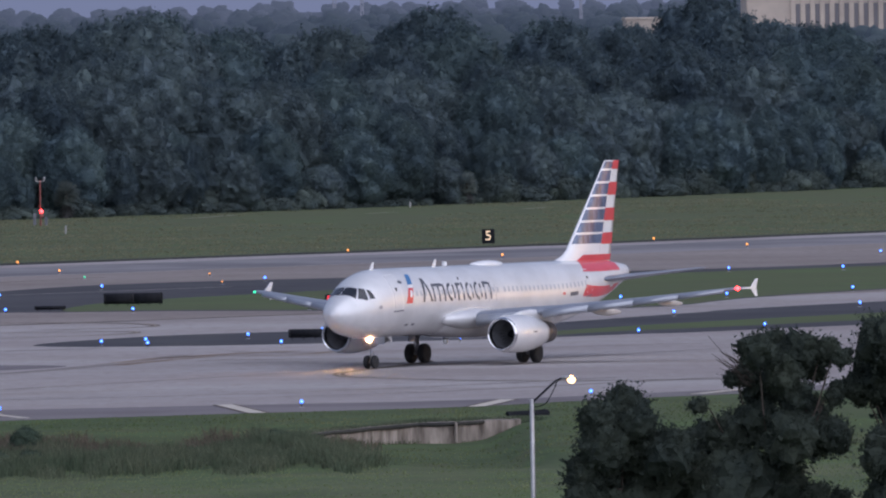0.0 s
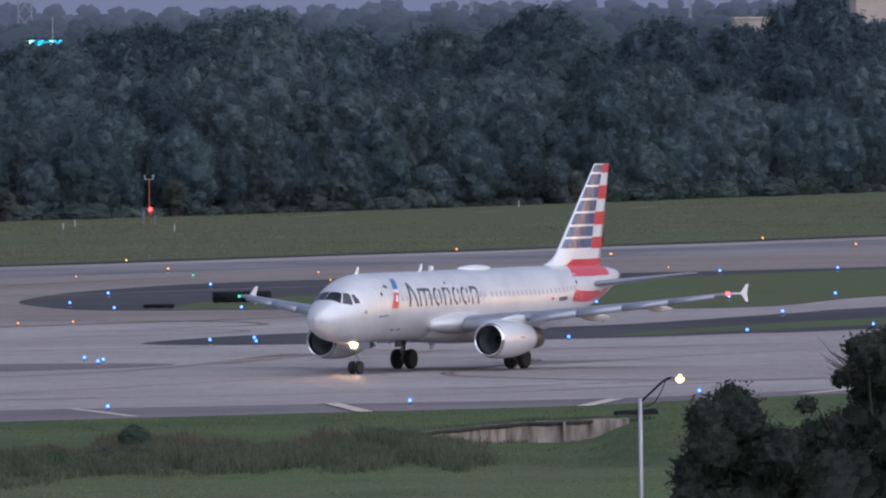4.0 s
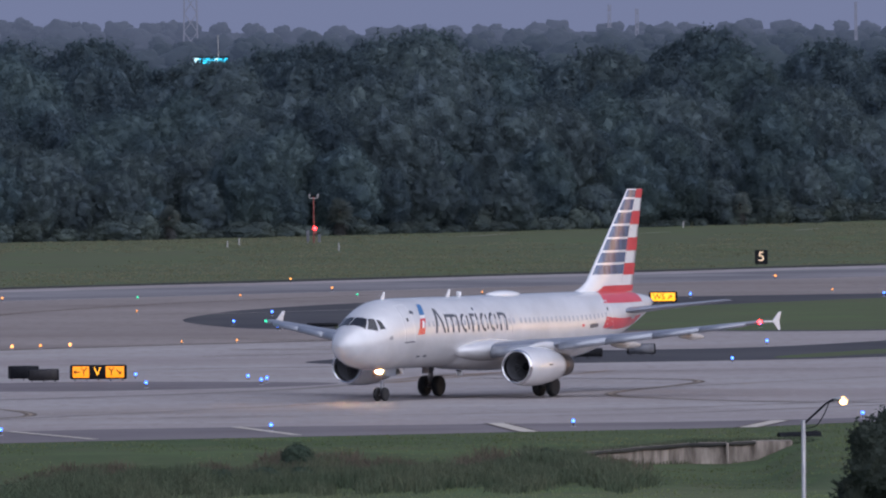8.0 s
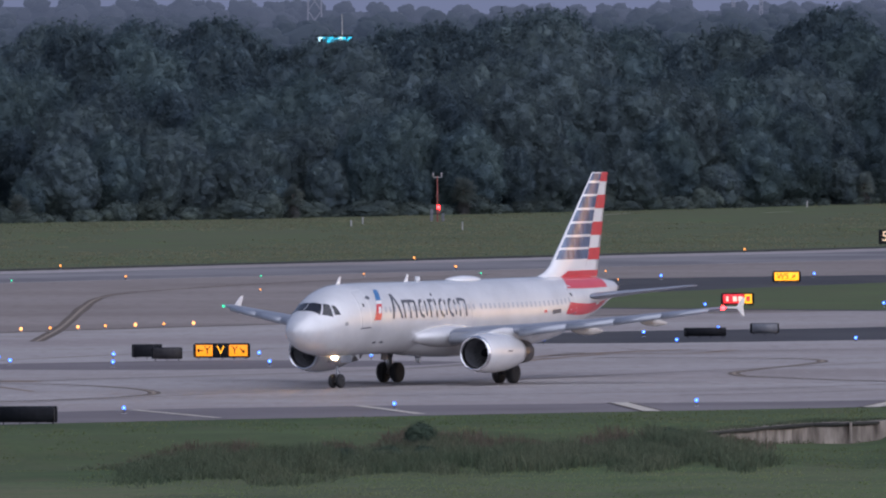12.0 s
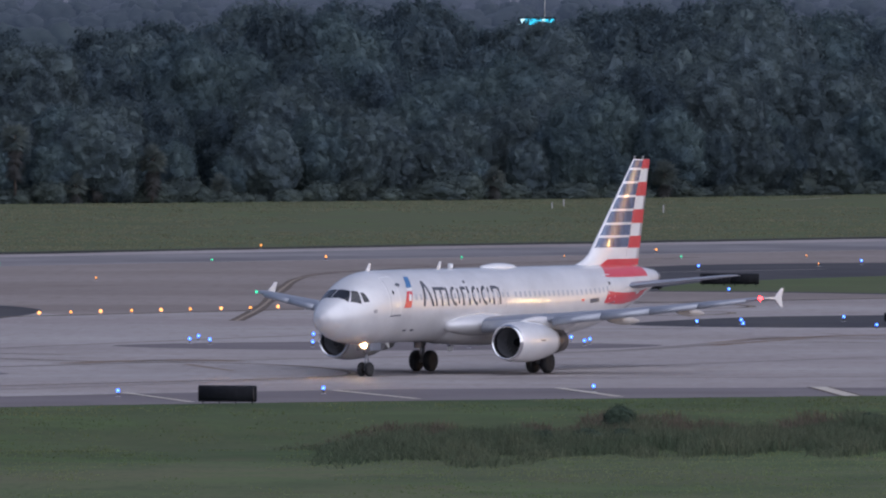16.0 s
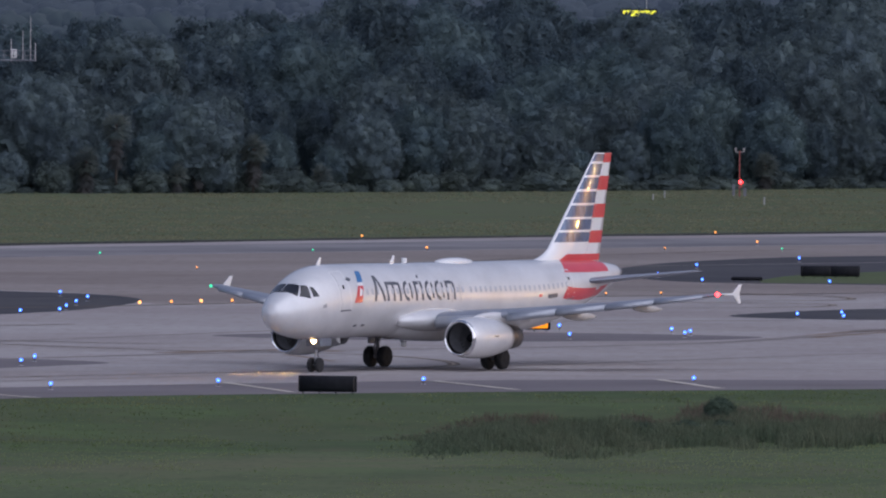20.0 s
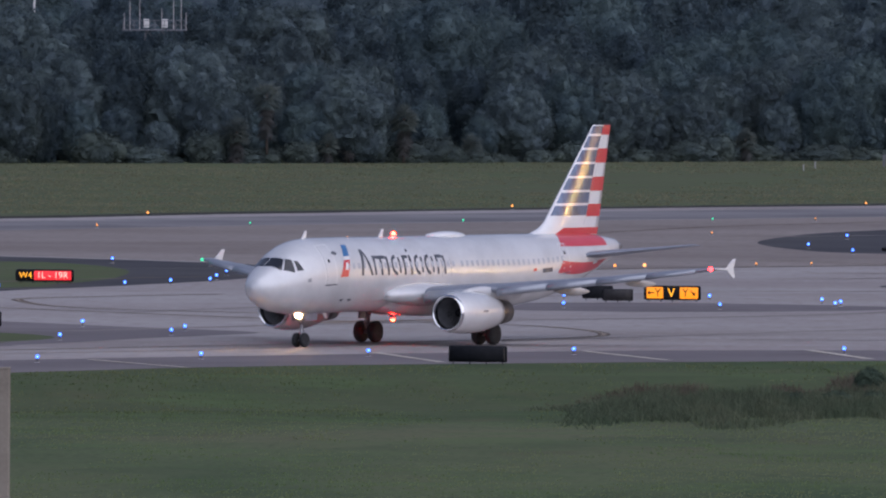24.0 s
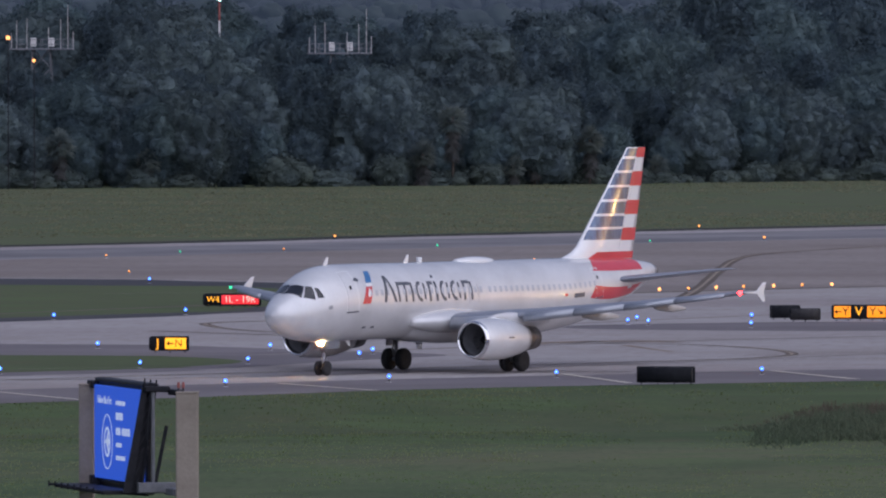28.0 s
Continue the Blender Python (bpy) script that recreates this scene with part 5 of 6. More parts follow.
for k in range(9):
    mesh("pole_band", tube([(0, 0, 2.08 * k), (0, 0, 2.08 * k + 2.08)], 0.11, 10), OFF_WHITE if k % 2 else RED_POLE, t)
mesh("lamp", ball((0, 0, 18.85), 0.19), GLOW_BEACON, t, "bright white lamp", True)
mesh("bracket", tube([(0, 0, 18.7), (-0.5, 0, 19.3)], 0.04, 6), GALV, t)
mesh("red_lamp", ball((-0.52, 0, 19.5), 0.17), GLOW_RED, t, "glowing red lamp", True)
for x, z in ((-112.9, 15.15), (-110.3, 12.87)):
    t = thing("area_light", (x, 1645, 0), "warm area light on a slim pole among trees", "lamp post", "area lights")
    mesh("pole", tube([(0, 0, 0), (0, 0, z)], [0.06, 0.04], 10), DARK_STEEL, t)
    mesh("lamp", ball((0, -0.2, z + 0.05), 0.22 if z > 13 else 0.16), GLOW_GUARD, t, "warm glowing lamp", True)
    mesh("arm", tube([(0, 0, z - 0.1), (0, -0.3, z)], 0.05, 6), GALV, t)

# ---- far screen, buildings and tower beyond the trees ----
t = thing("slat_billboard", (-20.2, 2050, 0), "lit far screen behind treetops, teal then yellow by added turning slats", "billboard")
# Turning slats are added to carry the screen's change from teal to yellow.
slats = []
for k in range(11):
    v, f, r = [], [], 0.22
    for z in (16.6, 18.15):
        v += [(r * math.sin(radians(60 + 120 * c)), -r * math.cos(radians(60 + 120 * c)), z) for c in range(3)]
    f = [(c, (c + 1) % 3, 3 + (c + 1) % 3, 3 + c) for c in range(3)] + [(0, 1, 2), (5, 4, 3)]
    slat = mesh("slat", (v, f), DARK_STEEL, t, "added three-sided glowing slat of the screen")
    slat.data.materials.append(GLOW_TEAL if k not in (0, 1, 7) else GLOW_WHITE_BLUE)
    slat.data.materials.append(GLOW_LEMON)
    # the side that looks to the road first is teal, the next one yellow
    slat.data.polygons.foreach_set("material_index", [2, 0, 1, 0, 0])
    at = Vector((-2.0 + 0.4 * k, -0.4, 0))
    slat.matrix_basis = Matrix.Translation(at)
    slats.append((slat, at))
mesh("frame", join(block((0, -0.4, 18.28), (4.7, 0.4, 0.16), 0.03), block((0, -0.4, 16.5), (4.7, 0.4, 0.16), 0.03), block((-2.3, -0.4, 17.4), (0.12, 0.4, 1.8), 0.03), block((2.3, -0.4, 17.4), (0.12, 0.4, 1.8), 0.03)), DARK_STEEL, t)
mesh("column", tube([(0, 0.4, 0), (0, 0.4, 17)], 0.35, 12), DARK_STEEL, t)
mesh("mast", tube([(1.0, 0.3, 18), (1.0, 0.3, 21.0)], 0.06, 6), GALV, t)

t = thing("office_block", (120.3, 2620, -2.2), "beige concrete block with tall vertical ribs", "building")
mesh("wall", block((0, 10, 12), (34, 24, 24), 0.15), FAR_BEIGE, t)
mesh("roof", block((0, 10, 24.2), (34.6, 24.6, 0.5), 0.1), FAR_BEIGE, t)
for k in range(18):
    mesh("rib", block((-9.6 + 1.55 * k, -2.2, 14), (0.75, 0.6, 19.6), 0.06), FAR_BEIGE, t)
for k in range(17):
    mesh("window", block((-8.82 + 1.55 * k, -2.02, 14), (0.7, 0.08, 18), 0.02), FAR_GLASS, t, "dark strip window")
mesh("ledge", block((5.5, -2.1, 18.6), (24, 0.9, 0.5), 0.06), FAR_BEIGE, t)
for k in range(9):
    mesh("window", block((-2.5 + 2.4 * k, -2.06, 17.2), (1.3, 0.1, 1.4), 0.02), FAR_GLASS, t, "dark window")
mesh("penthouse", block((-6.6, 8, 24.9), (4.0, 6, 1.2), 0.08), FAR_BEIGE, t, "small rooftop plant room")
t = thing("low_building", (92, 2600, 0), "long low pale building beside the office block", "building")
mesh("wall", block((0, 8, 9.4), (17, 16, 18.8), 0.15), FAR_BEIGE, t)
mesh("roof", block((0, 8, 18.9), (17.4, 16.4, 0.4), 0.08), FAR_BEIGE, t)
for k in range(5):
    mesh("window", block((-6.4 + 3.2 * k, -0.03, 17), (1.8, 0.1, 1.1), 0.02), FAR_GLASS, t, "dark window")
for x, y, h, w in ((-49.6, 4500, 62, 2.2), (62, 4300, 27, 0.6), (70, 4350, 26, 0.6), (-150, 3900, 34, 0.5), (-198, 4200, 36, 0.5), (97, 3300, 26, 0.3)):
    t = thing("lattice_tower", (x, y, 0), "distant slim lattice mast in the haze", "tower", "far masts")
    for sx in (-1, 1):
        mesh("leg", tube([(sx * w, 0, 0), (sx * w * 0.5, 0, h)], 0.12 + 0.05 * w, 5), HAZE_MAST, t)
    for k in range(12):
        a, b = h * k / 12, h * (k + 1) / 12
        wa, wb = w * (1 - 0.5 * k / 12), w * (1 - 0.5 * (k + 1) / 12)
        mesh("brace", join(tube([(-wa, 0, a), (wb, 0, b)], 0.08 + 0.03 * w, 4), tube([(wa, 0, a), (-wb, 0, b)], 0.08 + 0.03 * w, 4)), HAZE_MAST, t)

# ---- high apron floodlights far to the side: seen only as glints along the hull and fin ----
def flood_mast(x, y, turn):
    t = thing("floodlight_mast", pose(x, y, 0, 0, 0, turn), "tall apron floodlight mast with a bar of warm lamps", "lamp post", "apron floodlights")
    mesh("pole", tube([(0, 0, 0), (0, 0, 26)], [0.32, 0.16], 12), GALV, t, "galvanised tapered pole", True)
    for z, n in ((25.9, 7), (15.0, 4)):
        mesh("crossbar", block((0, 0, z), (0.8 * n, 0.2, 0.25), 0.03), GALV, t)
        for k in range(n):
            x = 0.8 * (k - 0.5 * (n - 1))
            h = mesh("lamp_head", block((x, -0.2, z + 0.2), (0.55, 0.4, 0.6), 0.05), DARK_STEEL, t, "floodlight housing")
            mesh("lamp_glass", block((x, -0.43, z + 0.2), (0.46, 0.04, 0.5), 0.01), GLOW_FLOOD, h, "glowing warm glass")


for bearing, far in ((59.6, 455), (61.5, 450), (64.3, 450), (65.2, 460), (66.1, 455)):
    flood_mast(-20 + far * math.sin(radians(bearing)), 925 + far * math.cos(radians(bearing)), -bearing)

# ---- near things: street lamp, direction board, culvert wall ----
t = thing("street_lamp", (15.6, 600, 0), "galvanised street lamp with a lit head on a bent arm", "street lamp")
mesh("pole", tube([(0, 0, 0), (0, 0, 7.5)], [0.11, 0.075], 14), GALV, t, "galvanised pole", True)
mesh("base", turned([(0, 0.22), (0.25, 0.22), (0.4, 0.13)], 14), GALV, t)
mesh("arm", tube(curve([(0.02, 0, 7.38), (0.4, 0, 7.72), (0.85, 0, 8.12), (1.15, 0, 8.26)], 4), 0.04, 8), DARK_STEEL, t, "dark bent arm", True)
mesh("brace", tube(curve([(0.03, 0, 7.2), (0.45, 0, 7.3), (0.72, 0, 7.66), (0.95, 0, 8.15)], 4), 0.022, 6), DARK_STEEL, t, "thin brace", True)
mesh("brace_strut", tube([(0.05, 0, 7.05), (0.5, 0, 7.12)], 0.022, 6), DARK_STEEL, t)
mesh("head", loft([[(x, w * math.cos(a), 8.27 + 0.07 * h * math.sin(a)) for a in np.linspace(0, 2 * math.pi, 13)[:-1]] for x, w, h in ((1.1, 0.05, 0.7), (1.22, 0.12, 1), (1.5, 0.15, 1), (1.66, 0.08, 0.6))]), GALV, t, "lamp head", True)
mesh("lens", ball((1.46, -0.02, 8.2), 0.155, 14, 8), GLOW_STREET, t, "bright warm lens", True)

board = thing("direction_board", pose(-34.12, 556, 0, 0, 0, -75.5), "large lit blue direction board on concrete pillars", "billboard")
mesh("screen", block((0, -0.3, 6.31), (8.2, 0.16, 3.16), 0.03), GLOW_SCREEN, board, "glowing blue screen")
mesh("case", block((0, -0.12, 6.31), (8.5, 0.18, 3.5), 0.05), DARK_STEEL, board, "dark screen case")
mesh("hood", block((0, -0.05, 8.06), (8.5, 0.55, 0.14), 0.04), DARK_STEEL, board)
text("Follow Blue For:", 0.38, GLOW_TEXT, board, Matrix.Translation((-2.2, -0.39, 7.4)))
for z, n in ((7.36, 8), (6.91, 6), (6.40, 12), (5.94, 5), (5.50, 8)):
    for k in range(n):
        if k != 4 or n != 12:
            mesh("name_bar", block((-0.1 + 0.21 * k, -0.39, z), (0.10, 0.02, 0.25 - 0.05 * ((k * 3 + n) % 3)), 0.005), GLOW_TEXT, board, "pale lettering bar")
ring = [[(-1.7 + r * math.cos(a), -0.39 - d, 6.0 + r * math.sin(a)) for r, d in ((0.90, 0), (0.94, 0), (0.94, 0.01), (0.90, 0.01))] for a in np.linspace(0, 2 * math.pi, 41)]
mesh("emblem_ring", loft(ring, False), GLOW_TEXT, board, "pale ring emblem")
ring = [[(-1.7 + r * 1.05 * math.cos(a), -0.39 - d, 6.0 + r * math.sin(a)) for r, d in ((0.42, 0), (0.52, 0), (0.52, 0.01), (0.42, 0.01))] for a in np.linspace(0, 2 * math.pi, 33)]
mesh("emblem_ring", loft(ring, False), GLOW_TEXT, board, "pale inner ring emblem")
mesh("emblem_body", plate([(-1.7 + 0.62 * x, 6.0 + 0.62 * z) for x, z in ((-0.85, 0), (-0.2, 0.14), (0.25, 0.6), (0.4, 0.55), (0.3, 0.14), (0.7, 0.12), (0.9, 0), (0.7, -0.12), (0.3, -0.14), (0.4, -0.55), (0.25, -0.6), (-0.2, -0.14))], "y", -0.40, -0.385), GLOW_TEXT, board, "pale arrow-like emblem")
mesh("catwalk", block((-0.4, -1.1, 4.45), (8.6, 1.1, 0.14), 0.03), DARK_STEEL, board, "dark maintenance catwalk")
for k in range(8):
    mesh("bracket", join(tube([(-4.4 + 1.15 * k, 0, 4.35), (-4.4 + 1.15 * k, -1.9, 4.5)], 0.05, 6), tube([(-4.4 + 1.15 * k, -1.9, 4.42), (-4.4 + 1.15 * k, -1.9, 4.62)], 0.03, 6)), DARK_STEEL, board)
mesh("side_truss", loft([[(4.25, y0, z), (4.4, y0, z), (4.4, y1, z), (4.25, y1, z)] for z, y0, y1 in ((4.45, -1.02, -0.74), (5.6, -0.80, -0.55), (7.0, -0.53, -0.33), (8.0, -0.36, -0.2))]), DARK_STEEL, board, "slanted dark end truss")
mesh("end_plate", loft([[(4.2, y0, z), (4.25, y0, z), (4.25, y1, z), (4.2, y1, z)] for z, y0, y1 in ((4.45, -0.9, -0.3), (6.2, -0.6, -0.2), (8.0, -0.3, -0.12))]), DARK_STEEL, board, "dark end plate of the screen")
for k in range(7):
    z0, y0 = 4.6 + 0.48 * k, -0.70 + 0.075 * k
    mesh("lattice_bar", tube([(4.42, y0, z0), (4.42, y0 + 0.22 + 0.03 * (k % 2), z0 + 0.4)], 0.03, 6), DARK_STEEL, board)
mesh("lattice_bar", tube([(4.42, -0.42, 4.5), (4.42, 0.08, 7.9)], 0.045, 6), DARK_STEEL, board)
for k, y in enumerate((-0.3, -0.1, 0.1)):
    mesh("lamp_arm", tube([(4.4, y, 7.85), (4.4, y + 0.02, 8.3 - 0.03 * k)], 0.028, 6), DARK_STEEL, board)
mesh("top_beam", block((4.45, 0.12, 7.93), (0.3, 0.85, 0.2), 0.03), DARK_STEEL, board, "dark steel beam to the pillar")
mesh("top_beam", block((5.1, 0.62, 7.84), (1.4, 0.24, 0.2), 0.03), DARK_STEEL, board)
mesh("foot_beam", block((4.45, 0.1, 4.62), (0.3, 1.3, 0.36), 0.03), TOWER_GREY, board, "grey steel foot beam")
mesh("foot_beam", block((5.0, 0.55, 4.5), (1.6, 0.3, 0.24), 0.03), TOWER_GREY, board)
mesh("girder", block((0, -0.02, 4.6), (8.4, 0.2, 0.45), 0.03), DARK_STEEL, board)
mesh("stay", block((4.5, -0.02, 6.2), (0.12, 0.11, 3.3), 0.02), TOWER_GREY, board, "grey upright stay")
mesh("stay", tube([(4.5, 0.44, 6.7), (4.5, 0.05, 4.75)], 0.065, 8), DARK_STEEL, board, "dark diagonal stay")
mesh("stay", tube([(4.42, -0.05, 7.8), (4.42, -0.22, 6.2)], 0.06, 8), DARK_STEEL, board)
mesh("arm", block((-4.5, -0.3, 7.9), (0.8, 0.36, 0.24), 0.03), DARK_STEEL, board, "dark steel arm to the pillar")
mesh("arm", block((-4.5, -0.3, 4.5), (0.8, 0.36, 0.6), 0.03), DARK_STEEL, board, "dark steel arm to the pillar")
for x, y, w in ((-35.82, 560.6, 0.5), (-31.77, 550, 0.74)):
    p = thing("pillar", (x, y, 0), "square weathered concrete pillar holding the board", "pillar", "board pillars")
    mesh("shaft", block((0, 0, 3.92), (w, 0.7, 7.84), 0.04), PILLAR, p)
    mesh("cap", block((0, 0, 7.86), (w + 0.02, 0.72, 0.08), 0.02), PILLAR, p)
for x, y in ((-32.06, 550.0), (-31.9, 550.0)):
    o = thing("obstruction_lamp", (x, y, 8.0), "small red lamp cap on the board's beam", "lamp", "red lamp caps")
    mesh("stem", tube([(0, 0, -0.15), (0, 0, 0.05)], 0.03, 8), DARK_STEEL, o)
    mesh("cap", turned([(0.02, 0.05), (0.14, 0.055), (0.22, 0.03)], 10), RED_POLE, o, "dull red lamp cap")
wall = thing("culvert_wall", (0, 0, 0), "stained concrete culvert headwall sunk in the grass", "wall")
line = list(zip(HEAD_X, HEAD_Y, HEAD_DEPTH))
for (x0, y0, h0), (x1, y1, h1) in zip(line, line[1:]):
    n = 4
    for k in range(n):
        (xa, ya, ha), (xb, yb, hb) = ([p + (q - p) * c / n for p, q in ((x0, x1), (y0, y1), (h0, h1))] for c in (k, k + 1))
        top, out, d = 0.05 * noise.noise((1.7 * xa, 3.1, 0)), 0.05 * noise.noise((2.3 * xa, 0.7, 2)), 4.5
        ha, hb = ha + 0.35, hb + 0.35
        v = [(xa, ya - out, -ha), (xb, yb - out, -hb), (xb, yb - out, 0.03 + top), (xa, ya - out, 0.03 + top), (xa, ya + d, -ha), (xb, yb + d, -hb), (xb, yb + d, 0.03 + top), (xa, ya + d, 0.03 + top)]
        mesh("slab", (v, [(0, 1, 2, 3), (4, 7, 6, 5), (3, 2, 6, 7), (0, 4, 5, 1), (0, 3, 7, 4), (1, 5, 6, 2)]), WALL, wall)
mesh("buttress", block((18.4, 860.9, -0.5), (0.14, 0.5, 1.06), 0.03), WALL, wall)
for (x0, y0, h0), (x1, y1, h1) in zip(line[:-2], line[1:]):
    mesh("coping", tube([(x0, y0 - 0.06, -0.03), (0.5 * (x0 + x1), 0.5 * (y0 + y1) - 0.06, -0.06), (x1, y1 - 0.06, -0.03)], [0.09, 0.12, 0.09], 7), DARK_EDGE, wall, "dark stained coping edge")
# Black tube laid sideways stands in for the shade inside the culvert mouth.
o = thing("drain_pipe", (22.3, 874, 0), "black bar for the shaded culvert mouth in the bank", "pipe")
mesh("pipe", tube([(-0.9, 0, -0.05), (0.5, 0.5, -0.02), (1.3, 0.8, 0.0)], 0.29, 12), BLACK, o)


# ---- plants ----
random.seed(7)


ICO = {}
for level in (2, 3, 4):
    bm = bmesh.new()
    bmesh.ops.create_icosphere(bm, subdivisions=level, radius=1)
    ICO[level] = (np.array([v.co[:] for v in bm.verts]), [tuple(v.index for v in q.verts) for q in bm.faces])
    bm.free()


def wood_oak(name, seed, height, spread, label, group, leaf=None, spray=None, count=38000, card=1.0, category="tree"):
    """A forest oak: overlapping boughs under a deep coat of leaf sprays that hang at all angles, down to the undergrowth."""
    r = np.random.default_rng(seed)
    t = thing(name, (0, 0, -60), label, category, group)
    axes = np.array([spread, spread, 0.52 * height])
    mid = np.array([0, 0, 0.44 * height])
    boughs = [(*mid, 0.93 * spread, 0.48 * height / (0.9 * spread))]
    for k in range(16):
        q = 0.98 - 1.75 * (k + 0.5) / 16
        a = 2.4 * k + 0.9 * r.random()
        d = np.array([math.sqrt(1 - q * q) * math.cos(a), math.sqrt(1 - q * q) * math.sin(a), q])
        rad = spread * (0.26 + 0.24 * r.random())
        p = mid + d * axes * (0.52 + 0.18 * r.random())
        boughs.append((*p, rad, 0.85))
    verts, faces, n = [], [], 0
    for x, y, z, q, squash in boughs:
        bv, bf = ICO[4 if q > 0.7 * spread else 3 if q > 0.3 * spread else 2]
        o = 50 * r.random()
        f = q / 2.6 / card
        rough = np.array([0.30 * noise.noise((f * p[0] + o, f * p[1], f * p[2])) + 0.22 * noise.noise((2.3 * f * p[0], 2.3 * f * p[1] + o, 2.3 * f * p[2])) for p in bv])
        bv = bv * (0.88 + 0.62 * rough)[:, None] * (q, q, q * squash) + (x, y, z)
        verts.append(bv)
        faces += [tuple(i + n for i in g) for g in bf]
        n += len(bv)
    skin = np.concatenate(verts)
    skin[:, 2] *= height / skin[:, 2].max()
    flat = np.array(faces)
    e1, e2 = skin[flat[:, 1]] - skin[flat[:, 0]], skin[flat[:, 2]] - skin[flat[:, 0]]
    out = np.cross(e1, e2)
    area = np.linalg.norm(out, axis=1)
    heap = np.array([max(0.3, 1 + 1.2 * noise.noise(tuple(p / (2.0 * card))) + 0.9 * noise.noise(tuple(p / (0.8 * card)))) for p in skin[flat[:, 0]]])
    share = area * heap
    pick = r.choice(len(flat), count, p=share / share.sum())
    u, v = r.random(count)[:, None], r.random(count)[:, None]
    lift = card * (0.8 * r.random(count) ** 1.3 * np.minimum(heap[pick], 1.9) + 0.1 * np.abs(r.normal(size=count)))
    c = skin[flat[pick, 0]] + e1[pick] * u * (1 - v) + e2[pick] * v + out[pick] / area[pick][:, None] * lift[:, None]
    size = card * (0.11 + 0.16 * r.random(count))[:, None]
    way = (out[pick] / area[pick][:, None])[:, None, :]
    turn = r.normal(size=(count, 3, 3))
    turn -= 0.45 * (turn * way).sum(2, keepdims=True) * way
    tri = (c[:, None, :] + size[:, None, :] * turn).reshape(-1, 3)
    faces += (np.arange(3 * count).reshape(count, 3) + n).tolist()
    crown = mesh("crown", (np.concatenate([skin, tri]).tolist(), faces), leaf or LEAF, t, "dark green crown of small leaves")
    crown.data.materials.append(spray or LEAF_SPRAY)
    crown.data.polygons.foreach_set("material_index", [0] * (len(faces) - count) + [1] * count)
    wood = [tube([(0, 0, -0.3), (0.03 * height, 0, 0.2 * height), (0, 0.02 * height, 0.6 * height)], [0.03 * height, 0.022 * height, 0.01 * height], 8)]
    for x, y, z, q, *_ in boughs[1:13:2]:
        wood.append(tube([(0, 0, 0.22 * height), (0.5 * x, 0.5 * y, 0.22 * height + 0.6 * (z - 0.22 * height)), (x, y, z)], [0.014 * height, 0.009 * height, 0.004 * height], 6))
    mesh("trunk", join(*wood), BARK, t, "grey brown trunk and limbs", True)
    return t


def palm(seed, height, label):
    rng = np.random.default_rng(seed)
    t = thing("palm_tree", (0, 0, -60), label, "palm tree", "palms at the wood's edge")
    mesh("trunk", tube([(0, 0, -0.2), (0.1, 0, 0.5 * height), (0.05, 0.05, height)], [0.17, 0.14, 0.16], 8), BARK, t, "straight fibrous trunk", True)
    for name, n, tilt0, tilt1, length, material, label in (("fronds", 90, -45, 85, 1.9, PALM_LEAF, "fan of green fronds"), ("dead_skirt", 70, -88, -40, 1.5, DEAD_FROND, "hanging skirt of dead fronds")):
        v, f = [], []
        for k in range(n):
            a = 2.4 * k + 0.4 * rng.random()
            e = radians(tilt0 + (tilt1 - tilt0) * (k + rng.random()) / n)
            d = Vector((math.cos(a) * math.cos(e), math.sin(a) * math.cos(e), math.sin(e)))
            side = Vector((-math.sin(a), math.cos(a), 0))
            L = length * (0.8 + 0.4 * rng.random())
            drop = 0.5 * height * rng.random() ** 1.3 if name == "dead_skirt" else 0.6 * rng.random()
            base = Vector((0.05, 0.05, height - drop))
            tip0 = base + d * L * 0.45
            for j in range(7):
                q = (j - 3) / 3
                end = tip0 + d * L * 0.55 * (1 - 0.35 * q * q) + side * q * L * 0.55 + Vector((0, 0, -0.25 * L * (0.3 + q * q)))
                mid = tip0 + (end - tip0) * 0.4
                wv = side * 0.05 * L + Vector((0, 0, 0.02 * L))
                i = len(v)
                v += [base + (tip0 - base) * 0.8, mid - wv, end, mid + wv]
                f.append((i, i + 1, i + 2, i + 3))
        mesh(name, (v, f), material, t, label)
    return t


def placed(kind, x, y, z, scale, turn, stretch=1.0):
    return Matrix.Translation((x, y, z)) @ Matrix.Rotation(turn, 4, "Z") @ Matrix.Diagonal((scale, scale, scale * stretch, 1))


def clone(kind, m):
    """A copy at m, whatever the size at which the first one stands."""
    return copy_thing(kind, m @ Matrix.Diagonal((*[1 / q for q in kind.scale], 1)))


rng = np.random.default_rng(11)
WOOD = "trees of the wood behind the runway"
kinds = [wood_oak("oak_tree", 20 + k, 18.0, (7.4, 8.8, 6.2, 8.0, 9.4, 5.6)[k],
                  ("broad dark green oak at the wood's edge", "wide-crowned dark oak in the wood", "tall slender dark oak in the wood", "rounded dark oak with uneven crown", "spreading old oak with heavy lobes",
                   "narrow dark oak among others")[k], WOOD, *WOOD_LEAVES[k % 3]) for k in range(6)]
used = set()


def edge(x):
    """The line along which the wood begins."""
    return 1735 + 1.25 * x + 0.0045 * x * x


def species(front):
    """Paler oaks along the wood's edge; deeper in, mostly the copy with shade coloured into its leaves."""
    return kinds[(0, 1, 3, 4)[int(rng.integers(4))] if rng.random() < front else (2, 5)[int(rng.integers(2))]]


def stand(kind, x, y, height):
    full = 18.0
    m = placed(kind, x, y, 0, height / full, 6.28 * rng.random(), 0.95 + 0.12 * rng.random())
    if kind.name not in used:
        used.add(kind.name)
        kind.matrix_basis = m
        return kind
    return clone(kind, m)


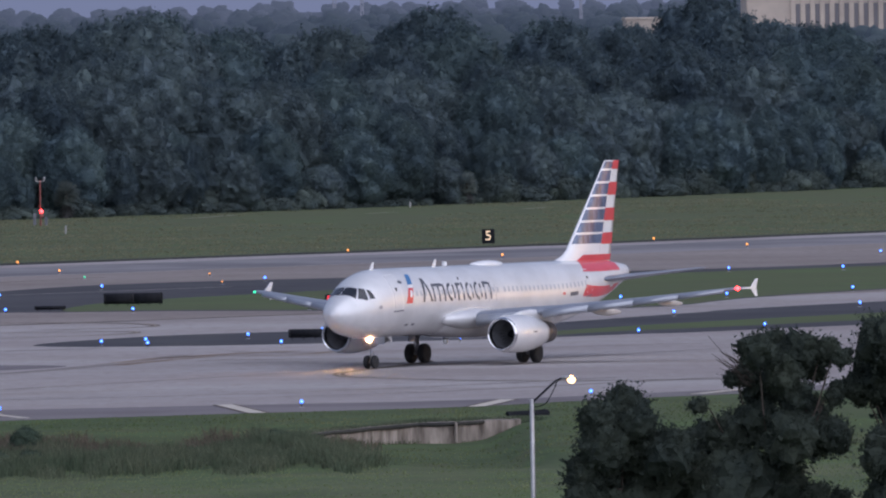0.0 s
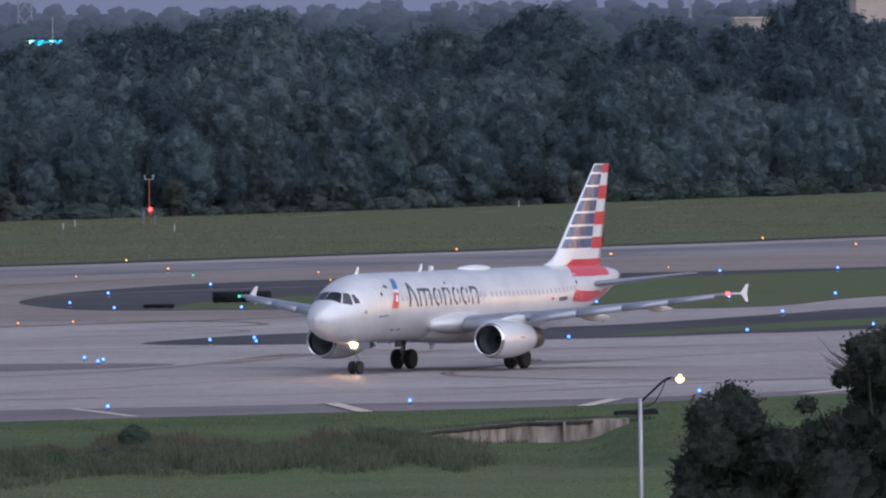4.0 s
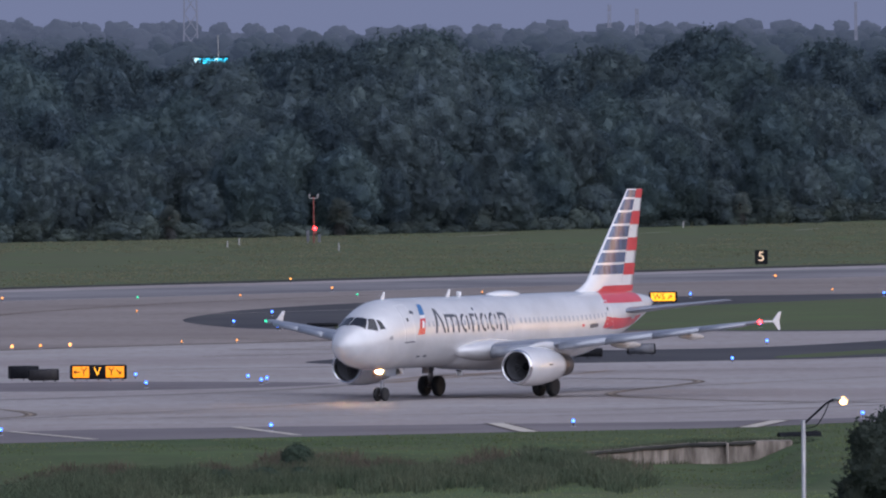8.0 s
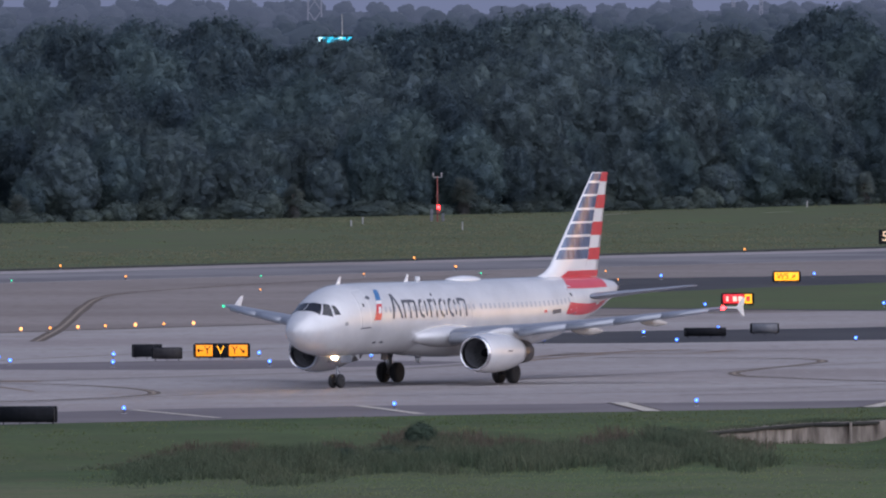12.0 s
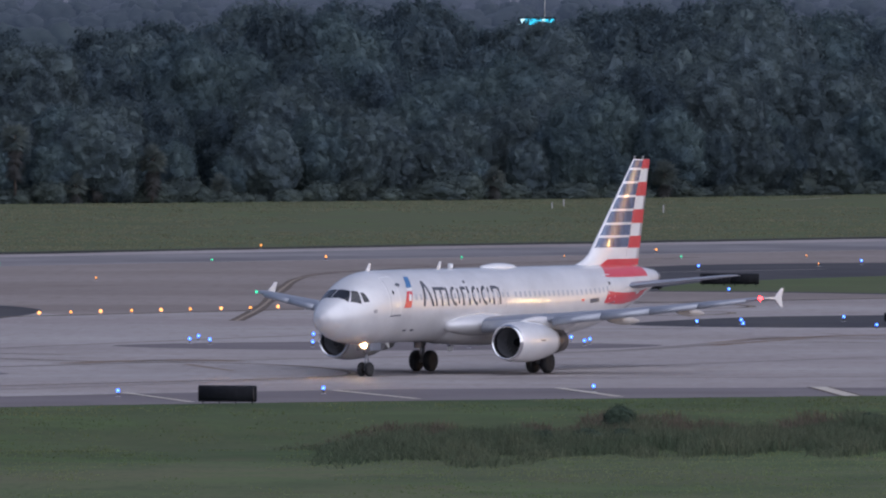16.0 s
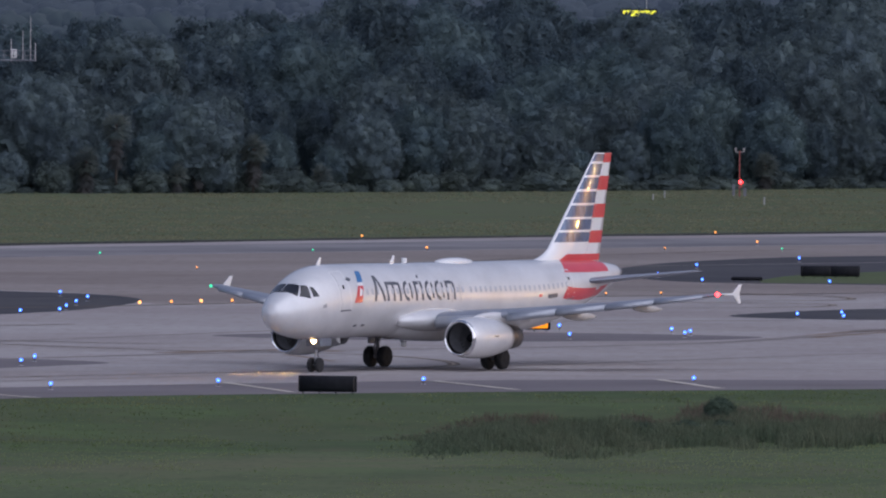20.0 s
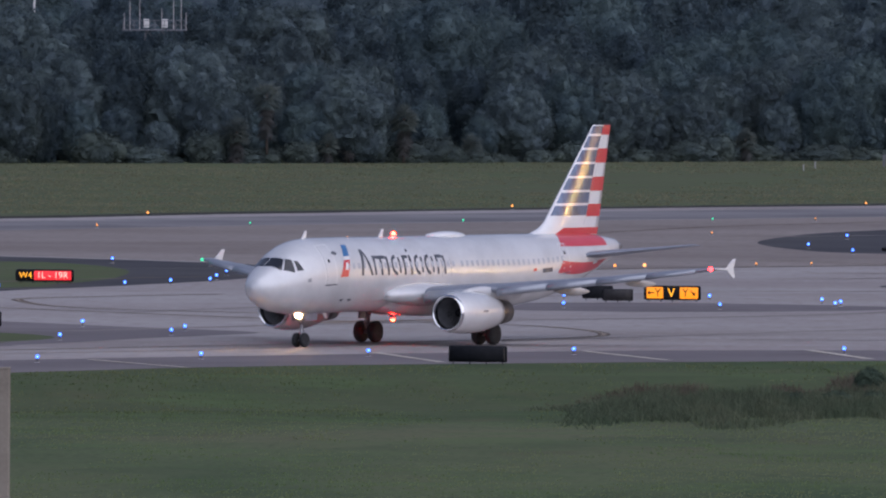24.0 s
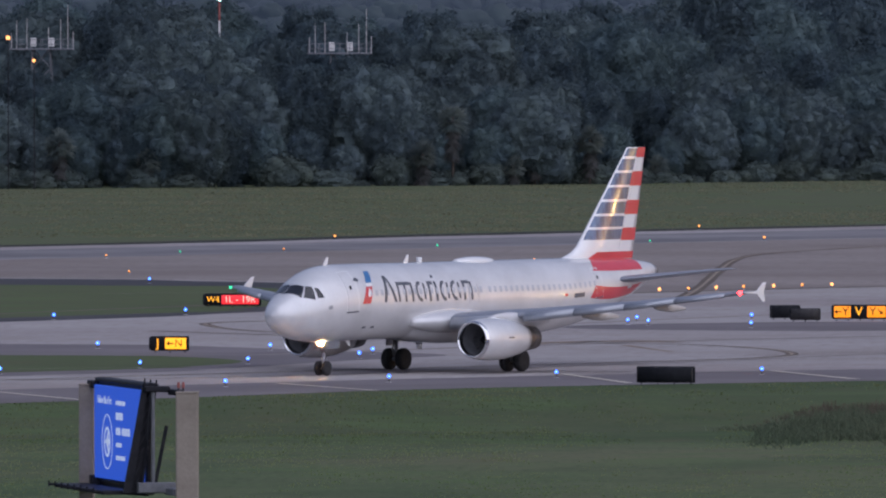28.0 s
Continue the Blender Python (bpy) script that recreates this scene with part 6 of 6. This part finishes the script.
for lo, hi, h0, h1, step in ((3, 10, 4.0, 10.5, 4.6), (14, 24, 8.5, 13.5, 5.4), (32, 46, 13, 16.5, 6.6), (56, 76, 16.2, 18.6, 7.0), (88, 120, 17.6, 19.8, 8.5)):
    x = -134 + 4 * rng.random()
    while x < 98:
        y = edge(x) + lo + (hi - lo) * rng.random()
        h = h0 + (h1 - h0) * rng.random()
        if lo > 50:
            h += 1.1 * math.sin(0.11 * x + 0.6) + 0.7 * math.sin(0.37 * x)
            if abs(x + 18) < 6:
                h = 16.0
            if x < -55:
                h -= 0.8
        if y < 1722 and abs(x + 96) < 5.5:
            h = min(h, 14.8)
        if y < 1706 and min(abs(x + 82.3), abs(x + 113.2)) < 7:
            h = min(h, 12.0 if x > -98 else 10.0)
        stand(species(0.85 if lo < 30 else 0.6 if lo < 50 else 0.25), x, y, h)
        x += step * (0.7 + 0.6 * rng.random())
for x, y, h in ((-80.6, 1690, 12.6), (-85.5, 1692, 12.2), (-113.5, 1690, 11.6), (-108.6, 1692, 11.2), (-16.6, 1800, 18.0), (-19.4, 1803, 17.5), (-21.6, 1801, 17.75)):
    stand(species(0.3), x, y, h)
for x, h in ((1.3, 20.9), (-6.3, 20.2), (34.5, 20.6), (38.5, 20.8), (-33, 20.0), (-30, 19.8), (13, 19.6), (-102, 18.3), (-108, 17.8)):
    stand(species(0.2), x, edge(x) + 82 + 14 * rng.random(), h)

palms = [palm(5, 6.2, "sabal palm with a brown skirt at the wood's edge"), palm(6, 8.0, "tall sabal palm with green fan crown")]
PALMS = [(0, -3.6, 2.6, 0.72), (1, -69.4, 7.0, 0.80), (0, -72.3, 3.3, 0.75), (0, -55.8, 4.6, 0.78), (0, -63.4, 2.0, 0.6), (0, -108.2, 4.6, 0.8), (0, -21.3, 2.4, 0.62), (0, 40.0, 2.3, 0.66),
         (0, -99.5, 3.0, 0.7), (0, -49.0, 2.0, 0.55), (0, -61.2, 3.4, 0.6)]
for k, (kind, x, crown, s) in enumerate(PALMS):
    kd = palms[kind]
    m = placed(kd, x, edge(x) - 0.5 + 1.5 * rng.random(), crown - 1.15 * s * (6.2, 8.0)[kind], 1.15 * s, 6.28 * rng.random())
    if k < 2:
        kd.matrix_basis = m
    else:
        clone(kd, m)

bushes = [wood_oak("bush", 60 + k, 3.0, (1.9, 1.5, 2.3)[k], ("low leafy bush at the foot of the wood", "rounded green bush at the wood's edge", "spreading scrub bush beside grass")[k], "bushes along the wood", SCRUB, SCRUB, 5000, 0.5, "bush")
          for k in range(3)]
x, k = -130, 0
while x < 92:
    kd = bushes[k % 3]
    m = placed(kd, x, edge(x) + 1 + 3 * rng.random(), -0.5, 0.5 + 1.0 * rng.random() ** 1.5, 6.28 * rng.random(), 0.5 + 0.35 * rng.random())
    if k < 3:
        kd.matrix_basis = m
    else:
        clone(kd, m)
    x += 1.2 + 2.4 * rng.random()
    k += 1
shrubs = [wood_oak("shrub", 70 + k, 2.6, (1.7, 1.9)[k], ("rounded green shrub among the reeds", "low green shrub in the swale")[k], "shrubs in the swale", SHRUB_GREEN, SHRUB_GREEN, 7000, 0.3, "bush") for k in range(2)]
SHRUBS = [(-4.0, 836.6, 0.58, 1.0), (-5.3, 789, 0.5, 0.8), (-3.6, 792, 0.46, 0.8), (6.1, 813, 0.52, 0.8), (3.6, 820, 0.38, 0.9), (8.7, 828, 0.46, 0.8), (-0.1, 812, 0.36, 0.7), (-17.7, 802, 0.34, 0.8),
          (-7.5, 790, 0.5, 0.7), (7.2, 812, 0.46, 0.9), (-1.3, 800, 0.38, 0.7), (4.2, 808, 0.46, 0.7), (-6.0, 804, 0.44, 0.8), (-9.5, 796, 0.42, 0.7), (-11.5, 801, 0.36, 0.8), (-13.5, 797, 0.40, 0.7),
          (-2.2, 803, 0.42, 0.7), (1.8, 806, 0.38, 0.8), (9.6, 820, 0.40, 0.8), (-15.0, 792, 0.34, 0.7), (2.6, 814, 0.32, 0.7), (-7.2, 826, 0.30, 0.8), (-8.4, 793, 0.38, 0.6), (5.2, 803, 0.36, 0.6)]
for k, (x, y, s, tall) in enumerate(SHRUBS):
    m = placed(None, x, y, ground_height(x, y) - 0.1, s, 6.28 * rng.random(), tall)
    if k < 2:
        shrubs[k].matrix_basis = m
    else:
        clone(shrubs[k % 2], m)

# near trees below the camera: trunk, limbs and separate boughs of leaves with gaps between
def near_tree(x, y, boughs, label, seed):
    """boughs: (sideways, height, radius) of each clump of leaves"""
    r = np.random.default_rng(seed)
    t = thing("near_tree", (x, y, 0), label, "tree", "near trees")
    wood = [tube([(0, 0, -0.2), (0.1, 0.05, 2.0), (-0.05, 0, 4.2)], [0.24, 0.2, 0.15], 10)]
    for i, (dx, z, rad) in enumerate(boughs):
        c = np.array([dx, 0.9 * r.normal() * (1 if rad > 0.5 else 0.4), z])
        bend = 0.35 + 0.3 * r.random()
        if rad < 0.95 and (i % 3 == 0 or rad < 0.4):
            wood.append(tube([(0, 0, min(3.8, 0.5 * z)), (bend * dx, bend * c[1], 3.0 + bend * (z - 2.6)), (0.85 * dx, 0.8 * c[1], z - 0.4 * rad), tuple(c)], [0.06, 0.045, 0.025, 0.01], 6))
            for k in range(int(4 * rad) + 1):
                w = r.normal(size=3)
                w /= np.linalg.norm(w)
                wood.append(tube([tuple(c), tuple(c + 0.6 * rad * w + (0, 0, 0.04)), tuple(c + 1.12 * rad * w)], [0.016, 0.011, 0.004], 4))
        bv, bf = ICO[3]
        o = 40 * r.random(3)
        f = 1.2 + 1.1 * rad
        dent = np.array([0.58 * noise.noise((f * p[0] + o[0], f * p[1] + o[1], f * p[2])) + 0.2 * noise.noise((3 * f * p[0], 3 * f * p[1] + o[1], 3 * f * p[2] + o[2])) for p in bv])
        core = bv * ((0.96 + 0.85 * dent) * rad)[:, None] + c
        n = int(3000 * rad * rad + 500 * rad) + 40
        pick = r.integers(0, len(bv), n)
        p = c + (core[pick] - c) * (0.82 + 0.46 * r.random(n) ** 1.4)[:, None] + 0.05 * rad * r.normal(size=(n, 3))
        size = (0.03 + 0.035 * r.random(n))[:, None, None]
        tri = (p[:, None, :] + size * r.normal(size=(n, 3, 3))).reshape(-1, 3)
        faces = list(bf) + (np.arange(3 * n).reshape(n, 3) + len(bv)).tolist()
        mesh("bough", (np.concatenate([core, tri]).tolist(), faces), LEAF_NEAR, t, "dark bough of small leaves")
    mesh("trunk", join(*wood), BARK, t, "grey brown trunk, limbs and bare twigs", True)
    return t


near_tree(18.8, 600, [(0.17, 7.08, 0.82), (-0.80, 6.69, 0.70), (0.68, 6.58, 0.62), (-0.57, 5.70, 0.95), (-1.17, 4.68, 0.87), (0.24, 4.86, 1.24), (-1.35, 3.73, 0.74), (-0.16, 3.36, 1.24), (1.09, 3.75, 1.07), (1.03, 5.40, 0.95), (0.19, 2.22, 1.44)],
          "dark leafy tree beside the street lamp", 80)
near_tree(24.4, 601, [(-3.87, 5.45, 0.91), (-3.10, 4.40, 1.28), (-2.42, 5.63, 0.82), (-1.63, 5.99, 0.78), (-1.45, 4.17, 1.48), (-0.49, 6.42, 0.87), (-2.70, 7.14, 0.31), (0.15, 4.14, 1.13), (0.60, 5.93, 1.03), (1.59, 5.97, 0.82), (2.25, 5.96, 0.62), (1.44, 6.74, 0.62), (-0.59, 9.10, 0.66), (0.24, 9.09, 0.70), (-0.93, 8.24, 0.41), (-1.47, 8.05, 0.27), (1.11, 9.11, 0.68), (1.51, 8.45, 0.54), (2.09, 9.06, 0.45), (2.54, 8.80, 0.31), (0.43, 8.18, 0.70), (-0.41, 7.62, 0.66), (0.83, 7.47, 0.62), (2.27, 7.36, 0.35), (2.38, 7.69, 0.27), (1.53, 3.79, 0.49), (2.46, 3.65, 0.37), (-2.31, 2.58, 1.65), (0.17, 2.32, 1.44)],
          "tall dark tree with an open ragged crown", 83)
near_tree(29.9, 603, [(-1.26, 9.31, 0.99), (-1.89, 8.41, 0.56), (-2.52, 7.72, 0.41), (-1.49, 7.78, 0.70), (-2.16, 7.18, 0.25), (-0.59, 8.43, 1.24), (-0.20, 6.98, 1.28), (-2.60, 8.92, 0.14)],
          "dark tree with a leaning leafy crown", 86)
near_tree(29.3, 598, [(-0.85, 5.23, 0.87), (-1.17, 5.81, 0.45), (-0.54, 3.98, 1.03), (-1.35, 4.99, 0.37), (0.27, 5.33, 1.24), (-1.25, 3.62, 0.45)],
          "low dark tree with a rounded crown", 89)
o = thing("bare_twigs", (0, 0, 0), "bare grey twigs at the side of the tree", "twigs")
for k in range(22):
    a = Vector((23.14 + 0.7 * rng.random(), 600.8, 7.67 + 1.2 * rng.random()))
    b = a + Vector((-0.5 - 0.7 * rng.random(), 0.3 * rng.normal(), 0.3 + 0.6 * rng.random()))
    m = a + (b - a) * 0.5 + Vector((0, 0, 0.1 * rng.normal()))
    mesh("twig", tube([a, m, b], [0.022, 0.014, 0.005], 5), BARK, o)


# reeds, tufts and far woods, past counting
def blades(name, places, height, width, material, label, category, seed, grow=None):
    r = np.random.default_rng(seed)
    v, f = [], []
    for x, y in places:
        z = ground_height(x, y)
        tall = height * (0.9 + 0.7 * noise.noise((0.5 * x, 0.06 * y, 3)))
        if grow:
            tall *= grow(x, y)
        for k in range(4):
            a, h = 6.28 * r.random(), tall * (0.55 + 0.6 * r.random())
            dx, dy = 0.35 * r.normal() * height, 0.35 * r.normal() * height
            px, py = x + 0.25 * r.normal(), y + 0.25 * r.normal()
            cx, cy = width * math.cos(a), width * math.sin(a)
            i = len(v)
            v += [(px - cx, py - cy, z - 0.03), (px + cx, py + cy, z - 0.03), (px + 0.5 * cx + 0.4 * dx, py + 0.5 * cy + 0.4 * dy, z + 0.65 * h), (px - 0.5 * cx + 0.4 * dx, py - 0.5 * cy + 0.4 * dy, z + 0.65 * h), (px + dx, py + dy, z + h)]
            f += [(i, i + 1, i + 2, i + 3), (i + 3, i + 2, i + 4)]
    return tagged(mesh(name, (v, f), material), label, category, kind="stuff")


def scatter(n, inside, x0, x1, y0, y1, seed):
    r = np.random.default_rng(seed)
    out = []
    while len(out) < n:
        x, y = x0 + (x1 - x0) * r.random(), y0 + (y1 - y0) * r.random()
        if inside(x, y):
            out.append((x, y))
    return out


def reed_bed(x, y, lo, hi):
    """How the reeds crowd the swale: thick in patches, thin at the rim."""
    d = y - swale(x)
    n1, n2 = noise.noise((0.16 * x, 0.02 * y, 1.7)), noise.noise((0.45 * x, 0.06 * y, 0.4))
    if not -16.8 + 2.5 * n2 - 3.0 * random.random() ** 3 < x < 11.8 + 1.5 * n2 + 2 * random.random() ** 3:
        return False
    q = (d - (lo + hi) / 2 - 13 * n1) / ((hi - lo) / 2 + 8 * n2)
    return abs(q) + (1.1 if q > 0 else 1.5) * random.random() ** (2 if q > 0 else 1.4) + 0.5 * max(0, noise.noise((0.9 * x, 0.12 * y, 9))) < 0.85 + 0.25 * n2


def rim(x, y):
    """Reeds stand lower towards the near rim and the open end of the swale."""
    return min(1, max(0.5, (y - swale(x) + 72) / 36)) * min(1, max(0.3, (x + 20.5) / 6))


for name, n, inside, h, w, m, label, k in (("dry_reeds", 9500, lambda x, y: reed_bed(x, y, -22, 26), 0.68, 0.04, REED, "tall dry brown reeds in the swale", 31),
                                           ("green_reeds", 17500, lambda x, y: reed_bed(x, y, -58, 16), 0.95, 0.04, REED_GREEN, "dense green reeds in the swale", 32)):
    blades(name, scatter(n, inside, -26, 15, 715, 880, k), h, w, m, label, "reeds", k, rim)
top_line = [(x + 0.2 * random.random(), np.interp(x, HEAD_X, HEAD_Y) + 0.4 + 4.0 * random.random()) for x in np.linspace(10, 23, 1500)]
blades("wall_top_grass", top_line, 0.2, 0.025, REED_GREEN, "ragged grass along the culvert wall's top", "grass", 34)


def meadow(x, y):
    n = noise.noise((0.05 * x, 0.012 * y, 4.4)) + 0.5 * noise.noise((0.3 * x, 0.05 * y, 1.1))
    return n > -0.35 + 0.8 * random.random() ** 3


def near_grass(x, y):
    k = np.interp(x, [p[0] for p in NEAR_EDGE], [p[1] for p in NEAR_EDGE])
    return y < k - 2 and -0.071 * y < x < 0.049 * y and meadow(x, y) and not (8 < x < 24 and np.interp(x, [10, 23], [838, 862]) < y < np.interp(x, [10, 23], [846, 876]))


def far_grass(x, y):
    return edge(x) - 2 > y > np.interp(x, [p[0] for p in FAR_EDGE], [p[1] for p in FAR_EDGE]) + 14 and -0.075 * y < x < 0.052 * y and meadow(x, y)


def rough(x, y):
    return near_grass(x, y) and y > 774 + 0.35 * x + 9 * noise.noise((0.09 * x, 0.03 * y, 2.2)) + 40 * random.random() ** 2


blades("grass_tufts", scatter(19000, lambda x, y: near_grass(x, y) and not rough(x, y), -62, 42, 575, 905, 51), 0.07, 0.045, TUFT, "uneven tufts of green and dry mown grass", "grass", 51)
blades("rough_grass", scatter(7000, rough, -62, 42, 730, 905, 53), 0.10, 0.035, ROUGH_TUFT, "longer darker grass between the swale and the taxiway", "grass", 53)
blades("grass_tufts", scatter(18000, far_grass, -125, 90, 1350, 1800, 52), 0.11, 0.10, DRY_TUFT, "longer tufts of grass before the wood", "grass", 52)


def far_woods(y, top, seed, material, x0, x1, step):
    """A distant belt of trees: crowns of all sizes crowded together before a solid dark mass."""
    r = np.random.default_rng(seed)
    base = lambda x: top * (0.95 + 0.07 * noise.noise((0.006 * x, 0.3 * seed, 0))) + 1.3 * noise.noise((0.03 * x, seed, 2)) + (3.2 * min(1, max(0, (-15 - x) / 75)) if y > 4500 else 0)
    n = int((x1 - x0) / 6)
    v, f = [], []
    for i in range(n + 1):
        x = x0 + 6 * i
        v += [(x, y + 8, 0), (x, y + 8, base(x) - 2.6), (x, y + 30, base(x) - 3)]
        if i:
            f += [(3 * i - 3 + j, 3 * i + j, 3 * i + 1 + j, 3 * i - 2 + j) for j in range(2)]
    verts, faces, k = [np.array(v)], f, len(v)
    bv, bf = ICO[3]
    x = x0
    while x < x1:
        for row in range(2):
            q = 1.5 + 2.6 * r.random() ** 1.6
            c = np.array([x + 3 * r.normal(), y + 10 * r.random() - 6 * row, base(x) - q * (0.75 + 0.3 * r.random()) - row * (1.6 + 2.0 * r.random())])
            o = 60 * r.random(3)
            rough = np.array([0.4 * noise.noise((1.7 * p[0] + o[0], 1.7 * p[1], 1.7 * p[2])) + 0.3 * noise.noise((4.5 * p[0], 4.5 * p[1] + o[1], 4.5 * p[2])) for p in bv])
            verts.append(bv * (1 + rough)[:, None] * (q * 1.2, q, q * 0.9) + c)
            faces += [tuple(i + k for i in g) for g in bf]
            k += len(bv)
        x += step * (0.4 + 1.2 * r.random())
    return tagged(mesh("backdrop", (np.concatenate(verts).tolist(), faces), material, smooth=True), "hazy blue line of distant woods", "distant woods", kind="stuff")


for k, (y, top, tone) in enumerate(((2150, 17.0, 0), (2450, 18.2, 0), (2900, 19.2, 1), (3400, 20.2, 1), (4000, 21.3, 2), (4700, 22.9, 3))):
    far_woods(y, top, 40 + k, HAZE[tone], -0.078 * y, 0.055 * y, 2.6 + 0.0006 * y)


# ---- what moves ----
TAXI = [(0.0,22.59,1003.26,239.79),
        (0.5,21.68,1001.70,239.82),
        (1.0,20.76,1000.11,239.85),
        (1.5,19.83,998.51,239.88),
        (2.0,18.89,996.90,239.91),
        (2.5,17.94,995.26,239.94),
        (4.5,13.98,988.40,240.03),
        (5.0,12.99,986.67,240.05),
        (5.5,11.99,984.93,240.07),
        (6.0,10.98,983.19,240.08),
        (6.5,9.98,981.44,240.10),
        (7.0,8.95,979.65,240.11),
        (7.5,7.87,977.78,240.12),
        (8.0,6.73,975.80,240.12),
        (8.5,5.57,973.77,240.13),
        (9.0,4.41,971.76,240.13),
        (9.5,3.26,969.75,240.13),
        (10.0,2.08,967.69,240.12),
        (10.5,0.86,965.58,240.12),
        (11.0,-0.37,963.43,240.10),
        (11.5,-1.64,961.23,240.09),
        (12.0,-2.94,958.97,240.07),
        (12.5,-4.25,956.70,240.05),
        (13.0,-5.55,954.43,240.03),
        (13.5,-6.84,952.20,240.00),
        (15.5,-11.31,944.47,239.87),
        (16.0,-12.40,942.60,239.84),
        (16.5,-13.45,940.79,239.80),
        (17.0,-14.47,939.04,239.76),
        (17.5,-15.47,937.33,239.72),
        (18.0,-16.45,935.64,239.68),
        (18.5,-17.44,933.96,239.64),
        (19.0,-18.42,932.28,239.60),
        (19.5,-19.42,930.57,239.55),
        (20.0,-20.45,928.84,239.50),
        (20.5,-21.49,927.07,239.45),
        (21.0,-22.55,925.27,239.39),
        (21.5,-23.63,923.45,239.33),
        (23.5,-27.91,916.26,239.07),
        (24.0,-29.00,914.45,239.00),
        (24.5,-30.10,912.61,238.93),
        (25.0,-31.20,910.79,238.85),
        (25.5,-32.27,909.03,238.78),
        (26.0,-33.31,907.31,238.70),
        (26.5,-34.33,905.64,238.62),
        (27.0,-35.34,903.98,238.55),
        (27.5,-36.34,902.35,238.47),
        (28.0,-37.32,900.76,238.39)]


FLASH_EVERY = 1.0643


def motions():
    walk(airliner, [(t, pose(x, y, 0.02, 0, 0, a)) for t, x, y, a in TAXI])
    times = [r[0] for r in TAXI]
    way = [0.0]
    for a, b in zip(TAXI, TAXI[1:]):
        way.append(way[-1] + math.hypot(b[1] - a[1], b[2] - a[2]))
    for ob, at, r in rolling:
        rows = []
        for k in range(281):
            t = min(28.0, 0.1 * k)
            q = float(np.interp(t, times, way)) / r
            rows.append((t, Matrix.Translation(at) @ Matrix.Rotation(q, 4, "Y")))
        walk(ob, rows)
    # the anti-collision lamps flash about once a second: added sleeves draw back into the hull
    for shutter, at, up in shutters:
        rows = [(0.0, at)]
        for k in range(-6, 20):
            t = 7.0 + FLASH_EVERY * k
            rows += [(t - 0.05, at), (t, at - Vector((0, 0, 0.29 * up))), (t + 0.05, at)]
        walk(shutter, [(t, Matrix.Translation(p)) for t, p in rows + [(28.0, at)]])
    for slat, at in slats:
        walk(slat, [(t, Matrix.Translation(at) @ Matrix.Rotation(radians(a), 4, "Z")) for t, a in ((0, 0), (18.4, 0), (18.47, -60), (18.54, -120), (28, -120))])


motions()
